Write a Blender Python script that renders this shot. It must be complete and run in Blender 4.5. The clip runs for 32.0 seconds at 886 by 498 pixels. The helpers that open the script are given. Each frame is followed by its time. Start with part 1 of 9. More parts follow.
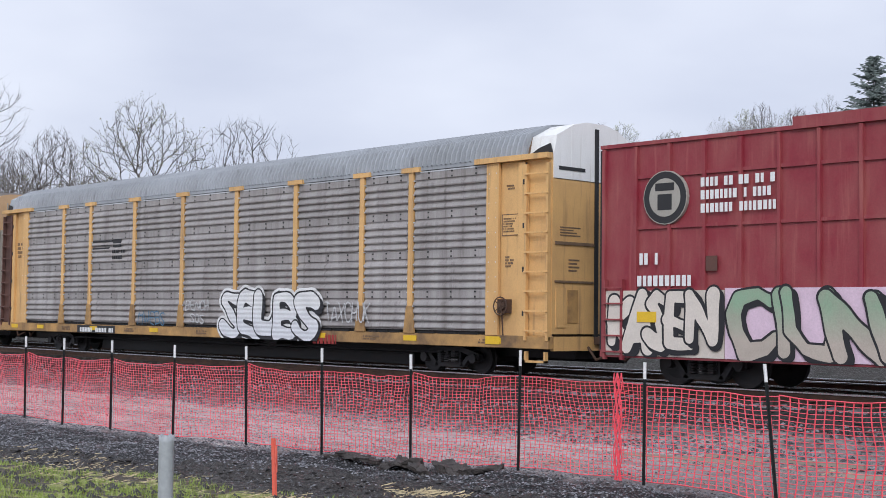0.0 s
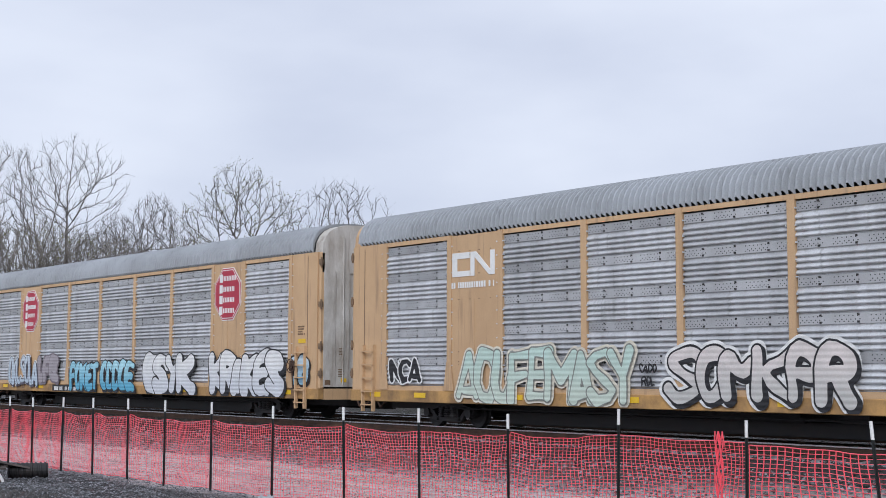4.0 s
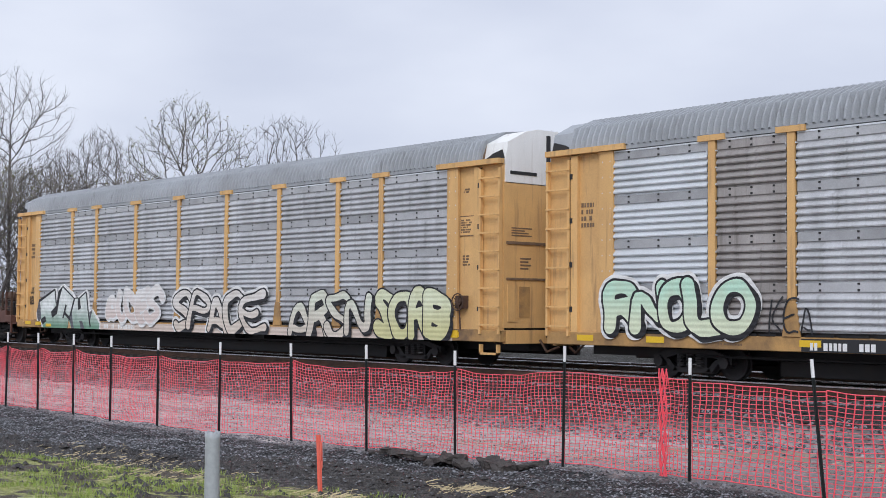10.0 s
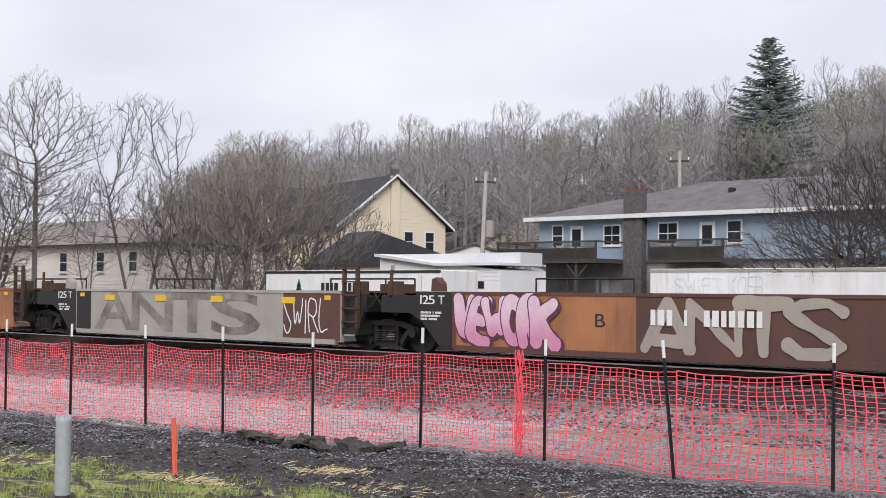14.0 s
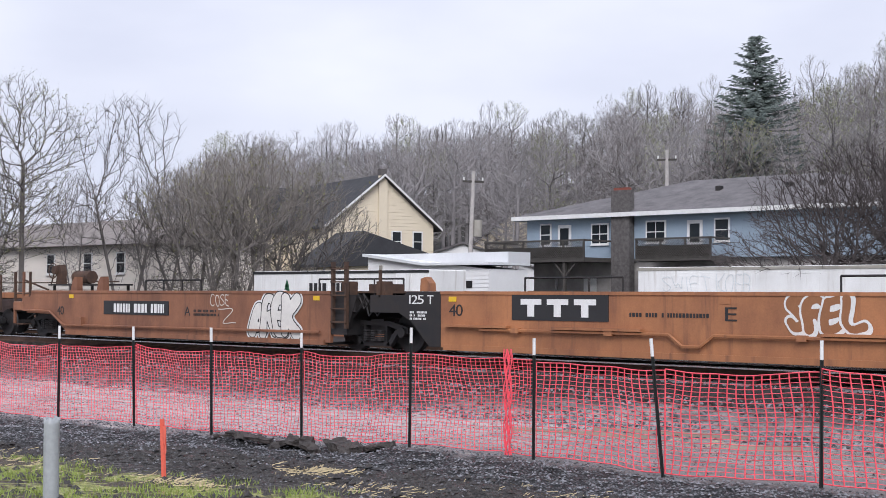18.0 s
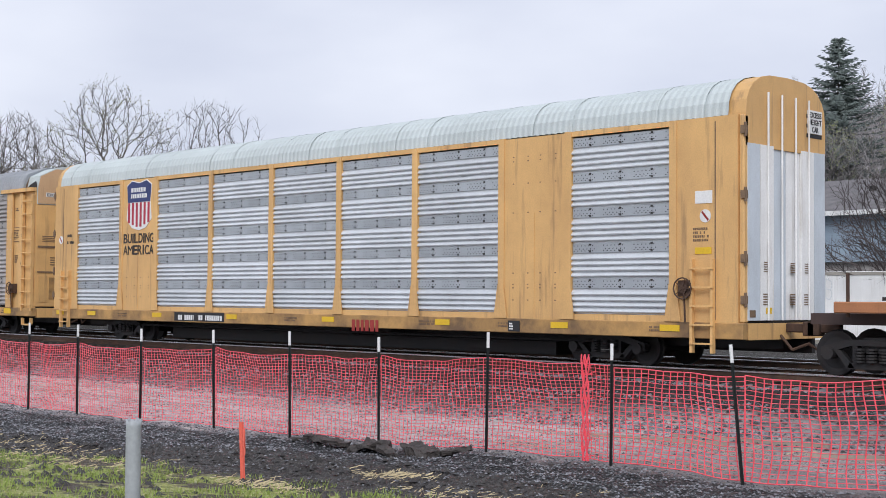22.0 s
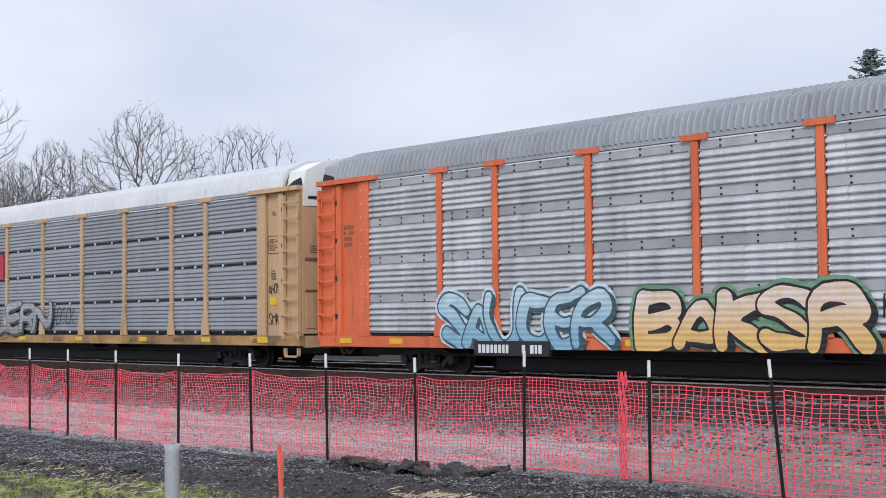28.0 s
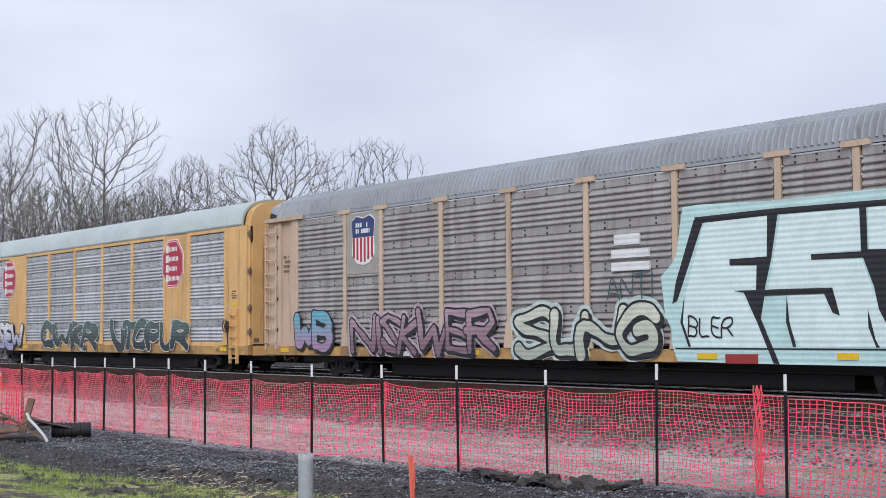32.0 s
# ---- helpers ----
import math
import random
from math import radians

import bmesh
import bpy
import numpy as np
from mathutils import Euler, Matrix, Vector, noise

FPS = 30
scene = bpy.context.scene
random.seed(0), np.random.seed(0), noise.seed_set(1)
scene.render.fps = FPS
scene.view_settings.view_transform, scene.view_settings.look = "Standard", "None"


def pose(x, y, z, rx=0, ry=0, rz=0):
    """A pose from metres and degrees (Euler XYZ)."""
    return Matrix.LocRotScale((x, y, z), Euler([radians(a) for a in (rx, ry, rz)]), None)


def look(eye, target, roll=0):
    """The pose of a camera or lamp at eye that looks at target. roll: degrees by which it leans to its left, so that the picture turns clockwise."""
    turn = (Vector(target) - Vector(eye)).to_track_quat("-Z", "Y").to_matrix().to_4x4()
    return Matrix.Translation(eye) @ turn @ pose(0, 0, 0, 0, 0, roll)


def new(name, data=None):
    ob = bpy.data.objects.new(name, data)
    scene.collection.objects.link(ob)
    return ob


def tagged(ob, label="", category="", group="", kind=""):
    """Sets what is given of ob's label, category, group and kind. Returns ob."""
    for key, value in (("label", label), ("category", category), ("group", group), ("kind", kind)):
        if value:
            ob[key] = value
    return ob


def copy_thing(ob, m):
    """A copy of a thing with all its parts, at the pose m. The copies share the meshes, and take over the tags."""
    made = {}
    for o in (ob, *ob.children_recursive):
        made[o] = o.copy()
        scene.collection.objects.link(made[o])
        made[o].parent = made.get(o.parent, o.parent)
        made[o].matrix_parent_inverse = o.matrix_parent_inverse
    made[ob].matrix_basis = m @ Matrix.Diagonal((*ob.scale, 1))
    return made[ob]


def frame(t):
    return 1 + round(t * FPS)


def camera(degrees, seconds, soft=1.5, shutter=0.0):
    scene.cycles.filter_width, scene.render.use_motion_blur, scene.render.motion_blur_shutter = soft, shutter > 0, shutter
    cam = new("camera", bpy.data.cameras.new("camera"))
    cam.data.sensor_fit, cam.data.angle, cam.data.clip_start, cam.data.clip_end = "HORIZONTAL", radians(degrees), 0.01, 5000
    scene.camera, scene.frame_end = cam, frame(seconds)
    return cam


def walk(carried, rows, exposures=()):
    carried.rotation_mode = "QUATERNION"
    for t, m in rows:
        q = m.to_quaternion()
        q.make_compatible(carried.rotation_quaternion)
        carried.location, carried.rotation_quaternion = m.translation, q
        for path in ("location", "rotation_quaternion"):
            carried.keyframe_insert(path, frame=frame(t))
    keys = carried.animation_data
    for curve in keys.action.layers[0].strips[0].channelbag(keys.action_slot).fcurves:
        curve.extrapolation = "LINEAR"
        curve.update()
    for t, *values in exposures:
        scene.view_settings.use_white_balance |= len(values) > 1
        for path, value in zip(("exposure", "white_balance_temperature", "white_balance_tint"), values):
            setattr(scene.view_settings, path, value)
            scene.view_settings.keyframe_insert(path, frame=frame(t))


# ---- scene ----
FOV = 36.6
EYE = (0.0, 0.0, 2.2)
CAMERA_ROWS = [  # seconds, yaw, pitch, roll
    (0, 46.71, 2.84, -0.70),
    (0.5, 48.82, 2.72, -0.33),
    (1, 50.53, 2.95, -0.44),
    (1.5, 51.94, 3.48, -0.61),
    (2, 52.76, 4.09, -0.79),
    (2.5, 52.90, 4.67, -0.61),
    (4.5, 49.97, 5.18, -0.03),
    (5, 49.39, 4.83, 0.20),
    (5.5, 49.40, 4.70, 0.50),
    (6, 49.85, 4.71, 0.79),
    (6.5, 50.43, 4.63, 1.08),
    (7, 50.84, 4.25, 0.95),
    (7.5, 51.12, 3.64, 0.34),
    (8, 51.35, 3.27, -0.07),
    (8.5, 51.50, 3.03, -0.52),
    (9, 51.28, 2.98, -0.74),
    (9.5, 50.43, 2.85, -0.60),
    (10, 48.58, 2.66, -0.46),
    (10.5, 46.37, 2.44, -0.43),
    (11, 43.80, 2.30, -0.60),
    (11.5, 41.98, 2.15, -0.84),
    (12, 41.29, 1.83, -1.03),
    (12.5, 41.97, 1.33, -1.21),
    (13, 42.74, 1.15, -0.97),
    (13.5, 43.03, 1.36, -0.80),
    (14, 42.54, 1.93, -0.57),
    (14.5, 41.70, 2.54, -0.02),
    (16.5, 40.15, 2.46, 0.31),
    (17, 40.80, 2.34, -0.04),
    (17.5, 41.53, 2.13, -0.28),
    (18, 42.04, 1.92, -0.23),
    (18.5, 42.36, 1.74, -0.08),
    (19, 42.56, 1.67, 0.10),
    (19.5, 42.70, 1.67, 0.19),
    (20, 42.89, 1.70, 0.11),
    (20.5, 43.24, 1.79, -0.02),
    (21, 43.82, 1.93, -0.21),
    (21.5, 44.58, 2.07, -0.34),
    (22, 45.33, 2.10, -0.43),
    (22.5, 45.94, 2.07, -0.41),
    (23, 46.25, 2.02, -0.38),
    (23.5, 46.35, 2.02, -0.45),
    (24, 46.35, 2.07, -0.45),
    (24.5, 46.38, 2.14, -0.37),
    (26.5, 46.61, 2.48, -0.32),
    (27, 46.76, 2.61, -0.02),
    (27.5, 46.91, 2.77, 0.38),
    (28, 46.83, 2.95, 0.60),
    (28.5, 46.74, 3.07, 0.52),
    (29, 47.06, 3.10, 0.32),
    (29.5, 47.85, 2.99, 0.19),
    (30, 49.25, 2.98, 0.31),
    (30.5, 50.13, 3.16, 0.30),
    (31, 50.73, 3.49, 0.46),
    (31.5, 51.30, 3.77, 0.50),
    (32, 52.40, 3.51, 0.41),
]
TRAVEL = [  # seconds, metres along the track
    (0, 0.00), (0.5, 5.39), (1, 10.90), (1.5, 16.51), (2, 22.20), (2.5, 27.93), (4.5, 50.68), (5, 56.26), (5.5, 61.80), (6, 67.32), (6.5, 72.90), (7, 78.56), (7.5, 84.28), (8, 90.01), (8.5, 95.72), (9, 101.40), (9.5, 107.07), (10, 112.74), (10.5, 118.42), (11, 124.09), (11.5, 129.76), (12, 135.42), (12.5, 141.04), (13, 146.59), (13.5, 152.11), (14, 157.60), (14.5, 163.10), (16.5, 185.43), (17, 191.12), (17.5, 196.85), (18, 202.57), (18.5, 208.24), (19, 213.77), (19.5, 219.17), (20, 224.48), (20.5, 229.81), (21, 235.24), (21.5, 240.82), (22, 246.53), (22.5, 252.34), (23, 258.16), (23.5, 263.93), (24, 269.66), (24.5, 275.37), (26.5, 298.67), (27, 304.62), (27.5, 310.58), (28, 316.50), (28.5, 322.39), (29, 328.26), (29.5, 334.17), (30, 340.09), (30.5, 346.00), (31, 351.85), (31.5, 357.61), (32, 363.27)]
cam = camera(FOV, 32.0, soft=0.85)
walk(cam, [(t, pose(*EYE, 90 + p, r, y)) for t, y, p, r in CAMERA_ROWS], exposures=[(0, 0.30, 6030, 10.5), (2, 0.30, 6030, 10.5), (5, 0.24, 5960, 9), (9, 0.26, 6000, 10), (11, 0.26, 6120, 10), (12, 0.28, 6200, 10), (13, 0.50, 6720, 12), (14.2, 0.46, 6450, 12.5), (16.5, 0.45, 6170, 12.5), (19, 0.49, 6200, 13), (21, 0.43, 6260, 12), (22.5, 0.32, 6150, 10), (24, 0.30, 6150, 10), (27, 0.32, 6080, 10), (32, 0.28, 6000, 10)])

# ---- world, sun, exposure ----
world = bpy.data.worlds.new("overcast_sky")
scene.world = world
world.use_nodes = True
wn, wl = world.node_tree.nodes, world.node_tree.links
wn.clear()
w_out = wn.new("ShaderNodeOutputWorld")
w_bg = wn.new("ShaderNodeBackground")
w_sky = wn.new("ShaderNodeTexSky")
w_sky.sky_type = "NISHITA"
w_sky.sun_disc = False
w_sky.sun_elevation, w_sky.sun_rotation = radians(50), radians(200)
w_co = wn.new("ShaderNodeTexCoord")
w_map = wn.new("ShaderNodeMapping")
w_map.inputs["Scale"].default_value = (1.6, 1.6, 4.5)
w_noise = wn.new("ShaderNodeTexNoise")
w_noise.inputs["Scale"].default_value = 1.7
w_noise.inputs["Detail"].default_value = 5.0
w_noise.inputs["Roughness"].default_value = 0.45
w_ramp = wn.new("ShaderNodeValToRGB")
w_ramp.color_ramp.elements[0].position, w_ramp.color_ramp.elements[0].color = 0.30, (5.75, 5.95, 6.85, 1)
w_ramp.color_ramp.elements[1].position, w_ramp.color_ramp.elements[1].color = 0.68, (8.15, 8.2, 8.7, 1)
w_mix = wn.new("ShaderNodeMixRGB")
w_mix.inputs[0].default_value = 0.93
wl.new(w_co.outputs["Generated"], w_map.inputs[0])
wl.new(w_map.outputs[0], w_noise.inputs[0])
wl.new(w_noise.outputs[0], w_ramp.inputs[0])
wl.new(w_sky.outputs[0], w_mix.inputs[1])
wl.new(w_ramp.outputs[0], w_mix.inputs[2])
wl.new(w_mix.outputs[0], w_bg.inputs[0])
w_bg.inputs[1].default_value = 0.091
wl.new(w_bg.outputs[0], w_out.inputs[0])

sun = new("sun", bpy.data.lights.new("sun", "SUN"))
sun.data.energy, sun.data.angle, sun.data.color = 1.75, radians(30), (1.0, 0.97, 0.94)
sun.matrix_world = look((16, -36, 52), (-25, 15, 0))


# ---- materials ----
def weathered(name, base, rough=0.7, metal=0.0, dark=None, amount=0.5, scale=1.2, streak=1.0, bump=0.07, fine=35.0, spread=0.0, rib=0.0, spec=None, runs=None, run_amount=0.7):
    """A worn surface: stains at two scales, streaked downwards if streak > 1, and a fine relief."""
    m = bpy.data.materials.new(name)
    m.use_nodes = True
    n, l = m.node_tree.nodes, m.node_tree.links
    b = n["Principled BSDF"]
    b.inputs["Roughness"].default_value, b.inputs["Metallic"].default_value = rough, metal
    if spec is not None:
        b.inputs["Specular IOR Level"].default_value = spec
    dark = dark or tuple(c * 0.45 for c in base)
    co = n.new("ShaderNodeTexCoord")
    mp = n.new("ShaderNodeMapping")
    mp.inputs["Scale"].default_value = (streak, streak, 1.0 / streak if streak > 1 else 1.0)
    l.new(co.outputs["Object"], mp.inputs[0])
    big = n.new("ShaderNodeTexNoise")
    big.inputs["Scale"].default_value, big.inputs["Detail"].default_value, big.inputs["Roughness"].default_value = scale, 8.0, 0.65
    l.new(mp.outputs[0], big.inputs[0])
    small = n.new("ShaderNodeTexNoise")
    small.inputs["Scale"].default_value, small.inputs["Detail"].default_value = fine, 4.0
    l.new(co.outputs["Object"], small.inputs[0])
    ramp = n.new("ShaderNodeValToRGB")
    ramp.color_ramp.elements[0].position, ramp.color_ramp.elements[0].color = 0.36, (0, 0, 0, 1)
    ramp.color_ramp.elements[1].position, ramp.color_ramp.elements[1].color = 0.66, (1, 1, 1, 1)
    l.new(big.outputs[0], ramp.inputs[0])
    f = n.new("ShaderNodeMath")
    f.operation = "MULTIPLY"
    f.inputs[1].default_value = amount
    l.new(ramp.outputs[0], f.inputs[0])
    mix = n.new("ShaderNodeMixRGB")
    mix.inputs[1].default_value, mix.inputs[2].default_value = (*base, 1), (*dark, 1)
    l.new(f.outputs[0], mix.inputs[0])
    grain = n.new("ShaderNodeMapRange")
    grain.inputs[1].default_value, grain.inputs[2].default_value = 0.3, 0.7
    grain.inputs[3].default_value, grain.inputs[4].default_value = 0.92, 1.06
    l.new(small.outputs[0], grain.inputs[0])
    mul = n.new("ShaderNodeMixRGB")
    mul.blend_type = "MULTIPLY"
    mul.inputs[0].default_value = 1.0
    l.new(mix.outputs[0], mul.inputs[1])
    l.new(grain.outputs[0], mul.inputs[2])
    last = mul
    if runs:
        # narrow rusty or sooty runs down the sheet
        rm = n.new("ShaderNodeMapping")
        rm.inputs["Scale"].default_value = (6.0, 6.0, 0.45)
        l.new(co.outputs["Object"], rm.inputs[0])
        rn = n.new("ShaderNodeTexNoise")
        rn.inputs["Scale"].default_value, rn.inputs["Detail"].default_value, rn.inputs["Roughness"].default_value = 1.0, 6.0, 0.6
        l.new(rm.outputs[0], rn.inputs[0])
        rr0 = n.new("ShaderNodeMapRange")
        rr0.inputs[1].default_value, rr0.inputs[2].default_value = 0.55, 0.74
        rr0.inputs[3].default_value, rr0.inputs[4].default_value = 0.0, run_amount
        l.new(rn.outputs[0], rr0.inputs[0])
        last = n.new("ShaderNodeMixRGB")
        last.inputs[2].default_value = (*runs, 1)
        l.new(rr0.outputs[0], last.inputs[0])
        l.new(mul.outputs[0], last.inputs[1])
    if spread:
        info = n.new("ShaderNodeObjectInfo")
        rr = n.new("ShaderNodeMapRange")
        rr.inputs[3].default_value, rr.inputs[4].default_value = 1 - spread, 1 + spread
        l.new(info.outputs["Random"], rr.inputs[0])
        m2 = n.new("ShaderNodeMixRGB")
        m2.blend_type = "MULTIPLY"
        m2.inputs[0].default_value = 1.0
        l.new(last.outputs[0], m2.inputs[1])
        l.new(rr.outputs[0], m2.inputs[2])
        last = m2
    l.new(last.outputs[0], b.inputs["Base Color"])
    rg = n.new("ShaderNodeMapRange")
    rg.inputs[3].default_value, rg.inputs[4].default_value = max(0.05, rough - 0.12), min(1.0, rough + 0.15)
    l.new(big.outputs[0], rg.inputs[0])
    l.new(rg.outputs[0], b.inputs["Roughness"])
    height = small.outputs[0]
    if rib:
        sep = n.new("ShaderNodeSeparateXYZ")
        l.new(co.outputs["Object"], sep.inputs[0])
        fr = n.new("ShaderNodeMath")
        fr.operation = "MULTIPLY"
        fr.inputs[1].default_value = 2 * math.pi / rib
        l.new(sep.outputs[2], fr.inputs[0])
        sn = n.new("ShaderNodeMath")
        sn.operation = "SINE"
        l.new(fr.outputs[0], sn.inputs[0])
        ad = n.new("ShaderNodeMath")
        ad.operation = "ADD"
        l.new(sn.outputs[0], ad.inputs[0])
        l.new(small.outputs[0], ad.inputs[1])
        height = ad.outputs[0]
    bp = n.new("ShaderNodeBump")
    bp.inputs["Strength"].default_value, bp.inputs["Distance"].default_value = bump, 0.03
    l.new(height, bp.inputs["Height"])
    l.new(bp.outputs[0], b.inputs["Normal"])
    return m


YELLOW = weathered("rack_yellow_paint", (0.70, 0.425, 0.165), 0.55, dark=(0.46, 0.27, 0.115), amount=0.55, scale=0.8, streak=1.2, spread=0.06, runs=(0.20, 0.12, 0.07))
FADED = weathered("chalky_faded_paint", (0.56, 0.42, 0.31), 0.7, dark=(0.40, 0.29, 0.20), amount=0.5, scale=0.8, streak=1.2, spread=0.06, runs=(0.22, 0.15, 0.10))
SILL = weathered("grimy_sill_paint", (0.50, 0.29, 0.10), 0.65, dark=(0.10, 0.065, 0.045), amount=0.85, scale=1.1, streak=1.0, spread=0.08)
TAN = weathered("faded_tan_paint", (0.55, 0.365, 0.205), 0.62, dark=(0.42, 0.27, 0.15), amount=0.5, scale=0.8, streak=1.2, spread=0.06, runs=(0.22, 0.14, 0.09))
ORANGE = weathered("rack_orange_paint", (0.74, 0.165, 0.06), 0.6, dark=(0.40, 0.075, 0.035), amount=0.45, scale=0.8, streak=1.2, spread=0.06, runs=(0.22, 0.06, 0.035), run_amount=0.55)
GALV = weathered("galvanised_panel", (0.60, 0.61, 0.63), 0.42, 0.25, dark=(0.28, 0.28, 0.29), amount=0.6, scale=0.7, streak=2.2, spread=0.12, bump=0.08, runs=(0.17, 0.165, 0.165), run_amount=0.55)
GALV_DIRTY = weathered("grimy_galvanised_panel", (0.40, 0.375, 0.365), 0.5, 0.2, dark=(0.17, 0.15, 0.135), amount=0.62, scale=0.7, streak=2.6, spread=0.07, bump=0.08, runs=(0.10, 0.085, 0.075), run_amount=0.65)
GALV_NEW = weathered("bright_galvanised_panel", (0.68, 0.71, 0.74), 0.38, 0.25, dark=(0.46, 0.48, 0.50), amount=0.5, scale=0.8, spread=0.06, bump=0.06)
GALV_BLUE = weathered("slate_galvanised_panel", (0.29, 0.305, 0.33), 0.48, 0.2, dark=(0.24, 0.25, 0.26), amount=0.6, scale=0.8, spread=0.08, bump=0.06, runs=(0.15, 0.15, 0.155), run_amount=0.5)
BAND_GREY = weathered("dull_zinc_band", (0.40, 0.43, 0.46), 0.45, 0.2, dark=(0.28, 0.30, 0.33), amount=0.5, scale=1.2, spread=0.06, bump=0.06)
DOOR_BLUE = weathered("pale_blue_door_paint", (0.58, 0.63, 0.68), 0.55, dark=(0.40, 0.43, 0.46), amount=0.45, scale=1.0, streak=1.4)
ROOF_GREY = weathered("galvanised_roof", (0.37, 0.39, 0.42), 0.62, 0.08, dark=(0.24, 0.25, 0.26), amount=0.6, scale=0.5, bump=0.06, runs=(0.14, 0.14, 0.145), run_amount=0.5)
ROOF_PALE = weathered("pale_roof", (0.52, 0.57, 0.57), 0.65, 0.05, dark=(0.38, 0.42, 0.42), amount=0.5, scale=0.6, bump=0.05)
ROOF_WHITE = weathered("white_roof", (0.68, 0.69, 0.71), 0.65, 0.0, dark=(0.5, 0.5, 0.51), amount=0.4, scale=0.6, bump=0.05, runs=(0.42, 0.42, 0.43), run_amount=0.4)
WHITE = weathered("white_paint", (0.82, 0.82, 0.81), 0.5, dark=(0.62, 0.61, 0.59), amount=0.45, scale=1.0, streak=1.4, runs=(0.42, 0.38, 0.33), run_amount=0.5)
LETTER_WHITE = weathered("white_lettering", (0.75, 0.75, 0.74), 0.6, amount=0.2, bump=0.03)
LETTER_BLACK = weathered("black_lettering", (0.02, 0.02, 0.022), 0.6, amount=0.2, bump=0.03)
LETTER_RED = weathered("red_lettering", (0.32, 0.035, 0.03), 0.6, amount=0.3, bump=0.03)
LETTER_GOLD = weathered("gold_lettering", (0.62, 0.40, 0.05), 0.6, amount=0.3, bump=0.03)
CRIMSON = weathered("crimson_sign_paint", (0.42, 0.03, 0.06), 0.55, amount=0.3, scale=2.0, bump=0.04)
NAVY = weathered("navy_sign_paint", (0.035, 0.05, 0.16), 0.55, amount=0.3, scale=2.0, bump=0.04)
WELL_BROWN = weathered("dusty_well_brown_paint", (0.29, 0.125, 0.065), 0.65, dark=(0.11, 0.05, 0.035), amount=0.65, scale=0.8, streak=1.3, runs=(0.10, 0.05, 0.035))
DOOR_WHITE = weathered("stained_white_door", (0.60, 0.58, 0.55), 0.6, dark=(0.28, 0.24, 0.20), amount=0.75, scale=1.3, streak=1.6, runs=(0.16, 0.12, 0.09))
BOX_RED = weathered("boxcar_red_paint", (0.225, 0.020, 0.034), 0.5, dark=(0.30, 0.095, 0.085), amount=0.55, scale=1.3, streak=1.6, runs=(0.36, 0.12, 0.10), run_amount=0.6)
BLACK_STEEL = weathered("black_steel", (0.018, 0.018, 0.020), 0.6, 0.2, dark=(0.045, 0.035, 0.03), amount=0.5, scale=3.0)
BROWN = weathered("well_car_brown_paint", (0.40, 0.17, 0.072), 0.6, dark=(0.17, 0.07, 0.04), amount=0.65, scale=0.8, streak=1.3, runs=(0.13, 0.06, 0.04))
DARK_BROWN = weathered("soot_brown_paint", (0.062, 0.037, 0.032), 0.7, dark=(0.035, 0.025, 0.023), amount=0.65, scale=0.9, streak=1.6)
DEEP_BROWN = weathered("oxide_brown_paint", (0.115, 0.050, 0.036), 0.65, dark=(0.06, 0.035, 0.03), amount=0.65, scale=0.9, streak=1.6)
GREY_PAINT = weathered("primer_grey_paint", (0.36, 0.34, 0.30), 0.65, dark=(0.24, 0.22, 0.19), amount=0.5, scale=1.2)
RUST = weathered("rusty_steel", (0.10, 0.055, 0.035), 0.8, 0.2, dark=(0.04, 0.03, 0.028), amount=0.7, scale=4.0)
RAIL_TOP = weathered("polished_rail", (0.55, 0.55, 0.56), 0.22, 1.0, amount=0.2, bump=0.02)
STENCIL = weathered("faded_stencil", (0.13, 0.085, 0.055), 0.7, dark=(0.25, 0.16, 0.09), amount=0.7, scale=6.0, bump=0.03)
YELLOW_SIGN = weathered("yellow_marking", (0.75, 0.48, 0.02), 0.5, amount=0.25, bump=0.03)


# ---- mesh kit ----
def finish(bm, name, material, smooth=False):
    me = bpy.data.meshes.new(name)
    bm.to_mesh(me)
    bm.free()
    me.materials.append(material)
    if smooth:
        me.shade_smooth()
    return me


def part(name, bm, material, parent, label="", smooth=False, kind=""):
    ob = new(name, finish(bm, name, material, smooth))
    ob.parent = parent
    if label or kind:
        tagged(ob, label=label, kind=kind)
    return ob


def shared(name, mesh, parent, m=None, label=""):
    ob = new(name, mesh)
    ob.parent = parent
    if m is not None:
        ob.matrix_local = m
    if label:
        tagged(ob, label=label)
    return ob


def solid(name, bm, material, label, category, group="", kind="", m=None, smooth=False):
    ob = new(name, finish(bm, name, material, smooth))
    if m is not None:
        ob.matrix_world = m
    return tagged(ob, label, category, group, kind)


def thing(name, label, category, group="", m=None):
    ob = new(name)
    if m is not None:
        ob.matrix_world = m
    return tagged(ob, label, category, group)


def bx(bm, x0, x1, y0, y1, z0, z1):
    v = [bm.verts.new(p) for p in ((x0, y0, z0), (x1, y0, z0), (x1, y1, z0), (x0, y1, z0), (x0, y0, z1), (x1, y0, z1), (x1, y1, z1), (x0, y1, z1))]
    for f in ((0, 3, 2, 1), (4, 5, 6, 7), (0, 1, 5, 4), (1, 2, 6, 5), (2, 3, 7, 6), (3, 0, 4, 7)):
        bm.faces.new([v[i] for i in f])


def box(*b, bevel=0.0):
    bm = bmesh.new()
    for i in range(0, len(b), 6):
        bx(bm, *b[i:i + 6])
    if bevel:
        bmesh.ops.bevel(bm, geom=bm.edges[:], offset=bevel, segments=1, affect="EDGES")
    return bm


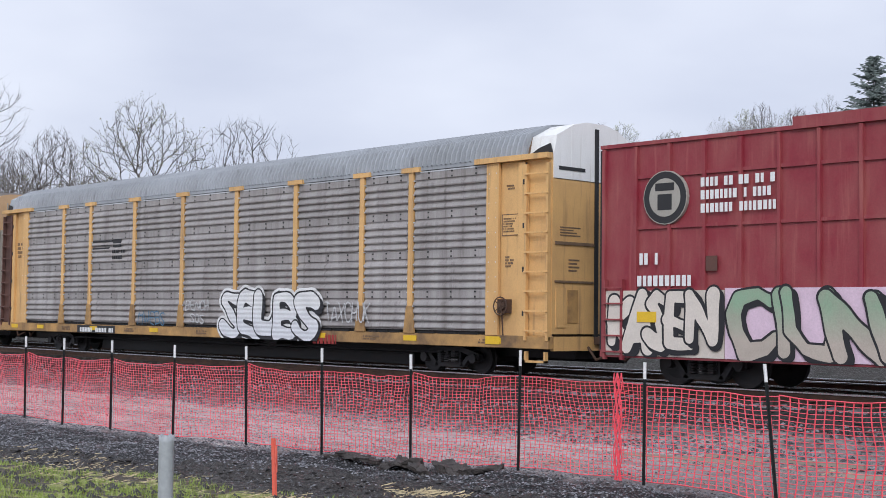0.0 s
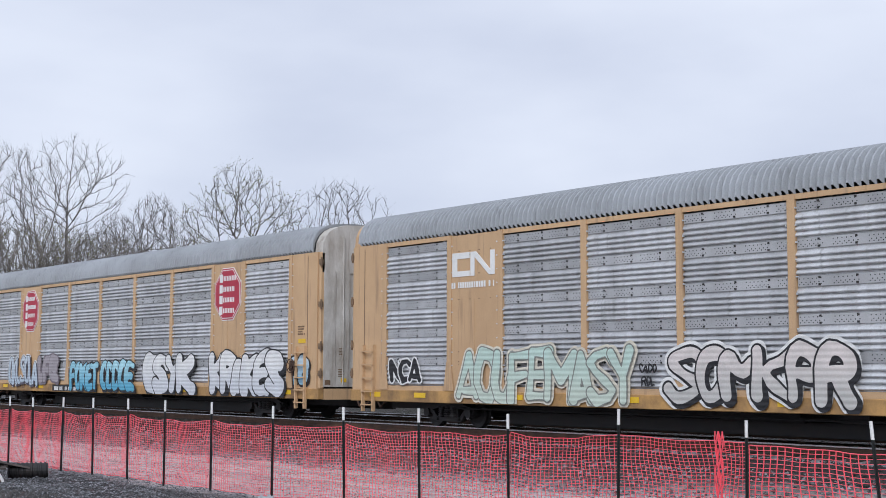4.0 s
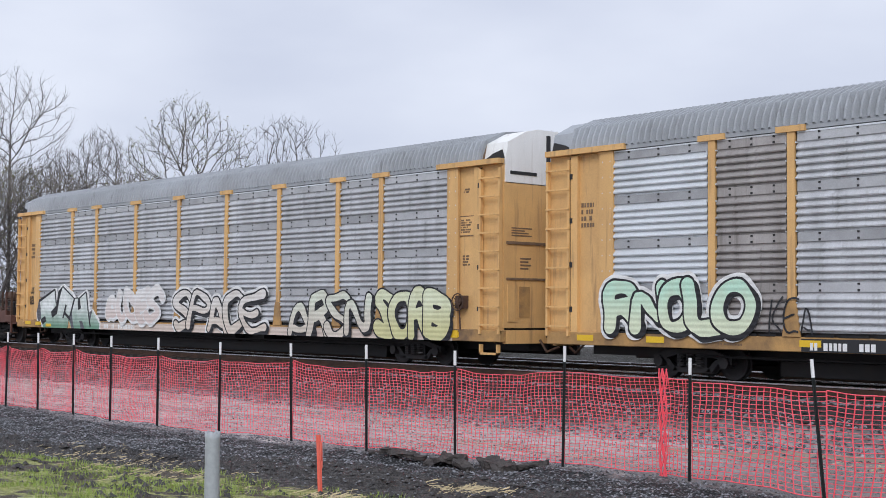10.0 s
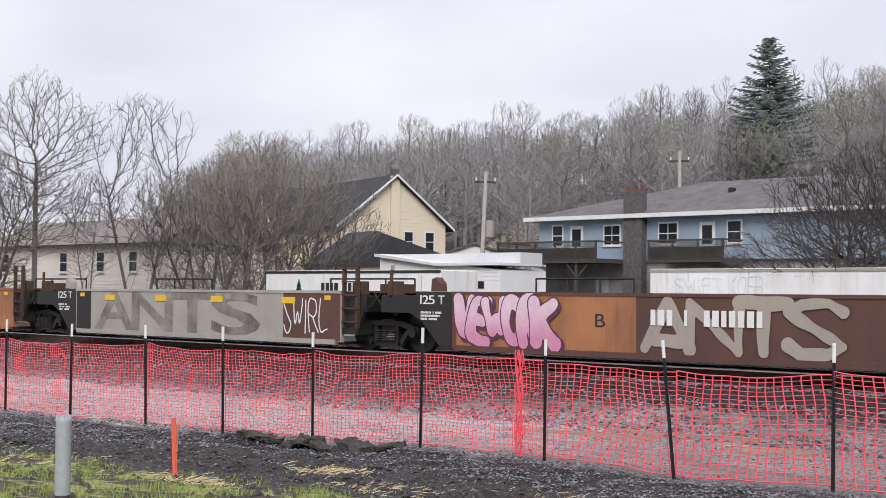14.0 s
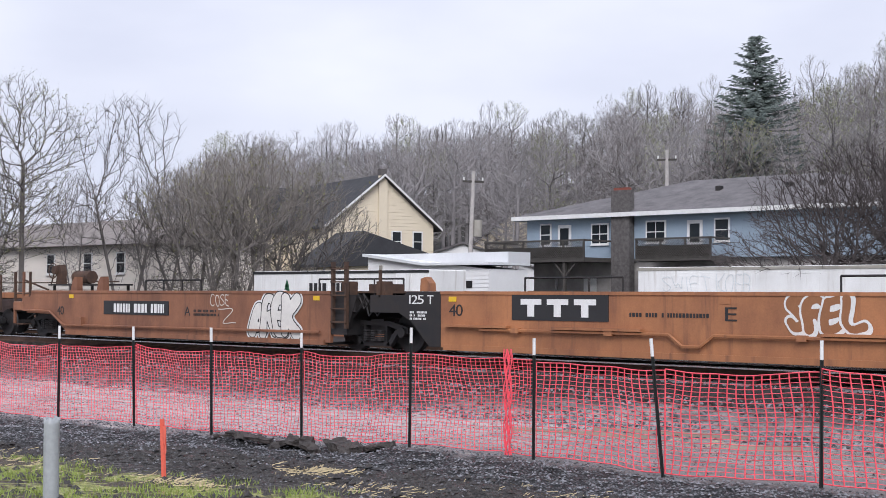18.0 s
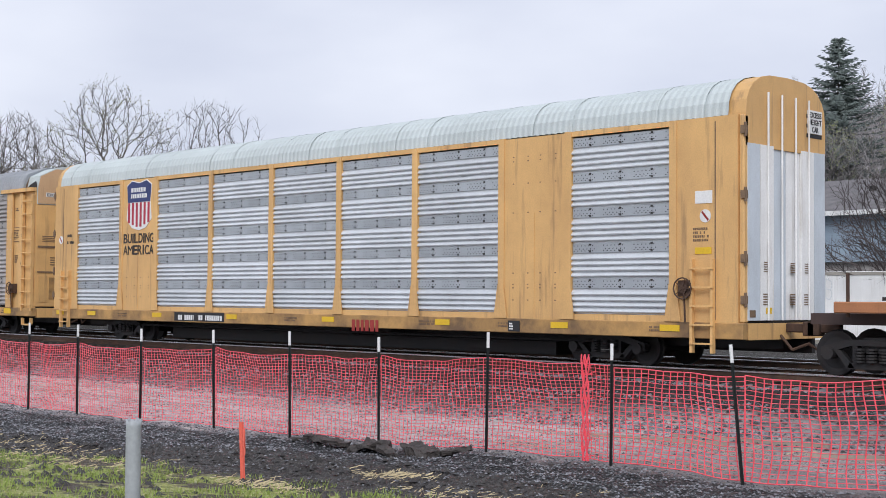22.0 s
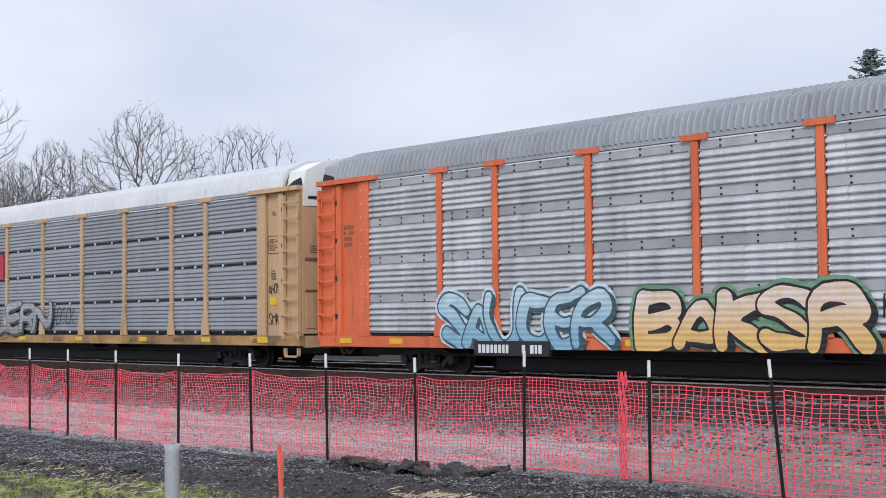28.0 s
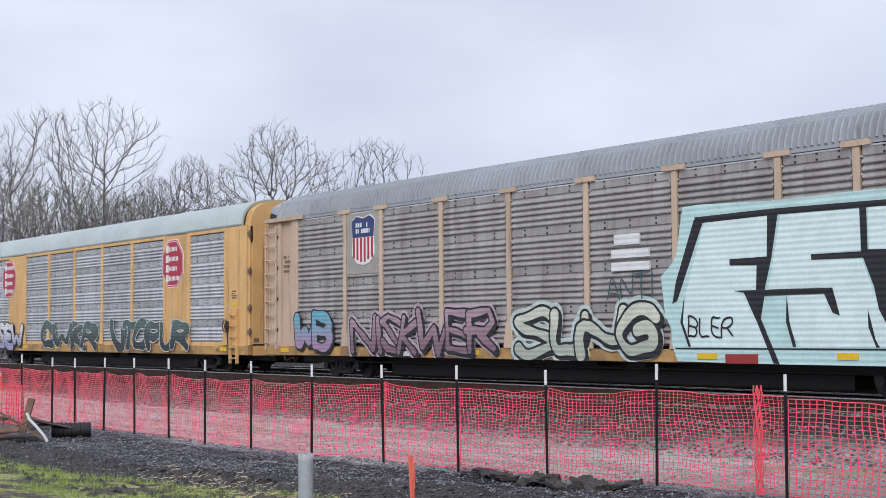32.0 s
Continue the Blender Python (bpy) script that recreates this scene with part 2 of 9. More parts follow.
def prism(bm, outline, y0, y1, axis="y"):
    """A closed outline of (a, b) drawn out between y0 and y1; axis y: (x, z), axis x: (y, z), axis z: (x, y)."""
    def p(a, b, c):
        return {"y": (a, c, b), "x": (c, a, b), "z": (a, b, c)}[axis]
    n = len(outline)
    lo, hi = [bm.verts.new(p(a, b, y0)) for a, b in outline], [bm.verts.new(p(a, b, y1)) for a, b in outline]
    bm.faces.new(lo)
    bm.faces.new(hi[::-1])
    for i in range(n):
        bm.faces.new((lo[i], hi[i], hi[(i + 1) % n], lo[(i + 1) % n]))
    bmesh.ops.recalc_face_normals(bm, faces=bm.faces[:])


def rod(bm, a, b, r, sides=6, r2=None):
    a, b = Vector(a), Vector(b)
    d = (b - a).normalized()
    u = d.orthogonal().normalized()
    w = d.cross(u)
    r2 = r if r2 is None else r2
    ra, rb = [], []
    for i in range(sides):
        t = 2 * math.pi * i / sides
        o = u * math.cos(t) + w * math.sin(t)
        ra.append(bm.verts.new(a + o * r))
        rb.append(bm.verts.new(b + o * r2))
    for i in range(sides):
        j = (i + 1) % sides
        bm.faces.new((ra[i], ra[j], rb[j], rb[i]))
    bm.faces.new(ra[::-1])
    bm.faces.new(rb)


GLYPHS = {}


def glyph(ch, fat):
    """Points and faces of one character of the built-in font, one unit high."""
    if (ch, fat) not in GLYPHS:
        cu = bpy.data.curves.new("letter", "FONT")
        cu.body, cu.offset, cu.resolution_u = ch, fat, 3
        ob = bpy.data.objects.new("letter", cu)
        scene.collection.objects.link(ob)
        me = bpy.data.meshes.new_from_object(ob.evaluated_get(bpy.context.evaluated_depsgraph_get()))
        GLYPHS[ch, fat] = ([(v.co.x, v.co.y) for v in me.vertices], [tuple(p.vertices) for p in me.polygons])
        bpy.data.objects.remove(ob)
        bpy.data.curves.remove(cu)
        bpy.data.meshes.remove(me)
    return GLYPHS[ch, fat]


def lettering(name, word, x0, x1, z0, z1, y, material, parent, fat=0.0, jitter=0.0, lean=0.0, gap=0.0, seed=0, label="", line=None):
    """Painted letters that fill the box x0..x1, z0..z1 on a side that faces -y."""
    if y < -1.59 and 0.5 < z0 < 0.68:
        z0 = 0.68
    rng = random.Random(seed)
    slots = [0.55 if c in " .I1" else (1.2 if c in "MWmw" else 1.0) for c in word]
    total = sum(slots)
    bm = bmesh.new()
    at = x0
    for i_c, (c, s) in enumerate(zip(word, slots)):
        y_c = y - 0.0012 * (i_c % 4)
        w = (x1 - x0) * s / total
        if c != " ":
            pts, faces = glyph(c, 0.0 if c in "MW" else (min(fat, 0.022) if c in "NVKAZ" else fat))
            base, _ = glyph(c, 0.0)
            xs, zs = [p[0] for p in base], [p[1] for p in base]
            bw, bh = max(xs) - min(xs), max(zs) - min(zs)
            if c in ".,-":
                bh = 0.7
            jw, jh, jz = 1 + rng.uniform(-jitter, jitter) * 0.6, 1 + rng.uniform(-jitter, jitter), rng.uniform(-jitter, jitter) * 0.25
            tilt = rng.uniform(-jitter, jitter) * 0.5 + lean
            lower = 0.72 if (c.islower() and c not in "bdfhklt") else 1.0
            sx, sz = w * (1 - gap) / max(bw, 0.12) * jw, (z1 - z0) * lower / max(bh, 0.2) * jh
            if c in "I1.":
                sx = min(sx, w / 0.25)
            cx, cz = (min(xs) + max(xs)) / 2, (min(zs) + max(zs)) / 2
            p1, p2 = rng.uniform(0, 6.28), rng.uniform(0, 6.28)
            vs = []
            for qx, qz in pts:
                turn = math.atan2((qz - cz) / max(bh, 0.2), (qx - cx) / max(bw, 0.12))
                grow_by = 1 + jitter * (0.75 * math.sin(2 * turn + p1) + 0.65 * math.sin(3 * turn + p2))
                px, pz = cx + (qx - cx) * grow_by, cz + (qz - cz) * (1 + 0.5 * (grow_by - 1))
                hz = (pz - min(zs)) * sz
                wob = jitter * 0.10 * math.sin(7 * px + 3 * pz + seed) * (z1 - z0)
                vs.append(bm.verts.new((at + w / 2 + (px - cx) * sx + hz * tilt + wob, y_c, z0 + hz + jz * (z1 - z0) + wob * 0.7)))
            for f in faces:
                try:
                    bm.faces.new([vs[i] for i in f])
                except ValueError:
                    pass
        at += w
    for f in bm.faces:
        f.normal_update()
    folded = [f for f in bm.faces if f.normal.y > 0]
    if folded and len(folded) < len(bm.faces):
        bmesh.ops.delete(bm, geom=folded, context="FACES_ONLY")
    r = bmesh.ops.extrude_face_region(bm, geom=bm.faces[:])
    bmesh.ops.translate(bm, vec=(0, 0.006, 0), verts=[g for g in r["geom"] if isinstance(g, bmesh.types.BMVert)])
    return part(name, bm, material, parent, label)


def bars(name, x0, x1, z0, z1, y, material, parent, rows=1, seed=0, fill=0.8, label=""):
    """Unreadable writing: short plain bars in rows."""
    rng = random.Random(seed)
    bm = bmesh.new()
    h = (z1 - z0) / rows
    for r in range(rows):
        a, end = x0, x1 - (x1 - x0) * rng.uniform(0, 0.35) * (rows > 1)
        while a < end - 0.02:
            w = h * rng.uniform(0.30, 0.5)
            if rng.random() < 0.88:
                bx(bm, a, min(a + w, end), y, y + 0.005, z0 + (rows - 1 - r) * h, z0 + (rows - 1 - r) * h + h * fill * 0.8)
            a += w + h * 0.17
    return part(name, bm, material, parent, label, kind="stuff")


PAINTS = {}


def paint(c1, c2=None, z=1.2, rib=0.125):
    """Sprayed paint that fades from c1 below height z to c2 above it; the ribs of the metal show through."""
    c2 = c2 or c1
    key = (c1, c2, z, rib)
    if key not in PAINTS:
        m = weathered("sprayed_paint", c1, 0.55, dark=tuple(0.72 * c for c in c1), amount=0.45, scale=2.2, bump=0.18 if rib else 0.06, rib=rib)
        n, l = m.node_tree.nodes, m.node_tree.links
        mix = next(k for k in n if k.type == "MIX_RGB" and k.blend_type == "MIX")
        co = next(k for k in n if k.type == "TEX_COORD")
        sp = n.new("ShaderNodeSeparateXYZ")
        l.new(co.outputs["Object"], sp.inputs[0])
        mr = n.new("ShaderNodeMapRange")
        mr.inputs[1].default_value, mr.inputs[2].default_value = z - 0.35, z + 0.35
        l.new(sp.outputs[2], mr.inputs[0])
        fade = n.new("ShaderNodeMixRGB")
        fade.inputs[1].default_value, fade.inputs[2].default_value = (*c1, 1), (*c2, 1)
        l.new(mr.outputs[0], fade.inputs[0])
        l.new(fade.outputs[0], mix.inputs[1])
        PAINTS[key] = m
    return PAINTS[key]


INK, CHALK = (0.015, 0.015, 0.018), (0.72, 0.72, 0.71)


# pen strokes of each letter on a grid four wide and six high
STROKES = {"A": "00 26 40|11 31", "B": "00 06|06 36 44 33 03|33 42 30 00", "C": "45 36 16 04 02 10 30 41", "D": "00 06 26 44 42 20 00", "E": "46 06 00 40|03 33", "F": "46 06 00|03 33",
           "G": "45 36 16 04 02 10 30 41 43 23", "H": "00 06|40 46|03 43", "I": "20 26", "J": "46 41 30 10 01", "K": "00 06|46 03 40", "L": "06 00 40", "M": "00 06 23 46 40", "N": "00 06 40 46",
           "O": "16 04 02 10 30 42 44 36 16", "P": "00 06 36 44 33 03", "Q": "16 04 02 10 30 42 44 36 16|22 40", "R": "00 06 36 44 33 03|23 40", "S": "45 36 16 05 14 32 41 30 10 01", "T": "06 46|26 20",
           "U": "06 02 10 30 42 46", "V": "06 20 46", "W": "06 10 24 30 46", "X": "06 40|00 46", "Y": "06 23 46|23 20", "Z": "06 46 00 40", "8": "16 05 14 34 45 36 16|14 02 10 30 42 34"}


def pen(word, x0, x1, z0, z1, jitter, seed, lap, swing):
    """The strokes of a word laid out in its box: for each letter its line pieces as rows (ax, az, bx, bz)."""
    rng = random.Random(seed)
    slots = [0.45 if c in " I" else (1.25 if c in "MW" else 1.0) * rng.uniform(1 - jitter, 1 + jitter) for c in word.upper()]
    unit = (x1 - x0) / sum(slots)
    at, letters = x0, []
    for c, slot in zip(word.upper(), slots):
        w = unit * slot
        rows = []
        h = (z1 - z0) * rng.uniform(1 - 0.55 * jitter, 1)
        dz = (z1 - z0 - h) * rng.uniform(0, 1)
        lean, twist, p = rng.uniform(-jitter, jitter) * 0.7, rng.uniform(-jitter, jitter), rng.uniform(0, 6.28)
        for line in STROKES.get(c, "").split("|"):
            pts = [((int(q[0]) / 4 - 0.5) * (1 + lap), int(q[1]) / 6) for q in line.split()]
            for _ in range(2 if swing else 0):
                closed = len(pts) > 2 and pts[0] == pts[-1]
                cut = [] if closed else [pts[0]]
                for (a, b), (d, e) in zip(pts, pts[1:]):
                    cut += [(0.75 * a + 0.25 * d, 0.75 * b + 0.25 * e), (0.25 * a + 0.75 * d, 0.25 * b + 0.75 * e)]
                pts = cut + ([cut[0]] if closed else [pts[-1]])
            out = []
            for a, b in pts:
                a += 0.5 * jitter * math.sin(4.2 * b + p) * (0.4 + 0.6 * abs(a))
                b += 0.35 * jitter * math.sin(5.0 * a + 2 * p)
                out.append((at + w / 2 + w * a * (1 + twist * (b - 0.5)) + lean * h * (b - 0.5), z0 + dz + h * b))
            rows += [(*m, *n) for m, n in zip(out, out[1:])]
        if rows:
            letters.append(np.array(rows))
        at += w
    return letters


def sprayed(bm, field, xs, zs, y):
    """Fills the region where the field is positive with flat paint at depth y: whole runs of cells, and cut cells along the rim."""
    inside = field > 0
    for r in range(len(zs) - 1):
        start = None
        for c in range(len(xs)):
            full = c < len(xs) - 1 and inside[r, c] and inside[r, c + 1] and inside[r + 1, c] and inside[r + 1, c + 1]
            if full and start is None:
                start = c
            if not full and start is not None:
                bm.faces.new([bm.verts.new((px, y, pz)) for px, pz in ((xs[start], zs[r]), (xs[c], zs[r]), (xs[c], zs[r + 1]), (xs[start], zs[r + 1]))])
                start = None
            if full or c == len(xs) - 1:
                continue
            ring = ((r, c), (r, c + 1), (r + 1, c + 1), (r + 1, c))
            if not any(inside[k] for k in ring):
                continue
            poly = []
            for m, n in zip(ring, ring[1:] + ring[:1]):
                if inside[m]:
                    poly.append((xs[m[1]], zs[m[0]]))
                if inside[m] != inside[n]:
                    f = field[m] / (field[m] - field[n])
                    poly.append((xs[m[1]] + f * (xs[n[1]] - xs[m[1]]), zs[m[0]] + f * (zs[n[0]] - zs[m[0]])))
            if len(poly) > 2:
                bm.faces.new([bm.verts.new((px, y, pz)) for px, pz in poly])


def reach(rows, X, Z):
    """The distance of every grid point from the nearest of the line pieces."""
    best = np.full(X.shape, 1e9)
    for ax, az, bx_, bz in rows:
        dx, dz = bx_ - ax, bz - az
        t = np.clip(((X - ax) * dx + (Z - az) * dz) / max(dx * dx + dz * dz, 1e-9), 0, 1)
        best = np.minimum(best, np.hypot(X - ax - t * dx, Z - az - t * dz))
    return best


def piece(car, word, x0, x1, z0, z1, fill, edge=INK, fill2=None, halo=None, seed=1, jitter=0.12, y=-1.66, fat=0.12, swing=True, shade=True, line=0.045, floor=0.66, label=""):
    """A graffiti piece: fat overlapping sprayed letters, each with its own edge line, a shade below and sometimes an outer glow line."""
    rib = 0.125 if y < -1.605 else 0.0
    h = z1 - z0
    w = fat * h
    letters = pen(word, x0 + w, x1 - w, z0 + w, z1 - w, jitter, seed, 0.02, swing)
    m = w + 0.2
    step = max(0.022, h / 50)
    bms = {k: bmesh.new() for k in ("halo", "shade", "edge", "fill")}
    for i, rows in enumerate(letters):
        lo, hi = min(rows[:, 0].min(), rows[:, 2].min()) - m, max(rows[:, 0].max(), rows[:, 2].max()) + m
        xs, zs = np.arange(lo, hi, step), np.arange(max(floor, z0 - 0.25), z1 + 0.3, step)
        X, Z = np.meshgrid(xs, zs)
        swell = w * (1 + 0.22 * np.sin(3.1 * X / h + 2.2 * Z / h + seed) + 0.12 * np.sin(9 * X / h - 7 * Z / h + i))
        d = reach(rows, X, Z)
        yy = y - 0.0034 * (i + 1)
        if halo:
            sprayed(bms["halo"], swell + 2.6 * line - d, xs, zs, y - 0.0002 * i)
        if edge:
            if shade:
                sprayed(bms["shade"], swell + line - reach(rows, X - 0.06 * h, Z + 0.05 * h), xs, zs, yy + 0.0012)
            sprayed(bms["edge"], swell + line - d, xs, zs, yy)
        sprayed(bms["fill"], swell - d, xs, zs, yy - 0.0015)
    for k, name, m in (("halo", "graffiti_halo", halo), ("shade", "graffiti_shade", edge), ("edge", "graffiti_edge", edge)):
        if bms[k].faces:
            part(name, bms[k], paint(m, rib=rib), car)
        else:
            bms[k].free()
    part("graffiti", bms["fill"], paint(fill, fill2, (z0 + z1) / 2, rib), car, label)


def tag(car, word, x0, x1, z0, z1, colour, seed=1, y=-1.665, wide=0.020):
    """Thin handwriting in spray paint."""
    bm = bmesh.new()
    for rows in pen(word, x0, x1, z0, z1, 0.16, seed, -0.18, True):
        lo, hi = min(rows[:, 0].min(), rows[:, 2].min()) - 0.1, max(rows[:, 0].max(), rows[:, 2].max()) + 0.1
        xs, zs = np.arange(lo, hi, 0.018), np.arange(min(rows[:, 1].min(), rows[:, 3].min()) - 0.08, max(rows[:, 1].max(), rows[:, 3].max()) + 0.1, 0.018)
        sprayed(bm, wide - reach(rows, *np.meshgrid(xs, zs)), xs, zs, y)
        y -= 0.0006
    part("graffiti_tag", bm, paint(colour), car, kind="stuff")


# ---- motion of the train ----
TRACK_Y, RAIL_Z = 23.82, 0.81
CARS = []


def rolling(name, label, category, nose, group="cars of the train"):
    ob = thing(name, label, category, group, pose(nose, TRACK_Y, RAIL_Z))
    CARS.append((ob, nose))
    return ob


def motions():
    for ob, nose in CARS:
        walk(ob, [(t, pose(nose + s, TRACK_Y, RAIL_Z)) for t, s in TRAVEL])


# ---- trucks ----
def lathe(bm, rows, axis_y0, sides=20):
    """A body of revolution about a cross axle: rows of (radius, y)."""
    rings = []
    for r, y in rows:
        rings.append([bm.verts.new((r * math.cos(2 * math.pi * i / sides), axis_y0 + y, r * math.sin(2 * math.pi * i / sides))) for i in range(sides)])
    for a, b in zip(rings, rings[1:]):
        for i in range(sides):
            j = (i + 1) % sides
            bm.faces.new((a[i], a[j], b[j], b[i]))
    bm.faces.new(rings[0])
    bm.faces.new(rings[-1][::-1])
    bmesh.ops.recalc_face_normals(bm, faces=bm.faces[:])


WHEEL = {}


def wheel_mesh(r):
    if r not in WHEEL:
        bm = bmesh.new()
        lathe(bm, [(0.09, -0.86), (0.10, -0.80), (0.30 * r / 0.42, -0.79), (r - 0.06, -0.80), (r, -0.80), (r, -0.70), (r + 0.025, -0.68), (r + 0.025, -0.65), (0.1, -0.66), (0.085, -0.6),
                   (0.085, 0.6), (0.1, 0.66), (r + 0.025, 0.65), (r + 0.025, 0.68), (r, 0.70), (r, 0.80), (0.1, 0.80)], 0)
        WHEEL[r] = finish(bm, "wheelset", BLACK_STEEL)
    return WHEEL[r]


def sideframe(y, r, w):
    bm = bmesh.new()
    h = w / 2
    prism(bm, [(-h - 0.17, r - 0.04), (-h - 0.17, r + 0.12), (-0.5, r + 0.26), (0.5, r + 0.26), (h + 0.17, r + 0.12), (h + 0.17, r - 0.04), (h - 0.12, r + 0.05), (0.42, r + 0.15), (-0.42, r + 0.15), (-h + 0.12, r + 0.05)], y - 0.07, y + 0.07)
    for s in (-1, 1):
        prism(bm, [(s * (h - 0.10), r + 0.06), (s * (h - 0.24), r + 0.06), (s * 0.36, 0.16), (s * 0.52, 0.16)], y - 0.065, y + 0.065)
        prism(bm, [(s * 0.30, 0.2), (s * 0.40, 0.2), (s * 0.40, r + 0.18), (s * 0.30, r + 0.18)], y - 0.06, y + 0.06)
    prism(bm, [(-0.52, 0.14), (0.52, 0.14), (0.46, 0.25), (-0.46, 0.25)], y - 0.065, y + 0.065)
    return bm


FRAME = {}


def truck(car, x, r=0.36, w=1.72, material=None):
    material = material or BLACK_STEEL
    if (r, w, material.name) not in FRAME:
        bm = box(-0.22, 0.22, -1.0, 1.0, r + 0.02, r + 0.30)
        for y in (-1.02, 1.02):
            for k in (-0.24, 0, 0.24):
                for q in range(5):
                    rod(bm, (k, y - 0.09, 0.27 + q * 0.055), (k, y - 0.09, 0.305 + q * 0.055), 0.10, 8)
            for e in (-w / 2, w / 2):
                rod(bm, (e, y - 0.13, r), (e, y + 0.05, r), 0.12, 10)
        FRAME[r, w, material.name] = (finish(bm, "bolster", material), finish(sideframe(-1.02, r, w), "sideframe", material), finish(sideframe(1.02, r, w), "sideframe", material))
    b, near, far = FRAME[r, w, material.name]
    root = shared("truck", b, car, pose(x, 0, 0), "dark cast-steel truck with coil springs")
    shared("sideframe", near, root)
    shared("sideframe", far, root)
    for e in (-w / 2, w / 2):
        shared("wheelset", wheel_mesh(r), root, pose(e, 0, r))


def coupler(car, x, sign):
    bm = box(min(x, x + sign * 0.55), max(x, x + sign * 0.55), -0.07, 0.07, 0.76, 0.94, x + sign * 0.55 - 0.13, x + sign * 0.55 + 0.13, -0.15, 0.13, 0.70, 0.98, bevel=0.02)
    rod(bm, (x, -0.25, 0.7), (x + sign * 0.3, -0.32, 0.42), 0.03)
    rod(bm, (x + sign * 0.3, -0.32, 0.42), (x + sign * 0.6, -0.2, 0.55), 0.03)
    part("coupler", bm, RUST, car, "rusty knuckle coupler and air hose")


def ladder(car, x0, x1, y, z0, z1, n, material, depth=0.10):
    bm = box(x0 - 0.03, x0 + 0.03, y, y + depth, z0, z1, x1 - 0.03, x1 + 0.03, y, y + depth, z0, z1)
    frame_part = part("ladder", bm, material, car)
    rung = part("rung", box(x0 - 0.02, x1 + 0.05, y - 0.03, y + 0.01, z0 + (z1 - z0) * 0.5 / n - 0.02, z0 + (z1 - z0) * 0.5 / n + 0.015), material, frame_part)
    for i in range(1, n):
        shared("rung", rung.data, frame_part, Matrix.Translation((0, 0, (z1 - z0) * i / n)))


# ---- autoracks ----
def rib_profile(z0, z1, style):
    """The outline of a side screen, from bottom to top: (depth outwards, z)."""
    pts = [(0.0, z0)]
    if style == "slab":
        units, ribs, flat, gap = 4, 7, 0.04, 0.05
    elif style == "fine":
        units, ribs, flat, gap = 5, 4, 0.24, 0.0
    else:
        units, ribs, flat, gap = 4, (4 if style == "coarse" else 5), 0.22, 0.0
    h = (z1 - z0) / units
    for u in range(units):
        b = z0 + u * h
        if gap:
            pts += [(-0.03, b + 0.005), (-0.03, b + gap), (0.0, b + gap + 0.01)]
        a = b + gap + 0.02
        w = (h - flat - gap - 0.03) / ribs
        for r in range(ribs):
            c = a + r * w
            k = 0.5 if style == "slab" else 1.0
            pts += [(0.0, c + 0.05 * w), (0.058 * k, c + 0.14 * w), (0.066 * k, c + 0.30 * w), (0.046 * k, c + 0.62 * w), (0.0, c + 0.95 * w)]
    pts.append((0.0, z1))
    return pts


def screen_mesh(x0, x1, z0, z1, style, y=-1.56):
    bm = bmesh.new()
    prof = rib_profile(z0, z1, style)
    a = [bm.verts.new((x0, y - d, z)) for d, z in prof]
    b = [bm.verts.new((x1, y - d, z)) for d, z in prof]
    for i in range(len(prof) - 1):
        bm.faces.new((a[i], b[i], b[i + 1], a[i + 1]))
    bx(bm, x0, x1, y + 0.035, y + 0.06, z0, z1)
    return bm


PERFORATED = weathered("perforated_steel", (0.44, 0.445, 0.46), 0.5, 0.2, dark=(0.25, 0.25, 0.26), amount=0.6, scale=1.0, spread=0.15, bump=0.05)
# Near-black colour that stands for the shade inside holes that are not cut.
HOLE_SHADE = weathered("hole_shade", (0.012, 0.012, 0.013), 0.8, amount=0.2)


def bands(car, x0, x1, z0, z1, style, y, material=None):
    """The flat perforated strips between the groups of ribs."""
    if style == "slab":
        h = (z1 - z0) / 4
        for u in range(4):
            z = z0 + u * h
            # Flat dark strip: the unlit inside of an open slot, put into colour.
            slot = part("deck_slot", box(x0, x1, y - 0.012, y - 0.002, z + 0.004, z + 0.05), HOLE_SHADE, car)
            for k in (0.3, 0.72):
                x = x0 + (x1 - x0) * k
                part("screen_clip", box(x - 0.035, x + 0.035, y - 0.045, y - 0.012, z - 0.02, z + 0.06), GALV_NEW, slot)
        return
    units, flat = (5, 0.24) if style == "fine" else (4, 0.22)
    h = (z1 - z0) / units
    for u in range(units):
        top = z0 + (u + 1) * h - 0.012
        lo = top - flat + 0.03
        strip = part("perforated_band", box(x0 + 0.01, x1 - 0.01, y - 0.030, y - 0.002, lo, top, bevel=0.009), material or PERFORATED, car)
        bm = bmesh.new()
        for k in range(3):
            x = x0 + (x1 - x0) * (k + 0.62) / 3.2
            for z in (lo + 0.02, top - 0.05):
                bx(bm, x - 0.024, x + 0.024, y - 0.042, y - 0.02, z, z + 0.04)
        part("screen_bolt", bm, BLACK_STEEL, strip, kind="stuff")
        if style == "fine":
            bm = bmesh.new()
            n = int((x1 - x0) / 0.10)
            for r, z in enumerate((lo + 0.05, lo + 0.09, top - 0.05)):
                for i in range(n):
                    if i % 8 in (6, 7):
                        continue
                    x = x0 + 0.06 + i * 0.10 + 0.05 * (r % 2)
                    v = [bm.verts.new(p) for p in ((x - 0.017, y - 0.0315, z), (x, y - 0.0315, z - 0.015), (x + 0.017, y - 0.0315, z), (x, y - 0.0315, z + 0.015))]
                    bm.faces.new(v)
            part("perforation", bm, HOLE_SHADE, strip, kind="stuff")


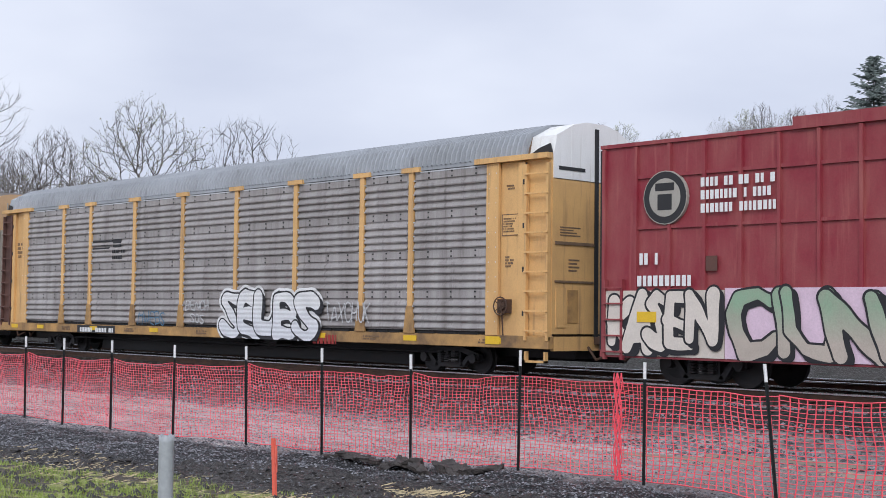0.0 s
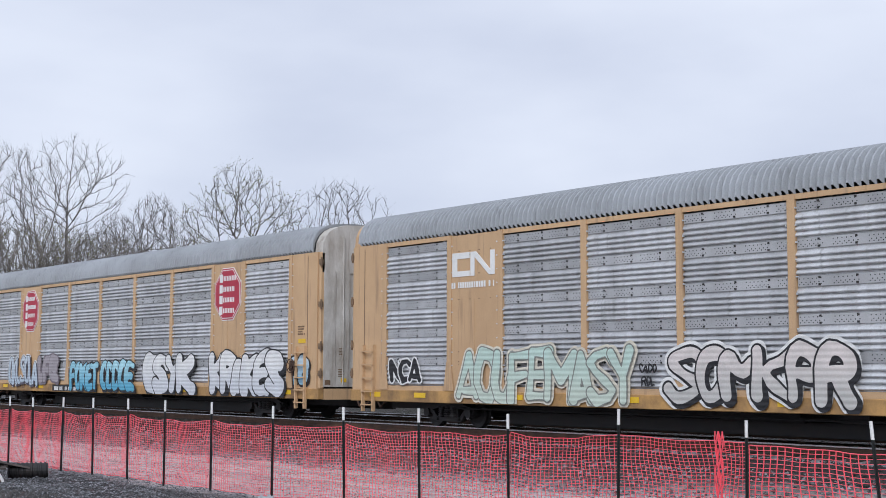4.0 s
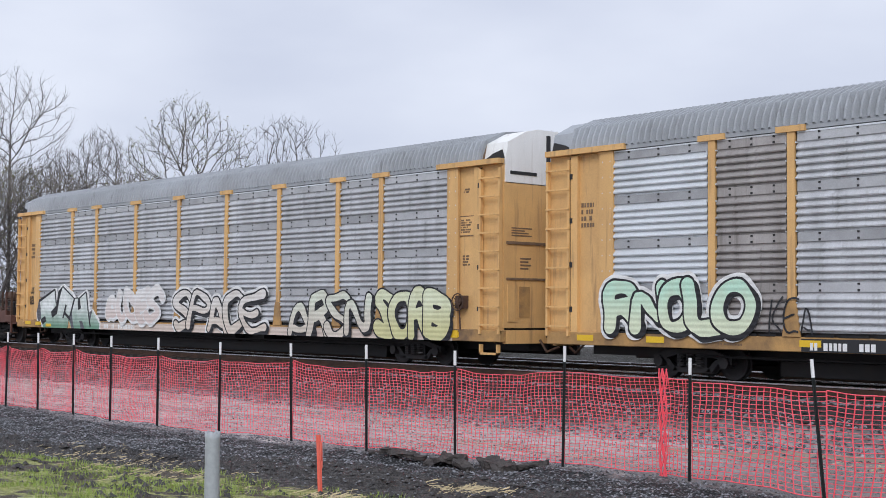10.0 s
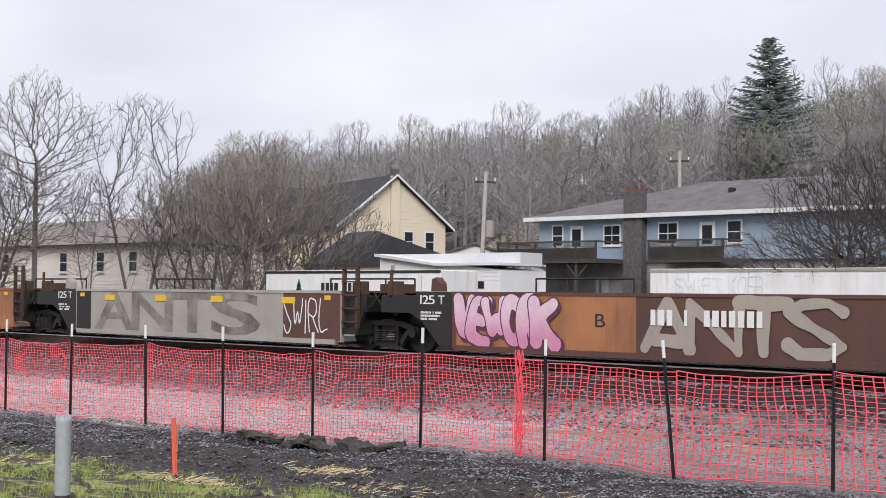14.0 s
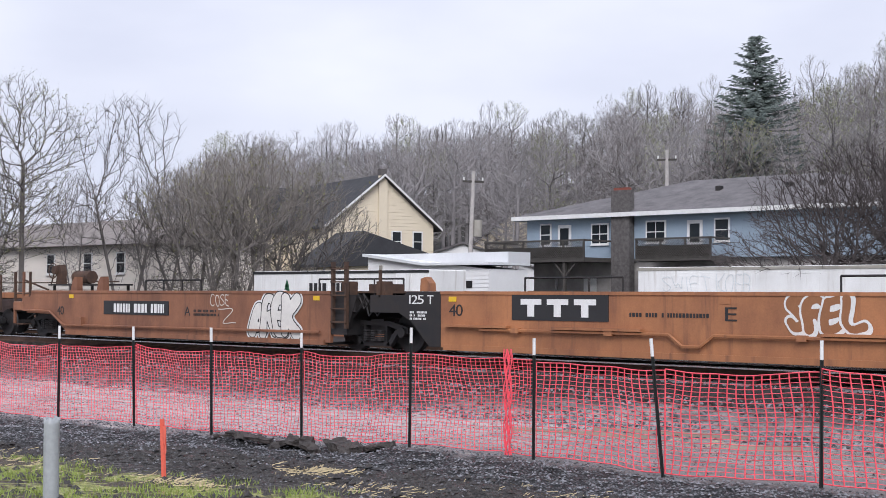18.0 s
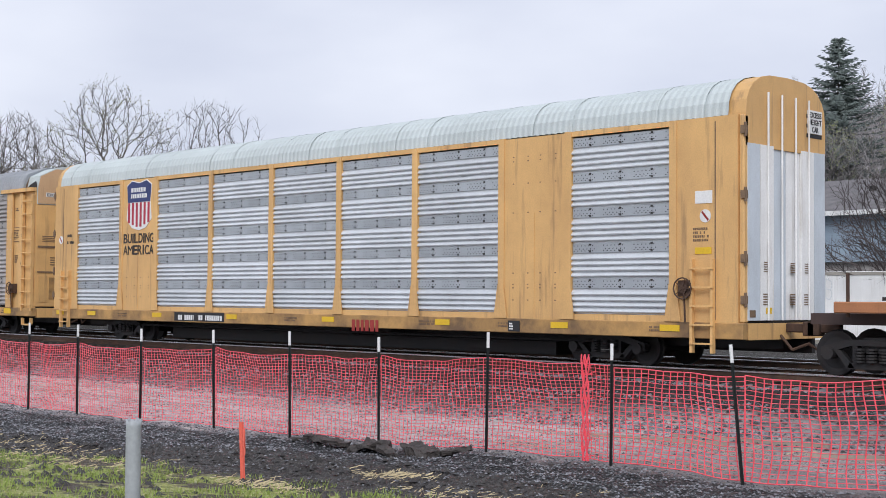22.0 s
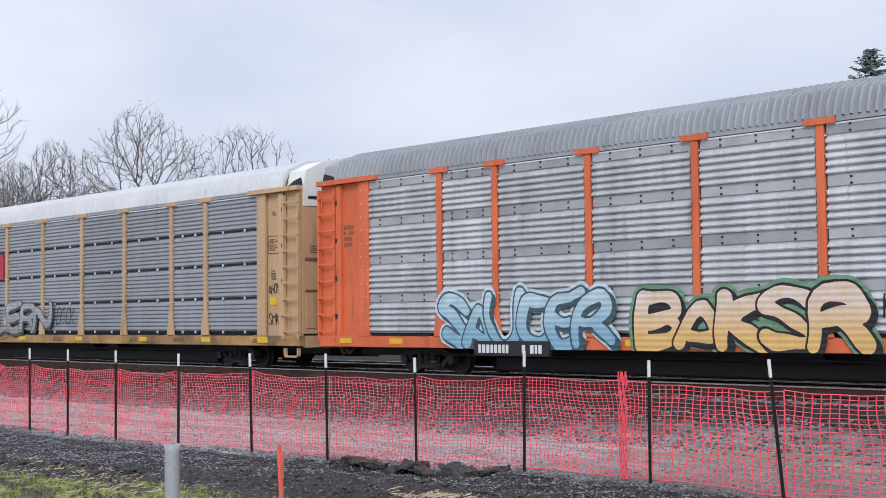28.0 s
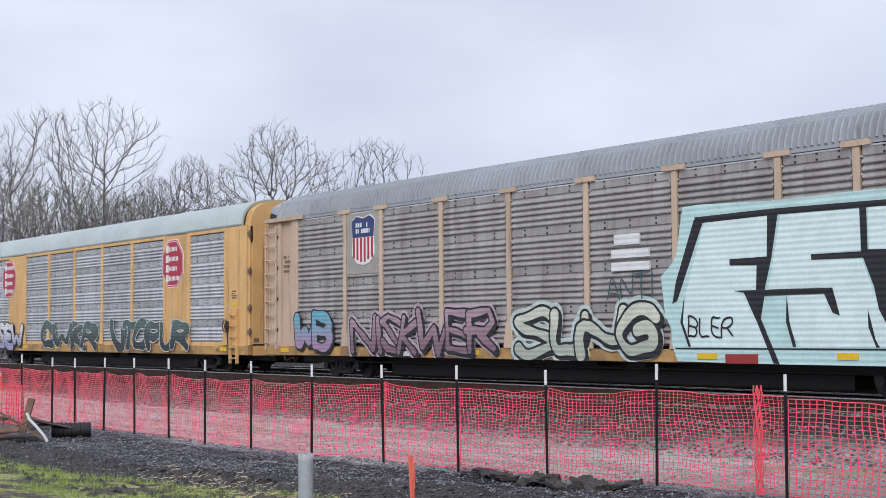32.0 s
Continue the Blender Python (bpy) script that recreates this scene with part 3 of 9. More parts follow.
def arch(half, z_eave, z_top, n=12):
    """Half-width points of a roof arch from the near eave to the far one."""
    pts = []
    for i in range(n + 1):
        t = math.pi * i / n
        c, s = math.cos(t), math.sin(t)
        px = -half * math.copysign(abs(c) ** 0.62, c)
        pts.append((px, z_eave + (z_top - z_eave) * abs(s) ** 0.88))
    return pts


def fold(half, z_eave, z_top):
    """Half-width points of a folded roof: steep cheeks, a sloped fold each side and a nearly flat top."""
    h = z_top - z_eave
    near = [(-half, z_eave), (-half * 0.968, z_eave + 0.28 * h), (-half * 0.89, z_eave + 0.59 * h), (-half * 0.49, z_eave + 0.90 * h)]
    return near + [(0.0, z_top)] + [(-a, b) for a, b in near[::-1]]


def roof_mesh(x0, x1, half, z_eave, z_top, step, depth, section=None):
    section = section or arch
    bm = bmesh.new()
    n = max(1, round((x1 - x0) / step))
    rings = []
    for k in range(n * 4 + 1):
        x = x0 + (x1 - x0) * k / (n * 4)
        d = depth * (1, 1, 0, 0)[k % 4]
        rings.append([bm.verts.new((x, y * (1 + d / half), z + d)) for y, z in section(half, z_eave, z_top)])
    for a, b in zip(rings, rings[1:]):
        for i in range(len(a) - 1):
            bm.faces.new((a[i], b[i], b[i + 1], a[i + 1]))
    bmesh.ops.recalc_face_normals(bm, faces=bm.faces[:])
    return bm


def arch_solid(x0, x1, half, z0, z_eave, z_top, section=None):
    bm = bmesh.new()
    prism(bm, [(-half, z0)] + (section or arch)(half, z_eave, z_top) + [(half, z0)], x0, x1, "x")
    return bm


def hood_solid(x0, x1):
    """The folded sheet-metal hood over an end door: upright cheek, two sloped folds and a flat top."""
    bm = bmesh.new()
    half = [(-1.46, 4.5), (-1.46, 5.08), (-1.37, 5.50), (-0.78, 5.79), (-0.35, 5.88)]
    prism(bm, half + [(-a, b) for a, b in half[::-1]], x0, x1, "x")
    for y in (-0.86, 0.02):
        bx(bm, x0 - 0.004, x1 + 0.004, y - 0.012, y + 0.012, 4.6, 5.72)
    return bm


def trim_bits(car, L, sill_z, y, yellow_marks=True, plate_x=None, plate_material=None, seed=0):
    rng = random.Random(seed)
    if yellow_marks:
        for x in (-1.7, -4.6, -8.2, -12.4, -16.6, -20.4, -24.2, -26.2):
            part("reflector", box(x - 0.24, x + 0.24, y - 0.012, y, sill_z - 0.19, sill_z - 0.06), YELLOW_SIGN, car)
    if plate_x is not None:
        part("number_board", box(plate_x, plate_x + 2.5, y - 0.010, y, sill_z - 0.28, sill_z - 0.03), plate_material or LETTER_BLACK, car, "black board with white reporting marks")
        bars("reporting_mark", plate_x + 0.2, plate_x + 1.0, sill_z - 0.25, sill_z - 0.06, y - 0.018, LETTER_WHITE, car, seed=seed, fill=0.95)
        bars("car_number", plate_x + 1.25, plate_x + 2.4, sill_z - 0.25, sill_z - 0.06, y - 0.018, LETTER_WHITE, car, seed=seed + 1, fill=0.95)
    for x in (-2.2, -6.4, -9.0, -14.2, -18.4, -22.6):
        bars("stencil", x, x + 0.7, sill_z - 0.2, sill_z - 0.07, y - 0.008, STENCIL, car, rows=2, seed=rng.randrange(999))


def undercarriage(car, L, sill_z, frame=None):
    part("centre_sill", box(-L + 0.3, -0.3, -0.35, 0.35, 0.42, 0.95), BLACK_STEEL, car)
    part("deck", box(-L + 0.05, -0.05, -1.50, 1.50, 0.95, 1.03), BLACK_STEEL, car)
    bm = bmesh.new()
    rod(bm, (-L / 2 + 1.2, -0.9, 0.62), (-L / 2 - 0.9, -0.9, 0.62), 0.2, 10)
    bx(bm, -L / 2 + 2.2, -L / 2 + 2.8, -1.1, -0.6, 0.45, 0.9)
    rod(bm, (-L + 4, -1.15, 0.5), (-4, -1.15, 0.5), 0.03, 5)
    part("brake_gear", bm, BLACK_STEEL, car)
    # Deep black sill and far slab, added to darken the gap under the car.
    part("fish_belly_sill", box(-L + 5.6, -5.6, -0.55, 0.55, 0.12, 0.42), BLACK_STEEL, car)
    part("far_skirt", box(-L + 0.2, -0.2, 1.30, 1.42, 0.30, 0.95), BLACK_STEEL, car)
    truck(car, -3.75, 0.36)
    truck(car, -L + 3.75, 0.36)
    coupler(car, 0.0, 1)
    coupler(car, -L, -1)


def brake_wheel(car, x, material):
    bm = bmesh.new()
    z, r = 1.62, 0.21
    rod(bm, (x, -1.75, z), (x, -1.60, z), 0.10, 10)
    for i in range(12):
        a, b = 2 * math.pi * i / 12, 2 * math.pi * (i + 1) / 12
        rod(bm, (x + r * math.cos(a), -1.76, z + r * math.sin(a)), (x + r * math.cos(b), -1.76, z + r * math.sin(b)), 0.016, 5)
    for i in range(5):
        a = 2 * math.pi * i / 5
        rod(bm, (x, -1.755, z), (x + r * math.cos(a), -1.76, z + r * math.sin(a)), 0.011, 4)
    rod(bm, (x, -1.70, z - 0.05), (x, -1.66, 0.95), 0.02, 5)
    bx(bm, x - 0.15, x + 0.15, -1.70, -1.52, z - 0.16, z + 0.16)
    part("brake_wheel", bm, material, car, "hand brake wheel with chain")


def post_autorack(name, label, nose, frame=None, screens=None, roof=None, style="wide", hood=None, seed=0, plate=-24.6, L=27.5, mid=0.0, brake=True, tail=None):
    """An autorack with outside posts under T-shaped caps, end ladders and a corrugated arched roof."""
    frame, screens, roof, hood = frame or YELLOW, screens or GALV, roof or ROOF_GREY, hood or WHITE
    car = rolling(name, label, "railroad car", nose)
    cx = -L / 2 + mid
    posts = [cx + d for d in (11.88, 9.02, 7.12, 4.27, 1.43, -1.43, -4.27, -7.12, -9.02, -11.88)]
    Z0, Z1, Y = 1.03, 4.93, -1.56
    edges = list(zip(posts[1:], posts))
    for a, b in edges:
        mats = screens if not isinstance(screens, (list, tuple)) else screens[edges.index((a, b)) % len(screens)]
        part("side_screen", screen_mesh(a + 0.115, b - 0.115, Z0, Z1, style), mats, car)
        part("top_flange", box(a + 0.12, b - 0.12, -1.60, -1.56, 4.905, 4.94), GALV_NEW if mats is not GALV_DIRTY else GALV, car)
        bands(car, a + 0.105, b - 0.105, Z0, Z1, style, -1.56, GALV_DIRTY if mats is GALV_DIRTY else None)
    for i, x in enumerate(posts):
        bm = bmesh.new()
        end = i in (0, 9)
        w = 0.20 if end else 0.085
        bx(bm, x - w / 1.0 if end else x - w, x + w, -1.63, Y, 0.95, 4.95)
        if not end:
            bx(bm, x - 0.33, x + 0.33, -1.66, Y, 4.93, 5.05)
        post = part("post", bm, frame, car)
        if not end:
            bm = bmesh.new()
            prism(bm, [(x - 0.20, 0.955), (x + 0.20, 0.955), (x + 0.105, 1.62), (x - 0.105, 1.62)], -1.648, -1.60)
            part("post_foot", bm, SILL if frame is YELLOW else frame, post)
        bm = bmesh.new()
        for k in range(11):
            for q in (-0.125, 0.105):
                bx(bm, x + q, x + q + 0.02, -1.632, -1.56, 1.25 + k * 0.345, 1.28 + k * 0.345)
        part("bolt_strip", bm, GALV_NEW, car, kind="stuff")
    for a, b, s in ((posts[0], 0.0, 1), (-L, posts[9], -1)):
        lo, hi = min(a, b), max(a, b)
        part("end_panel", box(lo + 0.03, hi - 0.03, -1.53, -1.45, 0.95, 4.95), frame, car)
        part("header", box(lo - (0.55 if s > 0 else 0.0), hi + (0.55 if s < 0 else 0.0), -1.70, -1.50, 4.955, 5.08), frame, car)
        e = hi if s > 0 else lo
        ladder(car, min(e, e - s * 0.72) + 0.03, max(e, e - s * 0.72) - 0.03, -1.66, 0.85, 4.85, 9, tail if tail and s < 0 else frame)
        # Rear end only: dark brown sheet behind the ladder, in the ladder's colour.
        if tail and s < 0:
            part("dark_recess", box(-L, -L + 0.72, -1.545, -1.535, 0.95, 4.9), tail, car, "dark brown sheet at the rear end")
        part("corner_post", box(min(e - s * 0.95, e - s * 0.75), max(e - s * 0.95, e - s * 0.75), -1.62, -1.45, 0.95, 4.92), frame, car)
        bm = bmesh.new()
        bx(bm, min(e - s * 0.74, e - s * 0.71), max(e - s * 0.74, e - s * 0.71), -1.60, -1.58, 0.97, 4.9)
        for k in range(4):
            bx(bm, min(e - s * 0.80, e - s * 0.70), max(e - s * 0.80, e - s * 0.70), -1.63, -1.60, 1.4 + k * 1.0, 1.52 + k * 1.0)
        part("hinge_line", bm, LETTER_BLACK, car)
        # end doors, dark slot between the leaves, hood above
        for yy in (-1.50, 0.05):
            part("end_door", box(min(e, e - s * 0.25), max(e, e - s * 0.25), yy, yy + 1.45, 1.0, 4.52), frame, car)
        part("door_slot", box(min(e - s * 0.05, e + s * 0.03), max(e - s * 0.05, e + s * 0.03), -0.06, 0.06, 0.9, 5.75), LETTER_BLACK, car)
        part("door_bar", box(min(e, e + s * 0.025), max(e, e + s * 0.025), -1.42, -0.1, 3.02, 3.09), STENCIL, car)
        part("door_bar", box(min(e, e + s * 0.025), max(e, e + s * 0.025), -1.42, -0.1, 2.16, 2.21), STENCIL, car)
        # Flat brown plate: the shade of a recess is put into its colour.
        part("hand_hole", box(min(e, e + s * 0.012), max(e, e + s * 0.012), -0.98, -0.62, 1.25, 2.0), SILL, car)
        bm = bmesh.new()
        for k in range(4):
            bx(bm, min(e, e + s * 0.006), max(e, e + s * 0.006), -0.95, -0.95 + 0.28 + 0.09 * (k % 2), 2.42 + 0.08 * k, 2.46 + 0.08 * k)
            bx(bm, min(e, e + s * 0.006), max(e, e + s * 0.006), -1.25, -1.25 + 0.7 - 0.12 * (k % 3), 3.22 + 0.06 * k, 3.25 + 0.06 * k)
        part("end_stencil", bm, STENCIL, car, kind="stuff")
        part("door_frame", box(min(e, e + s * 0.02), max(e, e + s * 0.02), -1.38, -1.06, 1.15, 2.05), frame, car)
        part("hood", hood_solid(min(e, e - s * 0.75), max(e, e - s * 0.75)), roof if s < 0 else ROOF_PALE if hood is TAN else hood, car, "painted end hood")
        if hood is TAN:
            bm = bmesh.new()
            prism(bm, [(-1.44, 4.54), (-1.44, 5.08), (-1.35, 5.48), (-0.77, 5.76), (0.77, 5.76), (1.35, 5.48), (1.44, 5.08), (1.44, 4.54)], min(e, e + s * 0.010), max(e, e + s * 0.010), "x")
            part("hood_face", bm, TAN, car)
        # Black wedge that paints in the shade between header and hood.
        bm = bmesh.new()
        prism(bm, [(e - s * 0.70, 5.09), (e - s * 0.03, 5.09), (e - s * 0.10, 5.30), (e - s * 0.42, 5.22)], -1.495, -1.46)
        part("hood_gap", bm, LETTER_BLACK, car)
        part("hood_edge", arch_solid(min(e - s * 0.78, e - s * 0.70), max(e - s * 0.78, e - s * 0.745), 1.56, 4.95, 5.0, 5.89, fold), STENCIL, car)
        bm = bmesh.new()
        for y0 in (-1.3, 0.2):
            bx(bm, min(e, e + s * 0.012), max(e, e + s * 0.012), y0, y0 + 0.9, 4.72, 4.80)
        if hood is TAN and s > 0:
            bm.free()
            part("height_board", box(e, e + 0.016, -1.15, 0.35, 4.78, 4.93), LETTER_WHITE, car, "white board with black capital letters")
            text = lettering("height_text", "EXCESS HEIGHT CAR", -1.11, 0.31, 4.805, 4.905, -0.024, LETTER_BLACK, car, 0.008, gap=0.14)
            text.matrix_local = Matrix.Rotation(math.pi / 2, 4, "Z")
        else:
            part("hood_stencil", bm, LETTER_BLACK, car, kind="stuff")
    part("roof", roof_mesh(-L + 0.7, -0.7, 1.55, 4.98, 5.85, 0.168, 0.085, fold), roof, car, "corrugated arched steel roof")
    part("roof_rail", box(-L + 0.6, -0.6, -1.60, -1.50, 4.96, 5.06), ROOF_GREY, car)
    part("far_side", box(-L + 0.1, -0.1, 1.45, 1.55, 0.95, 5.0), GALV_DIRTY, car)
    part("side_sill", box(-L, 0, -1.62, -1.42, 0.66, 0.95, bevel=0.015), SILL if frame is not ORANGE else ORANGE, car)
    part("end_sill", box(-0.12, 0.0, -1.41, 1.5, 0.62, 0.945), frame, car)
    part("end_sill", box(-L, -L + 0.12, -1.41, 1.5, 0.62, 0.945), frame, car)
    part("sill_step", box(-0.75, -0.1, -1.6, -1.5, 0.35, 0.40, -0.75, -0.70, -1.6, -1.5, 0.35, 0.6, -0.15, -0.1, -1.6, -1.5, 0.35, 0.6), frame, car)
    bm = bmesh.new()
    for a, b in edges:
        for k in range(3):
            w = (b - a - 0.6) / 3
            bx(bm, a + 0.3 + k * w, a + 0.3 + k * w + w * 0.82, -1.628, -1.60, 0.955, 0.995)
    part("drain_slot", bm, HOLE_SHADE, car, kind="stuff")
    trim_bits(car, L, 0.95, -1.62, True, plate, None, seed)
    part("placard", box(-1.53, -1.0, -1.545, -1.53, 3.25, 3.75), frame, car)
    part("placard_border", box(-1.53, -1.0, -1.549, -1.545, 3.25, 3.27, -1.53, -1.0, -1.549, -1.545, 3.73, 3.75, -1.53, -1.51, -1.549, -1.545, 3.27, 3.73, -1.02, -1.0, -1.549, -1.545, 3.27, 3.73), STENCIL, car)
    bars("placard_text", -1.48, -1.06, 3.33, 3.68, -1.552, STENCIL, car, 6, seed)
    bars("end_stencil", -1.42, -1.15, 2.52, 2.80, -1.540, STENCIL, car, 4, seed + 4)
    bars("end_stencil", -1.40, -1.12, 4.32, 4.45, -1.540, STENCIL, car, 2, seed + 6)
    bars("end_stencil", -L + 1.0, -L + 1.45, 3.3, 3.9, -1.540, STENCIL, car, 4, seed + 8)
    part("warning_sign", box(-1.95, -1.5, -1.64, -1.60, 0.74, 0.92), YELLOW_SIGN, car)
    if brake:
        brake_wheel(car, -1.36, ORANGE if frame is ORANGE else RUST)
    undercarriage(car, L, 0.95)
    return car


def flush_autorack(name, label, nose, frame=None, screens=None, roof=None, seed=0, plate=-24.4, L=26.8, mid=0.0, end_white=True, style="fine", panel_roof=False, head=None, doors=None):
    """A newer autorack: a smooth steel frame with inset screens and two solid panels for emblems."""
    frame, screens, roof = frame or YELLOW, screens or GALV, roof or ROOF_GREY
    car = rolling(name, label, "railroad car", nose)
    cx, q = -L / 2 + mid, L / 26.7
    posts = [cx + d * q for d in (11.8, 9.05, 7.10, 4.25, 1.42, -1.42, -4.25, -7.10, -9.05, -11.8)]
    Z0, Z1 = 1.08, 4.86
    for k, (a, b) in enumerate(zip(posts[1:], posts)):
        if k in (1, 7):
            bm = box(a + 0.05, b - 0.05, -1.60, -1.52, 0.95, 4.98)
            bx(bm, (a + b) / 2 - 0.015, (a + b) / 2 + 0.015, -1.612, -1.60, 0.95, 3.3)
            panel = part("solid_panel", bm, frame, car)
            bm = bmesh.new()
            for u in (-0.62, -0.18, 0.18, 0.62):
                for z in (1.35, 1.62, 1.70, 1.95, 3.30, 3.95, 4.45, 4.55):
                    bx(bm, (a + b) / 2 + u - 0.02, (a + b) / 2 + u + 0.02, -1.606, -1.60, z, z + 0.022)
            part("bolt", bm, STENCIL, panel, kind="stuff")
        else:
            part("side_screen", screen_mesh(a + 0.09, b - 0.09, Z0, Z1, style, -1.54), screens, car)
            bands(car, a + 0.09, b - 0.09, Z0, Z1, style, -1.54, BAND_GREY if screens is GALV_NEW else None)
            part("screen_sill", box(a + 0.05, b - 0.05, -1.60, -1.50, 0.95, Z0 - 0.005), frame, car)
            part("top_rail", box(a + 0.05, b - 0.05, -1.60, -1.50, Z1 + 0.03, 5.0), frame, car)
    for i, x in enumerate(posts):
        bm = box(x - 0.09, x + 0.09, -1.625, -1.50, 0.95, 5.0)
        prism(bm, [(x - 0.20, 0.96), (x + 0.20, 0.96), (x + 0.09, 1.7), (x - 0.09, 1.7)], -1.64, -1.62)
        part("post", bm, frame, car)
        if panel_roof:
            continue
        bm = bmesh.new()
        for k in range(11):
            for q in (-0.125, 0.105):
                bx(bm, x + q, x + q + 0.02, -1.632, -1.56, 1.25 + k * 0.345, 1.28 + k * 0.345)
        part("bolt_strip", bm, GALV_NEW, car, kind="stuff")
    for a, b, s in ((posts[0] + 0.09, 0.0, 1), (-L, posts[9] - 0.09, -1)):
        lo, hi = min(a, b), max(a, b)
        e = hi if s > 0 else lo
        part("end_panel", box(lo, hi - (0.12 if s > 0 else 0), -1.60, -1.50, 0.95, 5.0) if s > 0 else box(lo + 0.12, hi, -1.60, -1.50, 0.95, 5.0), frame, car)
        part("corner_post", box(min(e, e - s * 0.12), max(e, e - s * 0.12), -1.57, -1.40, 0.95, 5.0, bevel=0.03), frame, car)
        m = doors or head or (WHITE if end_white else frame)
        bm = bmesh.new()
        bx(bm, min(e - s * 0.62, e - s * 0.645), max(e - s * 0.62, e - s * 0.645), -1.606, -1.60, 1.0, 4.9)
        part("panel_seam", bm, STENCIL, car, kind="stuff")
        for k, (y0, y1) in enumerate(((-1.45, -1.03), (-1.01, -0.53), (-0.51, -0.01), (0.01, 0.51), (0.53, 1.01), (1.03, 1.45))):
            leaf = 0.02 - 0.05 * (k in (2, 3))
            part("end_door", box(min(e + s * leaf, e - s * 0.2), max(e + s * leaf, e - s * 0.2), y0, y1, 1.0, 4.45), DOOR_BLUE if m is WHITE and k in (0, 2, 5) else m, car)
        for z in (1.32, 2.12, 3.36, 4.62):
            bm = bmesh.new()
            bx(bm, min(e - s * 0.06, e + s * 0.045), max(e - s * 0.06, e + s * 0.045), -1.60, -1.50, z, z + 0.16)
            rod(bm, (e + s * 0.03, -1.56, z - 0.06), (e + s * 0.03, -1.56, z + 0.22), 0.028, 6)
            part("door_hinge", bm, STENCIL, car)
        bm = bmesh.new()
        for y0 in (-0.98, 0.05, 0.56):
            for k in range(5):
                bx(bm, min(e, e + s * 0.026), max(e, e + s * 0.026), y0 + 0.06, y0 + 0.22 + 0.05 * (k % 2), 1.30 + 0.05 * k, 1.325 + 0.05 * k)
                bx(bm, min(e, e + s * 0.026), max(e, e + s * 0.026), y0 + 0.08, y0 + 0.26 - 0.05 * (k % 2), 1.95 + 0.045 * k, 1.97 + 0.045 * k)
        bx(bm, min(e, e + s * 0.026), max(e, e + s * 0.026), -1.4, -1.2, 1.06, 1.2)
        part("door_stencil", bm, STENCIL, car, kind="stuff")
        if s > 0:
            part("door_sticker", box(e, e + 0.028, -0.82, -0.62, 1.13, 1.25), YELLOW_SIGN, car)
            if panel_roof:
                part("height_board", box(e, e + 0.022, 0.78, 1.34, 4.84, 5.32), LETTER_WHITE, car, "white board with black capital letters")
                for k, word in enumerate(("CAR", "HEIGHT", "EXCESS")):
                    inset = 0.15 if k == 0 else 0.03
                    text = lettering("height_text", word, 0.78 + inset, 1.34 - inset, 4.87 + 0.15 * k, 4.98 + 0.15 * k, -0.030, LETTER_BLACK, car, 0.01, gap=0.14)
                    text.matrix_local = Matrix.Rotation(math.pi / 2, 4, "Z")
                bm = bmesh.new()
                prism(bm, [(-0.86 + 0.13 * math.cos(k * math.pi / 8), 3.05 + 0.13 * math.sin(k * math.pi / 8)) for k in range(16)], -1.612, -1.60)
                sign = part("round_sign", bm, LETTER_WHITE, car, "round white sign with a red bar")
                bm = bmesh.new()
                prism(bm, [(-0.95, 3.12), (-0.92, 3.15), (-0.77, 2.98), (-0.80, 2.95)], -1.618, -1.61)
                part("red_bar", bm, LETTER_RED, sign)
        part("end_head", arch_solid(min(e, e - s * 0.4), max(e, e - s * 0.4), 1.50, 4.4, 5.05, 5.88), head if (head and s > 0) else frame, car)
        for y in (-0.77, -0.26, 0.26, 0.77):
            bm = bmesh.new()
            rod(bm, (e + s * 0.05, y, 1.0), (e + s * 0.05, y, 5.5), 0.022, 6)
            part("lock_rod", bm, m, car)
        bars_m = LETTER_BLACK
        bm = bmesh.new()
        for q in range(3):
            bx(bm, min(e, e + s * 0.01), max(e, e + s * 0.01), 0.75, 1.35, 4.75 + q * 0.2, 4.83 + q * 0.2)
        part("end_stencil", bm, bars_m, car)
        lx = e - s * 0.9
        ladder(car, lx - 0.24, lx + 0.24, -1.70, 0.35, 2.2, 5, frame)
    part("roof", roof_mesh(-L + 0.35, -0.35, 1.56, 5.0, 5.88, 0.168, 0.012 if panel_roof else 0.08), roof, car, "arched steel roof")
    if panel_roof:
        for k in range(23):
            part("roof_seam", roof_mesh(-L + 0.9 + k * 1.13, -L + 0.98 + k * 1.13, 1.566, 5.0, 5.889, 0.08, 0.008), ROOF_PALE, car)
    part("far_side", box(-L + 0.1, -0.1, 1.45, 1.55, 0.95, 5.0), GALV_DIRTY, car)
    part("side_sill", box(-L, 0, -1.62, -1.42, 0.63, 0.95, bevel=0.015), SILL if frame is not ORANGE else ORANGE, car)
    part("end_sill", box(-0.12, 0.0, -1.41, 1.5, 0.62, 0.945), frame, car)
    part("end_sill", box(-L, -L + 0.12, -1.41, 1.5, 0.62, 0.945), frame, car)
    trim_bits(car, L, 0.95, -1.62, True, plate, None, seed)
    bars("end_stencil", -1.15, -0.75, 2.55, 2.85, -1.606, STENCIL, car, 4, seed + 4)
    part("warning_sign", box(-1.1, -0.72, -1.612, -1.60, 2.3, 2.43), YELLOW_SIGN, car)
    brake_wheel(car, -1.3, RUST)
    undercarriage(car, L, 0.95)
    return car


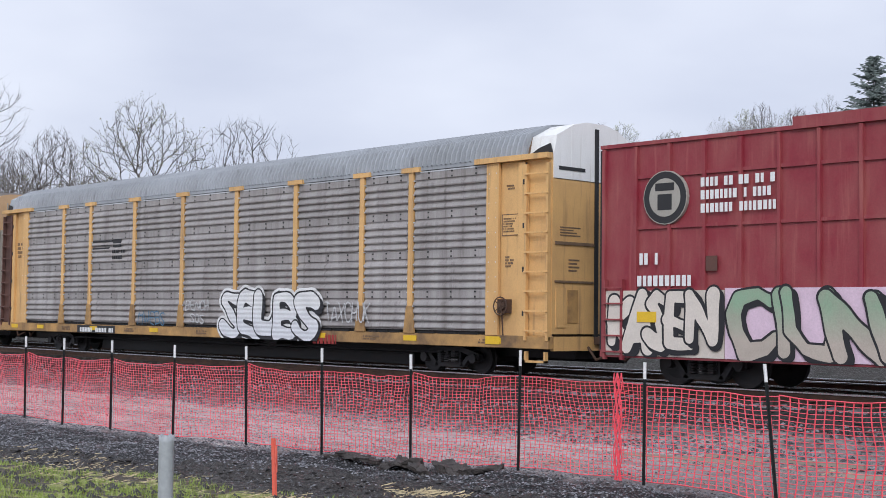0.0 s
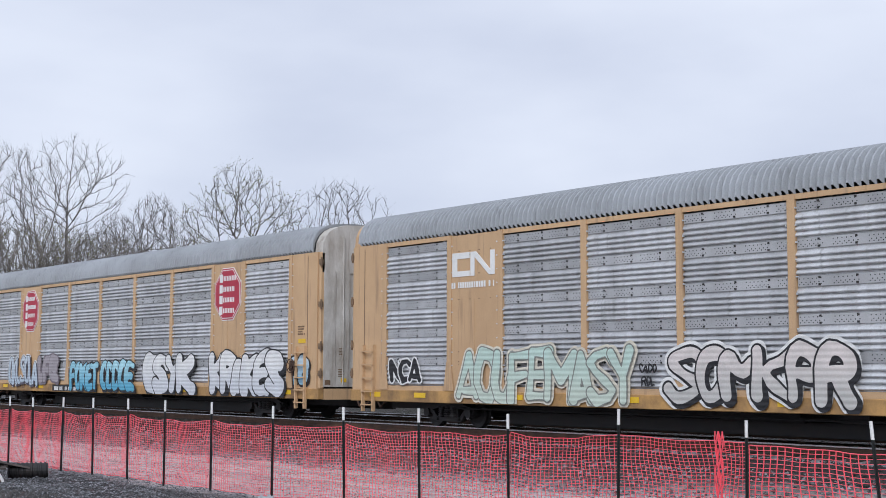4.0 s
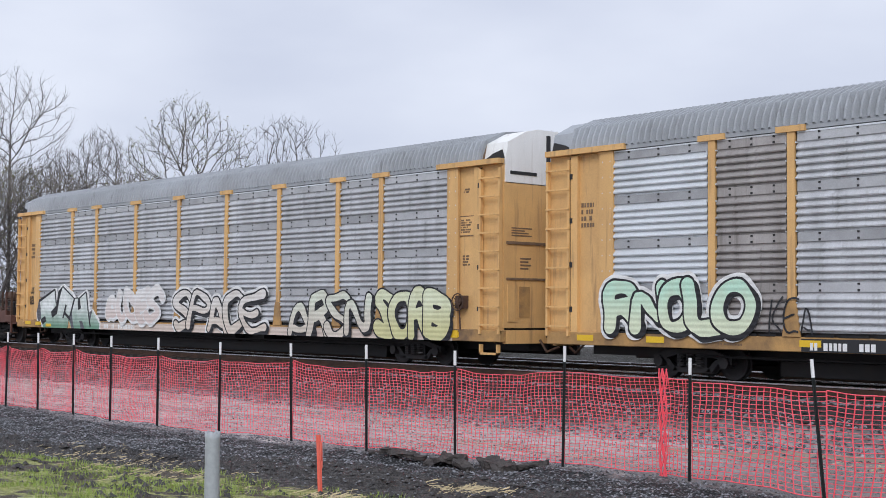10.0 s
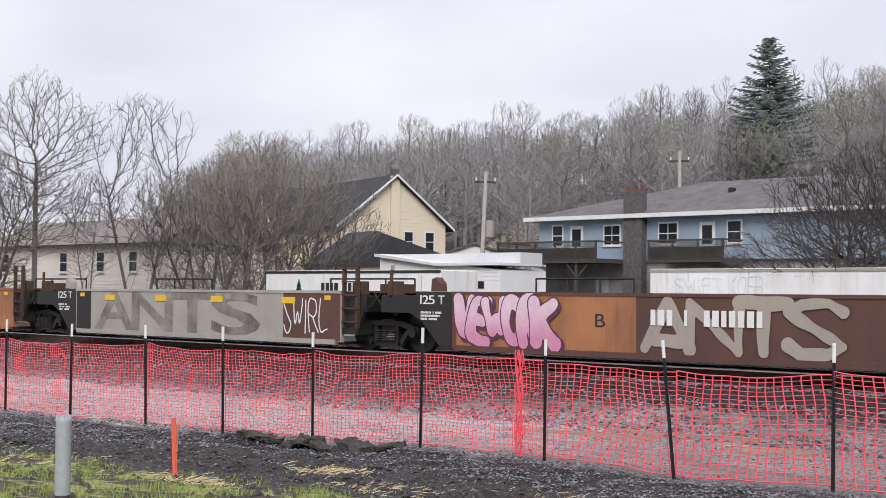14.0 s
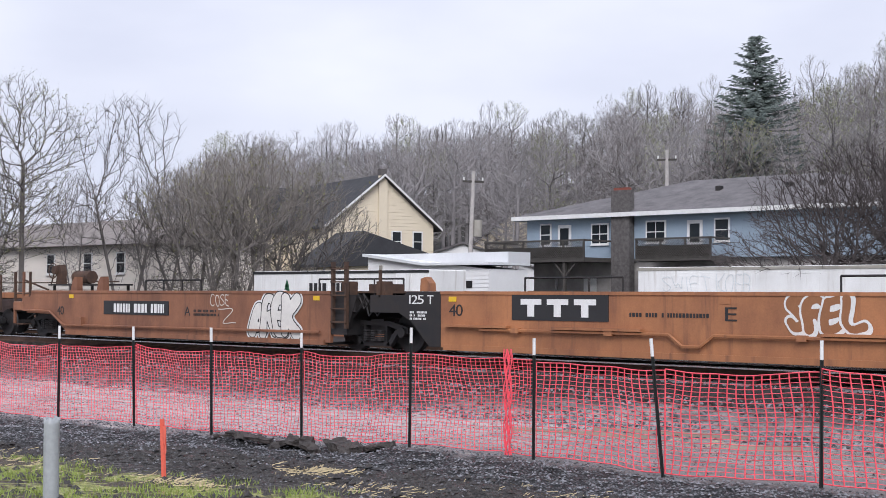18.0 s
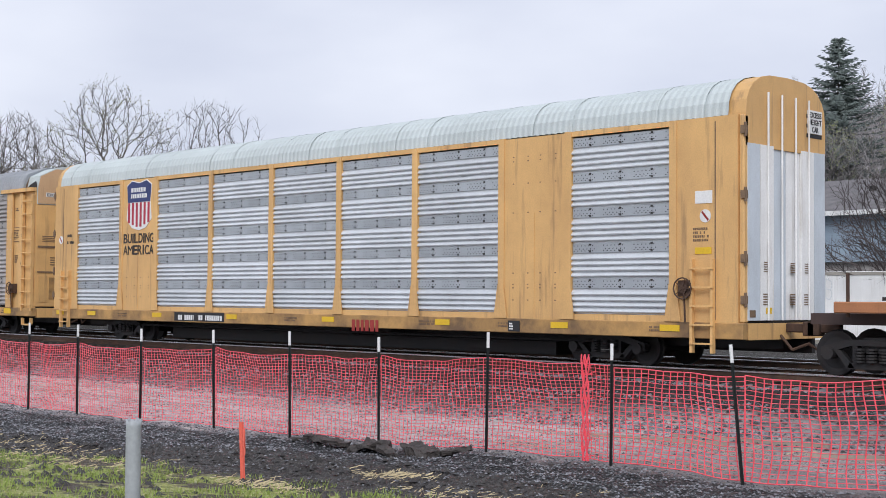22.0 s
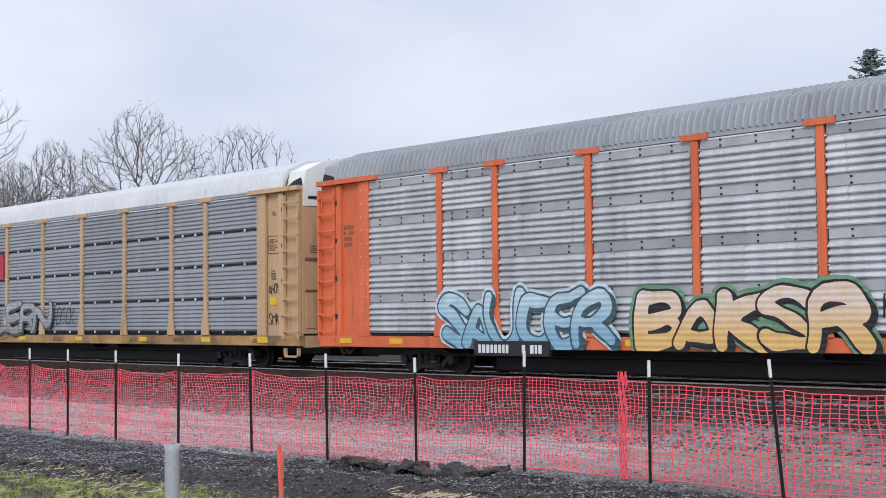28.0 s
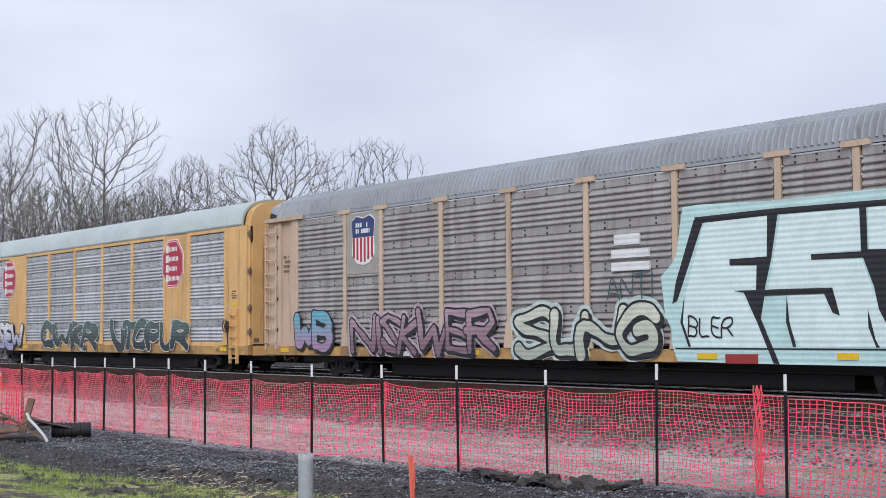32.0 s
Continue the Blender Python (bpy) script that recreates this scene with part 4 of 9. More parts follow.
def octagon(car, x, z, r, seed=0):
    for k, (q, m, y) in enumerate(((r, LETTER_WHITE, -1.612), (r * 0.965, CRIMSON, -1.617), (r * 0.92, LETTER_WHITE, -1.622), (r * 0.89, CRIMSON, -1.627))):
        bm = bmesh.new()
        c = 0.42
        prism(bm, [(x - q, z - q * 1.03 * c), (x - q * c, z - q * 1.03), (x + q * c, z - q * 1.03), (x + q, z - q * 1.03 * c), (x + q, z + q * 1.03 * c), (x + q * c, z + q * 1.03), (x - q * c, z + q * 1.03), (x - q, z + q * 1.03 * c)], y, -1.60)
        part("emblem", bm, m, car, "crimson octagonal railroad emblem" if k == 1 else "")
    bm = bmesh.new()
    rng = random.Random(seed)
    for k in range(4):
        zz = z + r * (0.62 - 0.42 * k)
        bx(bm, x - r * 0.60, x - r * 0.36, -1.632, -1.62, zz - r * 0.155, zz + r * 0.165)
        a = x - r * 0.30
        while a < x + r * rng.uniform(0.42, 0.62):
            bx(bm, a, a + r * 0.075, -1.632, -1.62, zz - r * 0.10, zz + r * 0.09)
            a += r * 0.125
    part("emblem_bar", bm, LETTER_WHITE, car, kind="stuff")


def shield(car, x, z0, z1, w, seed=0, dy=0.0):
    h = z1 - z0
    zb = z0 + h * 0.56
    body = [(x - w, z0 + 0.22 * h), (x - w * 0.55, z0 + 0.05 * h), (x, z0), (x + w * 0.55, z0 + 0.05 * h), (x + w, z0 + 0.22 * h), (x + w * 0.9, zb), (x + w, z1 - 0.10 * h), (x + w * 0.6, z1),
            (x, z1 - 0.05 * h), (x - w * 0.6, z1), (x - w, z1 - 0.10 * h), (x - w * 0.9, zb)]
    bm = bmesh.new()
    prism(bm, body, -1.613 + dy, -1.60)
    part("emblem", bm, LETTER_WHITE, car, "striped railroad shield")
    bm = bmesh.new()
    prism(bm, [(x - w * 0.9, zb), (x + w * 0.9, zb), (x + w * 0.97, z1 - 0.11 * h), (x + w * 0.58, z1 - 0.02 * h), (x, z1 - 0.07 * h), (x - w * 0.58, z1 - 0.02 * h), (x - w * 0.97, z1 - 0.11 * h)], -1.619 + dy, -1.61)
    part("emblem_head", bm, NAVY, car)
    bm = bmesh.new()
    for k in range(6):
        a = x - w * 0.88 + k * w * 0.315
        d = 0.10 * h * (1 - abs((k - 2.5) / 2.9))
        bx(bm, a, a + w * 0.16, -1.618 + dy, -1.61, z0 + 0.17 * h - d * 1.2, zb - 0.01)
    part("emblem_stripe", bm, CRIMSON, car, kind="stuff")
    bars("emblem_bar", x - w * 0.62, x + w * 0.7, zb + 0.08 * h, z1 - 0.12 * h, -1.625 + dy, LETTER_WHITE, car, 2, seed, 0.9)


# ---- the train, from its head ----
def red_boxcar():
    car = rolling("boxcar", "dark red ribbed steel boxcar with graffiti along its base", "railroad car", -18.7)
    part("body", box(0.0, 17.5, -1.50, 1.50, 0.62, 5.02), BOX_RED, car)
    part("roof", box(-0.02, 4.75, -1.55, 1.55, 5.02, 5.10, 4.75, 17.5, -1.58, 1.58, 5.02, 5.26), BOX_RED, car)
    for k in range(20):
        x = 0.08 + k * 0.87
        bm = bmesh.new()
        prism(bm, [(x - 0.05, -1.50), (x + 0.05, -1.50), (x + 0.035, -1.57), (x - 0.035, -1.57)], 0.7, 5.0, "z")
        part("side_rib", bm, BOX_RED, car)
    for z in (4.35, 3.28, 1.98):
        part("side_rail", box(1.0, 17.4, -1.545, -1.50, z - 0.035, z + 0.035), BOX_RED, car)
    part("side_sill", box(0, 17.5, -1.56, -1.40, 0.55, 0.70), BOX_RED, car)
    part("end_frame", box(-0.06, 0.02, -1.5, 1.5, 0.7, 5.0), BLACK_STEEL, car)
    ladder(car, 0.15, 0.62, -1.62, 0.5, 2.2, 5, BOX_RED)
    # round emblem, drawn as plain shapes
    for r, m, y in ((0.56, GREY_PAINT, -1.585), (0.54, LETTER_BLACK, -1.59), (0.40, GREY_PAINT, -1.595)):
        bm = bmesh.new()
        prism(bm, [(1.74 + r * math.cos(a * math.pi / 12), 3.88 + r * math.sin(a * math.pi / 12)) for a in range(24)], y, -1.50)
        part("emblem", bm, m, car, "round black and white railroad emblem")
    part("emblem_bar", box(1.50, 1.98, -1.60, -1.59, 4.02, 4.18, 1.56, 1.92, -1.60, -1.59, 3.62, 3.95), LETTER_BLACK, car)
    for k, z in enumerate((4.05, 3.79, 3.52)):
        bars("lettering_bar", 2.63, 4.40 - 0.12 * (k % 2), z, z + 0.20, -1.58, LETTER_WHITE, car, seed=k, fill=1.15)
    bars("reporting_mark", 1.08, 1.55, 2.50, 2.76, -1.58, LETTER_WHITE, car, seed=4, fill=1.15)
    bars("car_number", 1.02, 2.42, 2.05, 2.29, -1.58, LETTER_WHITE, car, seed=6, fill=1.15)
    part("placard", box(2.75, 3.02, -1.57, -1.55, 2.35, 2.65), DEEP_BROWN, car)
    part("paint_patch", box(0.12, 3.2, -1.585, -1.50, 0.6, 1.96), paint((0.60, 0.54, 0.47), rib=0), car)
    piece(car, "KASEN", 0.25, 3.10, 0.70, 1.95, (0.66, 0.60, 0.53), INK, seed=3, y=-1.60, floor=0.58, fat=0.105, swing=False, jitter=0.2)
    part("paint_patch", box(3.22, 8.0, -1.585, -1.50, 0.6, 2.0), paint((0.66, 0.50, 0.60), rib=0), car)
    piece(car, "CIUNL", 3.3, 7.7, 0.62, 2.0, (0.46, 0.40, 0.34), INK, (0.24, 0.38, 0.25), seed=5, y=-1.60, floor=0.58, fat=0.105, swing=False, jitter=0.2)
    part("warning_sign", box(1.05, 1.55, -1.625, -1.60, 1.30, 1.52), YELLOW_SIGN, car)
    part("centre_sill", box(0.3, 17.2, -0.35, 0.35, 0.5, 0.9), BLACK_STEEL, car)
    truck(car, 2.35, 0.46, 1.75)
    truck(car, 15.0, 0.46, 1.75)
    coupler(car, 0.0, -1)


def cars_of_the_train():
    red_boxcar()

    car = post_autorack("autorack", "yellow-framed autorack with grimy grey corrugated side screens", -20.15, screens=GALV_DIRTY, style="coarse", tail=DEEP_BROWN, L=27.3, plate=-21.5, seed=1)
    piece(car, "SEUBS", -12.9, -8.2, 0.66, 2.05, (0.66, 0.67, 0.70), INK, CHALK, CHALK, seed=11, jitter=0.14, fat=0.125, label="silver bubble-letter graffiti")
    tag(car, "BENCH", -14.75, -13.5, 1.45, 1.75, (0.5, 0.5, 0.5), 12)
    tag(car, "SOS", -14.5, -13.7, 1.08, 1.33, (0.5, 0.5, 0.5), 15)
    tag(car, "TAXCHUK", -7.95, -6.1, 1.2, 1.7, (0.5, 0.5, 0.5), 13)
    tag(car, "MWEBS", -17.5, -15.9, 1.0, 1.4, (0.10, 0.20, 0.30), 14)
    bars("lettering_bar", -19.3, -18.4, 3.1, 3.5, -1.62, LETTER_BLACK, car, 2, 3)
    part("emblem_bar", box(-20.6, -19.3, -1.62, -1.60, 3.68, 3.73, -20.5, -19.3, -1.62, -1.60, 3.56, 3.61, -20.6, -19.5, -1.62, -1.60, 3.45, 3.50, -19.25, -18.75, -1.62, -1.60, 3.5, 3.75), LETTER_BLACK, car)
    bars("emblem_bar", -8.5, -7.5, 0.60, 0.88, -1.63, LETTER_RED, car, seed=2, fill=1.1)

    car = flush_autorack("autorack", "tan autorack with grey screens and white curved emblem", -49.05, frame=TAN, L=27.4, seed=2, end_white=False, plate=None, doors=GREY_PAINT)
    bm = bmesh.new()
    for a, b, c, d in ((-22.87, -22.67, 4.041, 4.359), (-22.87, -22.17, 4.36, 4.52), (-22.87, -22.17, 3.90, 4.04), (-22.14, -21.98, 3.9, 4.52), (-21.37, -21.20, 3.9, 4.52)):
        bx(bm, a, b, -1.612, -1.60, c, d)
    prism(bm, [(-22.14, 4.52), (-21.92, 4.52), (-21.22, 3.90), (-21.42, 3.90)], -1.6145, -1.60)
    part("emblem", bm, LETTER_WHITE, car, "white curved railroad emblem")
    bars("lettering_bar", -22.92, -21.22, 3.6, 3.76, -1.612, LETTER_WHITE, car, seed=8, fill=1.2)
    piece(car, "RIUER", -6.55, -1.85, 0.70, 2.3, (0.74, 0.70, 0.68), INK, CHALK, CHALK, seed=21, swing=False, jitter=0.16, fat=0.075, line=0.05)
    piece(car, "SOMKPR", -15.55, -10.75, 0.80, 2.0, (0.50, 0.49, 0.47), INK, (0.66, 0.60, 0.58), CHALK, seed=22, fat=0.11)
    piece(car, "NCA", -25.50, -24.10, 1.15, 1.80, INK, CHALK, None, None, seed=23, jitter=0.10, y=-1.65, fat=0.12, swing=False, shade=False)
    piece(car, "AOUFEMASY", -22.60, -16.40, 0.68, 2.0, (0.52, 0.60, 0.52), (0.20, 0.21, 0.19), (0.46, 0.60, 0.54), (0.66, 0.62, 0.52), seed=24, shade=False, line=0.035, fat=0.085, swing=False, jitter=0.13)
    tag(car, "CADO", -16.30, -15.80, 1.45, 1.62, INK, 25)
    tag(car, "ROL", -16.25, -15.85, 1.15, 1.35, INK, 26)

    car = flush_autorack("autorack", "tan autorack with crimson octagon emblems and a row of graffiti", -78.1, frame=TAN, L=27.05, seed=3, plate=-19.2, head=DOOR_WHITE)
    octagon(car, -5.35, 3.97, 0.84, 1)
    octagon(car, -21.70, 3.97, 0.84, 2)
    piece(car, "CKLSOLA", -23.80, -20.60, 0.90, 2.05, (0.42, 0.50, 0.58), (0.08, 0.07, 0.09), (0.52, 0.58, 0.64), CHALK, seed=31, fat=0.08, line=0.03)
    piece(car, "UFE", -20.70, -18.60, 1.0, 2.1, (0.32, 0.29, 0.31), (0.16, 0.13, 0.15), seed=32, fat=0.15)
    piece(car, "POKET", -17.50, -14.80, 0.72, 1.8, (0.10, 0.36, 0.52), INK, (0.35, 0.62, 0.72), seed=33)
    piece(car, "ODDCE", -14.70, -11.8, 0.72, 1.85, (0.10, 0.36, 0.52), INK, (0.42, 0.68, 0.75), seed=34)
    piece(car, "ESYK", -11.2, -7.4, 0.66, 2.05, (0.58, 0.60, 0.64), INK, CHALK, seed=35, fat=0.155, jitter=0.1)
    piece(car, "KRAKES", -6.4, -1.8, 0.66, 2.1, (0.58, 0.60, 0.64), INK, CHALK, seed=47, jitter=0.1, fat=0.145)
    piece(car, "D8", -1.6, -0.5, 1.0, 1.9, (0.25, 0.45, 0.60), INK, (0.5, 0.6, 0.68), seed=37, y=-1.62, fat=0.15)

    car = post_autorack("autorack", "yellow-framed autorack with bright striped screens and huge black graffiti", -106.9, screens=[GALV_NEW, GALV_DIRTY, GALV_NEW, GALV, GALV, GALV, GALV, GALV_DIRTY, GALV_NEW], L=27.4, plate=-20.6, seed=4)
    for y, m, outline in (
            (-1.655, paint(CHALK), [(-17.50, 0.66), (-17.73, 1.41), (-17.40, 3.07), (-16.18, 3.20), (-15.96, 2.86), (-15.08, 2.47), (-13.21, 3.19), (-12.05, 3.25), (-10.89, 3.39), (-10.10, 3.33), (-8.91, 2.66), (-8.60, 1.86), (-8.11, 1.94), (-7.34, 1.82), (-7.04, 1.21), (-7.02, 0.66), (-12.93, 0.66), (-16.45, 0.66)]),
            (-1.660, paint((0.028, 0.028, 0.032)), [(-17.25, 0.71), (-17.48, 1.36), (-17.15, 2.96), (-16.30, 3.08), (-16.08, 2.74), (-15.08, 2.29), (-13.11, 3.06), (-11.99, 3.13), (-10.86, 3.27), (-10.17, 3.21), (-9.08, 2.60), (-8.80, 1.72), (-8.11, 1.83), (-7.42, 1.73), (-7.20, 1.18), (-7.18, 0.66), (-12.93, 0.66), (-16.30, 0.66)])):
        bm = bmesh.new()
        prism(bm, outline, y, -1.60)
        part("graffiti_ground", bm, m, car)
    bm = bmesh.new()
    prism(bm, [(-16.08, 2.86), (-15.08, 2.42), (-14.79, 1.25), (-15.07, 1.20), (-15.48, 1.90), (-16.08, 2.66)], -1.668, -1.655)
    part("graffiti", bm, paint(CHALK), car)
    bm = bmesh.new()
    prism(bm, [(-17.51, 1.46), (-17.07, 1.78), (-16.01, 1.79), (-15.77, 1.03), (-16.06, 0.94), (-16.37, 1.58), (-17.04, 1.46), (-17.28, 1.15)], -1.668, -1.655)
    part("graffiti", bm, paint(CHALK), car)
    bm = bmesh.new()
    prism(bm, [(-14.42, 0.75), (-13.34, 2.99), (-13.00, 3.06), (-13.69, 1.65), (-14.01, 0.69)], -1.668, -1.655)
    part("graffiti", bm, paint(CHALK), car)
    bm = bmesh.new()
    prism(bm, [(-12.88, 1.02), (-12.37, 1.64), (-11.86, 1.85), (-9.62, 1.85), (-9.35, 1.63), (-9.40, 1.19), (-9.85, 1.04), (-9.49, 0.82), (-9.04, 0.66), (-9.71, 0.66), (-10.10, 0.95), (-9.99, 1.19), (-9.76, 1.41), (-9.94, 1.60), (-10.45, 1.63), (-10.31, 0.66), (-10.78, 0.66), (-10.88, 1.63), (-11.61, 1.61), (-11.79, 1.36), (-11.46, 1.18), (-11.61, 1.00)], -1.668, -1.655)
    part("graffiti", bm, paint(CHALK), car)
    bm = bmesh.new()
    prism(bm, [(-11.08, 3.26), (-10.79, 3.25), (-10.88, 1.86), (-11.15, 1.86)], -1.668, -1.655)
    part("graffiti", bm, paint(CHALK), car)
    bm = bmesh.new()
    prism(bm, [(-8.64, 1.84), (-8.82, 1.62), (-8.65, 1.06), (-8.11, 0.66), (-8.43, 0.66), (-8.95, 1.00), (-9.04, 1.63)], -1.668, -1.655)
    part("graffiti", bm, paint(CHALK), car)
    bm = bmesh.new()
    prism(bm, [(-15.08, 2.39), (-14.80, 2.63), (-14.58, 2.62), (-14.90, 1.16), (-15.07, 1.20)], -1.6705, -1.655)
    part("graffiti", bm, paint(CHALK), car)
    piece(car, "Rnolo", -25.6, -21.6, 0.95, 2.1, (0.66, 0.72, 0.52), INK, (0.46, 0.70, 0.56), CHALK, seed=42, jitter=0.08, fat=0.125, line=0.05)
    tag(car, "KEA", -21.3, -20.3, 1.0, 1.7, INK, 43)
    tag(car, "SEES", -5.1, -3.4, 1.3, 1.75, (0.5, 0.5, 0.52), 44)

    car = post_autorack("autorack", "yellow-framed autorack with grey screens and graffiti along its base", -135.85, screens=GALV, L=27.2, plate=-20.2, seed=5)
    def painted(name, outline, colour, y, back=-1.60, label=""):
        bm = bmesh.new()
        prism(bm, [(px, max(pz, 0.665)) for px, pz in outline], y, back)
        part(name, bm, colour if not isinstance(colour, tuple) else paint(colour), car, label)

    painted("graffiti_edge", [(-25.32, 0.91), (-25.38, 1.21), (-25.18, 1.66), (-24.75, 1.79), (-24.30, 1.99), (-23.86, 2.14), (-23.77, 2.08), (-23.68, 1.77), (-23.53, 2.08), (-23.37, 2.20), (-23.16, 2.28), (-22.48, 2.01), (-22.23, 1.78), (-21.95, 1.81), (-21.88, 1.85), (-21.31, 2.06), (-21.23, 1.91), (-21.05, 1.29), (-20.80, 1.38), (-20.23, 0.87), (-20.25, 0.59), (-21.10, 0.54), (-23.83, 0.51), (-24.90, 0.52), (-24.97, 0.87)], CHALK, -1.666, label="white outline of angular graffiti letters")
    painted("graffiti", [(-25.04, 1.61), (-23.88, 2.06), (-23.71, 1.53), (-23.42, 1.91), (-23.16, 2.20), (-22.48, 1.96), (-22.25, 1.78), (-21.95, 1.78), (-21.83, 1.80), (-21.32, 1.98), (-21.23, 1.74), (-21.06, 1.25), (-20.82, 1.32), (-20.27, 0.85), (-20.29, 0.60), (-21.10, 0.55), (-23.83, 0.53), (-24.82, 0.55), (-24.79, 0.77), (-24.96, 0.97)], paint((0.14, 0.28, 0.19), (0.74, 0.76, 0.75), 1.07), -1.671, -1.66, "angular letters fading from white to green")
    painted("graffiti_shade", [(-25.18, 1.64), (-25.07, 1.59), (-24.94, 1.02), (-25.06, 0.90), (-25.23, 0.91), (-25.33, 1.26)], (0.10, 0.10, 0.115), -1.676, -1.665)
    painted("graffiti_shade", [(-22.57, 1.03), (-22.41, 1.33), (-22.32, 0.90), (-22.21, 0.55), (-22.41, 0.54)], (0.10, 0.10, 0.115), -1.676, -1.665)
    painted("graffiti_shade", [(-21.03, 1.25), (-20.80, 1.34), (-20.94, 1.03), (-20.98, 0.91)], (0.10, 0.10, 0.115), -1.676, -1.665)
    painted("graffiti_shade", [(-21.79, 0.93), (-21.58, 0.94), (-21.38, 0.54), (-21.67, 0.54)], (0.10, 0.10, 0.115), -1.676, -1.665)
    painted("graffiti_edge", [(-25.18, 1.69), (-23.86, 2.11), (-23.82, 2.05), (-25.12, 1.61)], INK, -1.6790, -1.668)
    painted("graffiti_edge", [(-23.86, 2.10), (-23.79, 2.10), (-23.67, 1.60), (-23.71, 1.55)], INK, -1.6802, -1.668)
    painted("graffiti_edge", [(-23.50, 2.03), (-23.16, 2.21), (-23.42, 1.77), (-23.60, 1.19), (-24.02, 1.03), (-24.09, 1.26), (-23.68, 1.48)], INK, -1.6814, -1.668)
    painted("graffiti_edge", [(-23.16, 2.22), (-22.23, 1.77), (-22.24, 1.73), (-23.16, 2.16)], INK, -1.6826, -1.668)
    painted("graffiti_edge", [(-22.91, 1.54), (-22.83, 1.49), (-22.93, 1.25), (-22.57, 1.07), (-22.62, 0.98), (-22.99, 1.16), (-23.09, 0.99), (-23.15, 1.05), (-23.05, 1.25)], INK, -1.6790, -1.668)
    painted("graffiti_edge", [(-22.25, 1.75), (-22.17, 1.71), (-22.40, 1.26), (-22.57, 0.96), (-22.69, 0.56), (-22.73, 0.56), (-22.62, 1.03)], INK, -1.6802, -1.668)
    painted("graffiti_edge", [(-21.90, 1.73), (-21.80, 1.79), (-21.69, 1.39), (-21.88, 1.33), (-21.92, 1.55)], INK, -1.6814, -1.668)
    painted("graffiti_edge", [(-21.32, 1.98), (-21.26, 1.96), (-21.07, 1.24), (-20.91, 0.76), (-20.96, 0.71), (-21.13, 1.24)], INK, -1.6826, -1.668)
    painted("graffiti_edge", [(-24.94, 0.97), (-24.60, 1.10), (-24.52, 0.90), (-24.82, 0.77), (-24.94, 0.89)], INK, -1.6790, -1.668)
    painted("graffiti_edge", [(-22.23, 1.77), (-21.93, 1.79), (-21.93, 1.75), (-22.22, 1.73)], INK, -1.6802, -1.668)
    painted("graffiti_edge", [(-21.93, 1.73), (-21.32, 2.00), (-21.31, 1.96), (-21.90, 1.69)], INK, -1.6814, -1.668)
    painted("paint_patch", [(-22.62, 0.93), (-22.44, 0.54), (-22.69, 0.53)], (0.5, 0.3, 0.14), -1.686, -1.668)
    painted("reflector", [(-25.41, 0.87), (-24.96, 0.88), (-24.95, 0.76), (-25.41, 0.74)], YELLOW_SIGN, -1.686, -1.668)
    painted("reflector", [(-24.52, 0.81), (-24.09, 0.81), (-24.08, 0.71), (-24.52, 0.70)], YELLOW_SIGN, -1.686, -1.668)
    tag(car, "UGLV", -26.22, -25.72, 1.53, 1.84, INK, 56, -1.545)
    tag(car, "JUST", -26.18, -25.74, 1.96, 2.17, (0.12, 0.09, 0.05), 57, -1.545)
    piece(car, "AUDES", -19.9, -15.9, 0.95, 2.1, (0.66, 0.56, 0.52), CHALK, CHALK, seed=52, jitter=0.25)
    piece(car, "SPACE", -15.2, -9.9, 0.66, 1.98, (0.66, 0.58, 0.50), INK, (0.66, 0.64, 0.61), CHALK, seed=53, jitter=0.2, fat=0.085, line=0.05)
    part("paint_patch", box(-20.3, -1.7, -1.635, -1.60, 0.66, 0.9), paint((0.62, 0.52, 0.45)), car)
    piece(car, "ARSN", -8.8, -4.9, 0.6, 1.95, (0.62, 0.56, 0.48), INK, (0.62, 0.66, 0.55), seed=54, jitter=0.2, fat=0.085)
    piece(car, "SORB", -4.75, -1.7, 0.65, 1.95, (0.60, 0.58, 0.30), INK, (0.66, 0.70, 0.50), seed=55)


# ---- well cars ----
def container_guide(car, x, y, z, material):
    bm = bmesh.new()
    prism(bm, [(x - 0.15, z), (x + 0.15, z), (x + 0.13, z + 0.18), (x + 0.0, z + 0.32), (x - 0.13, z + 0.28)], y, y + 0.22)
    part("container_guide", bm, material, car)


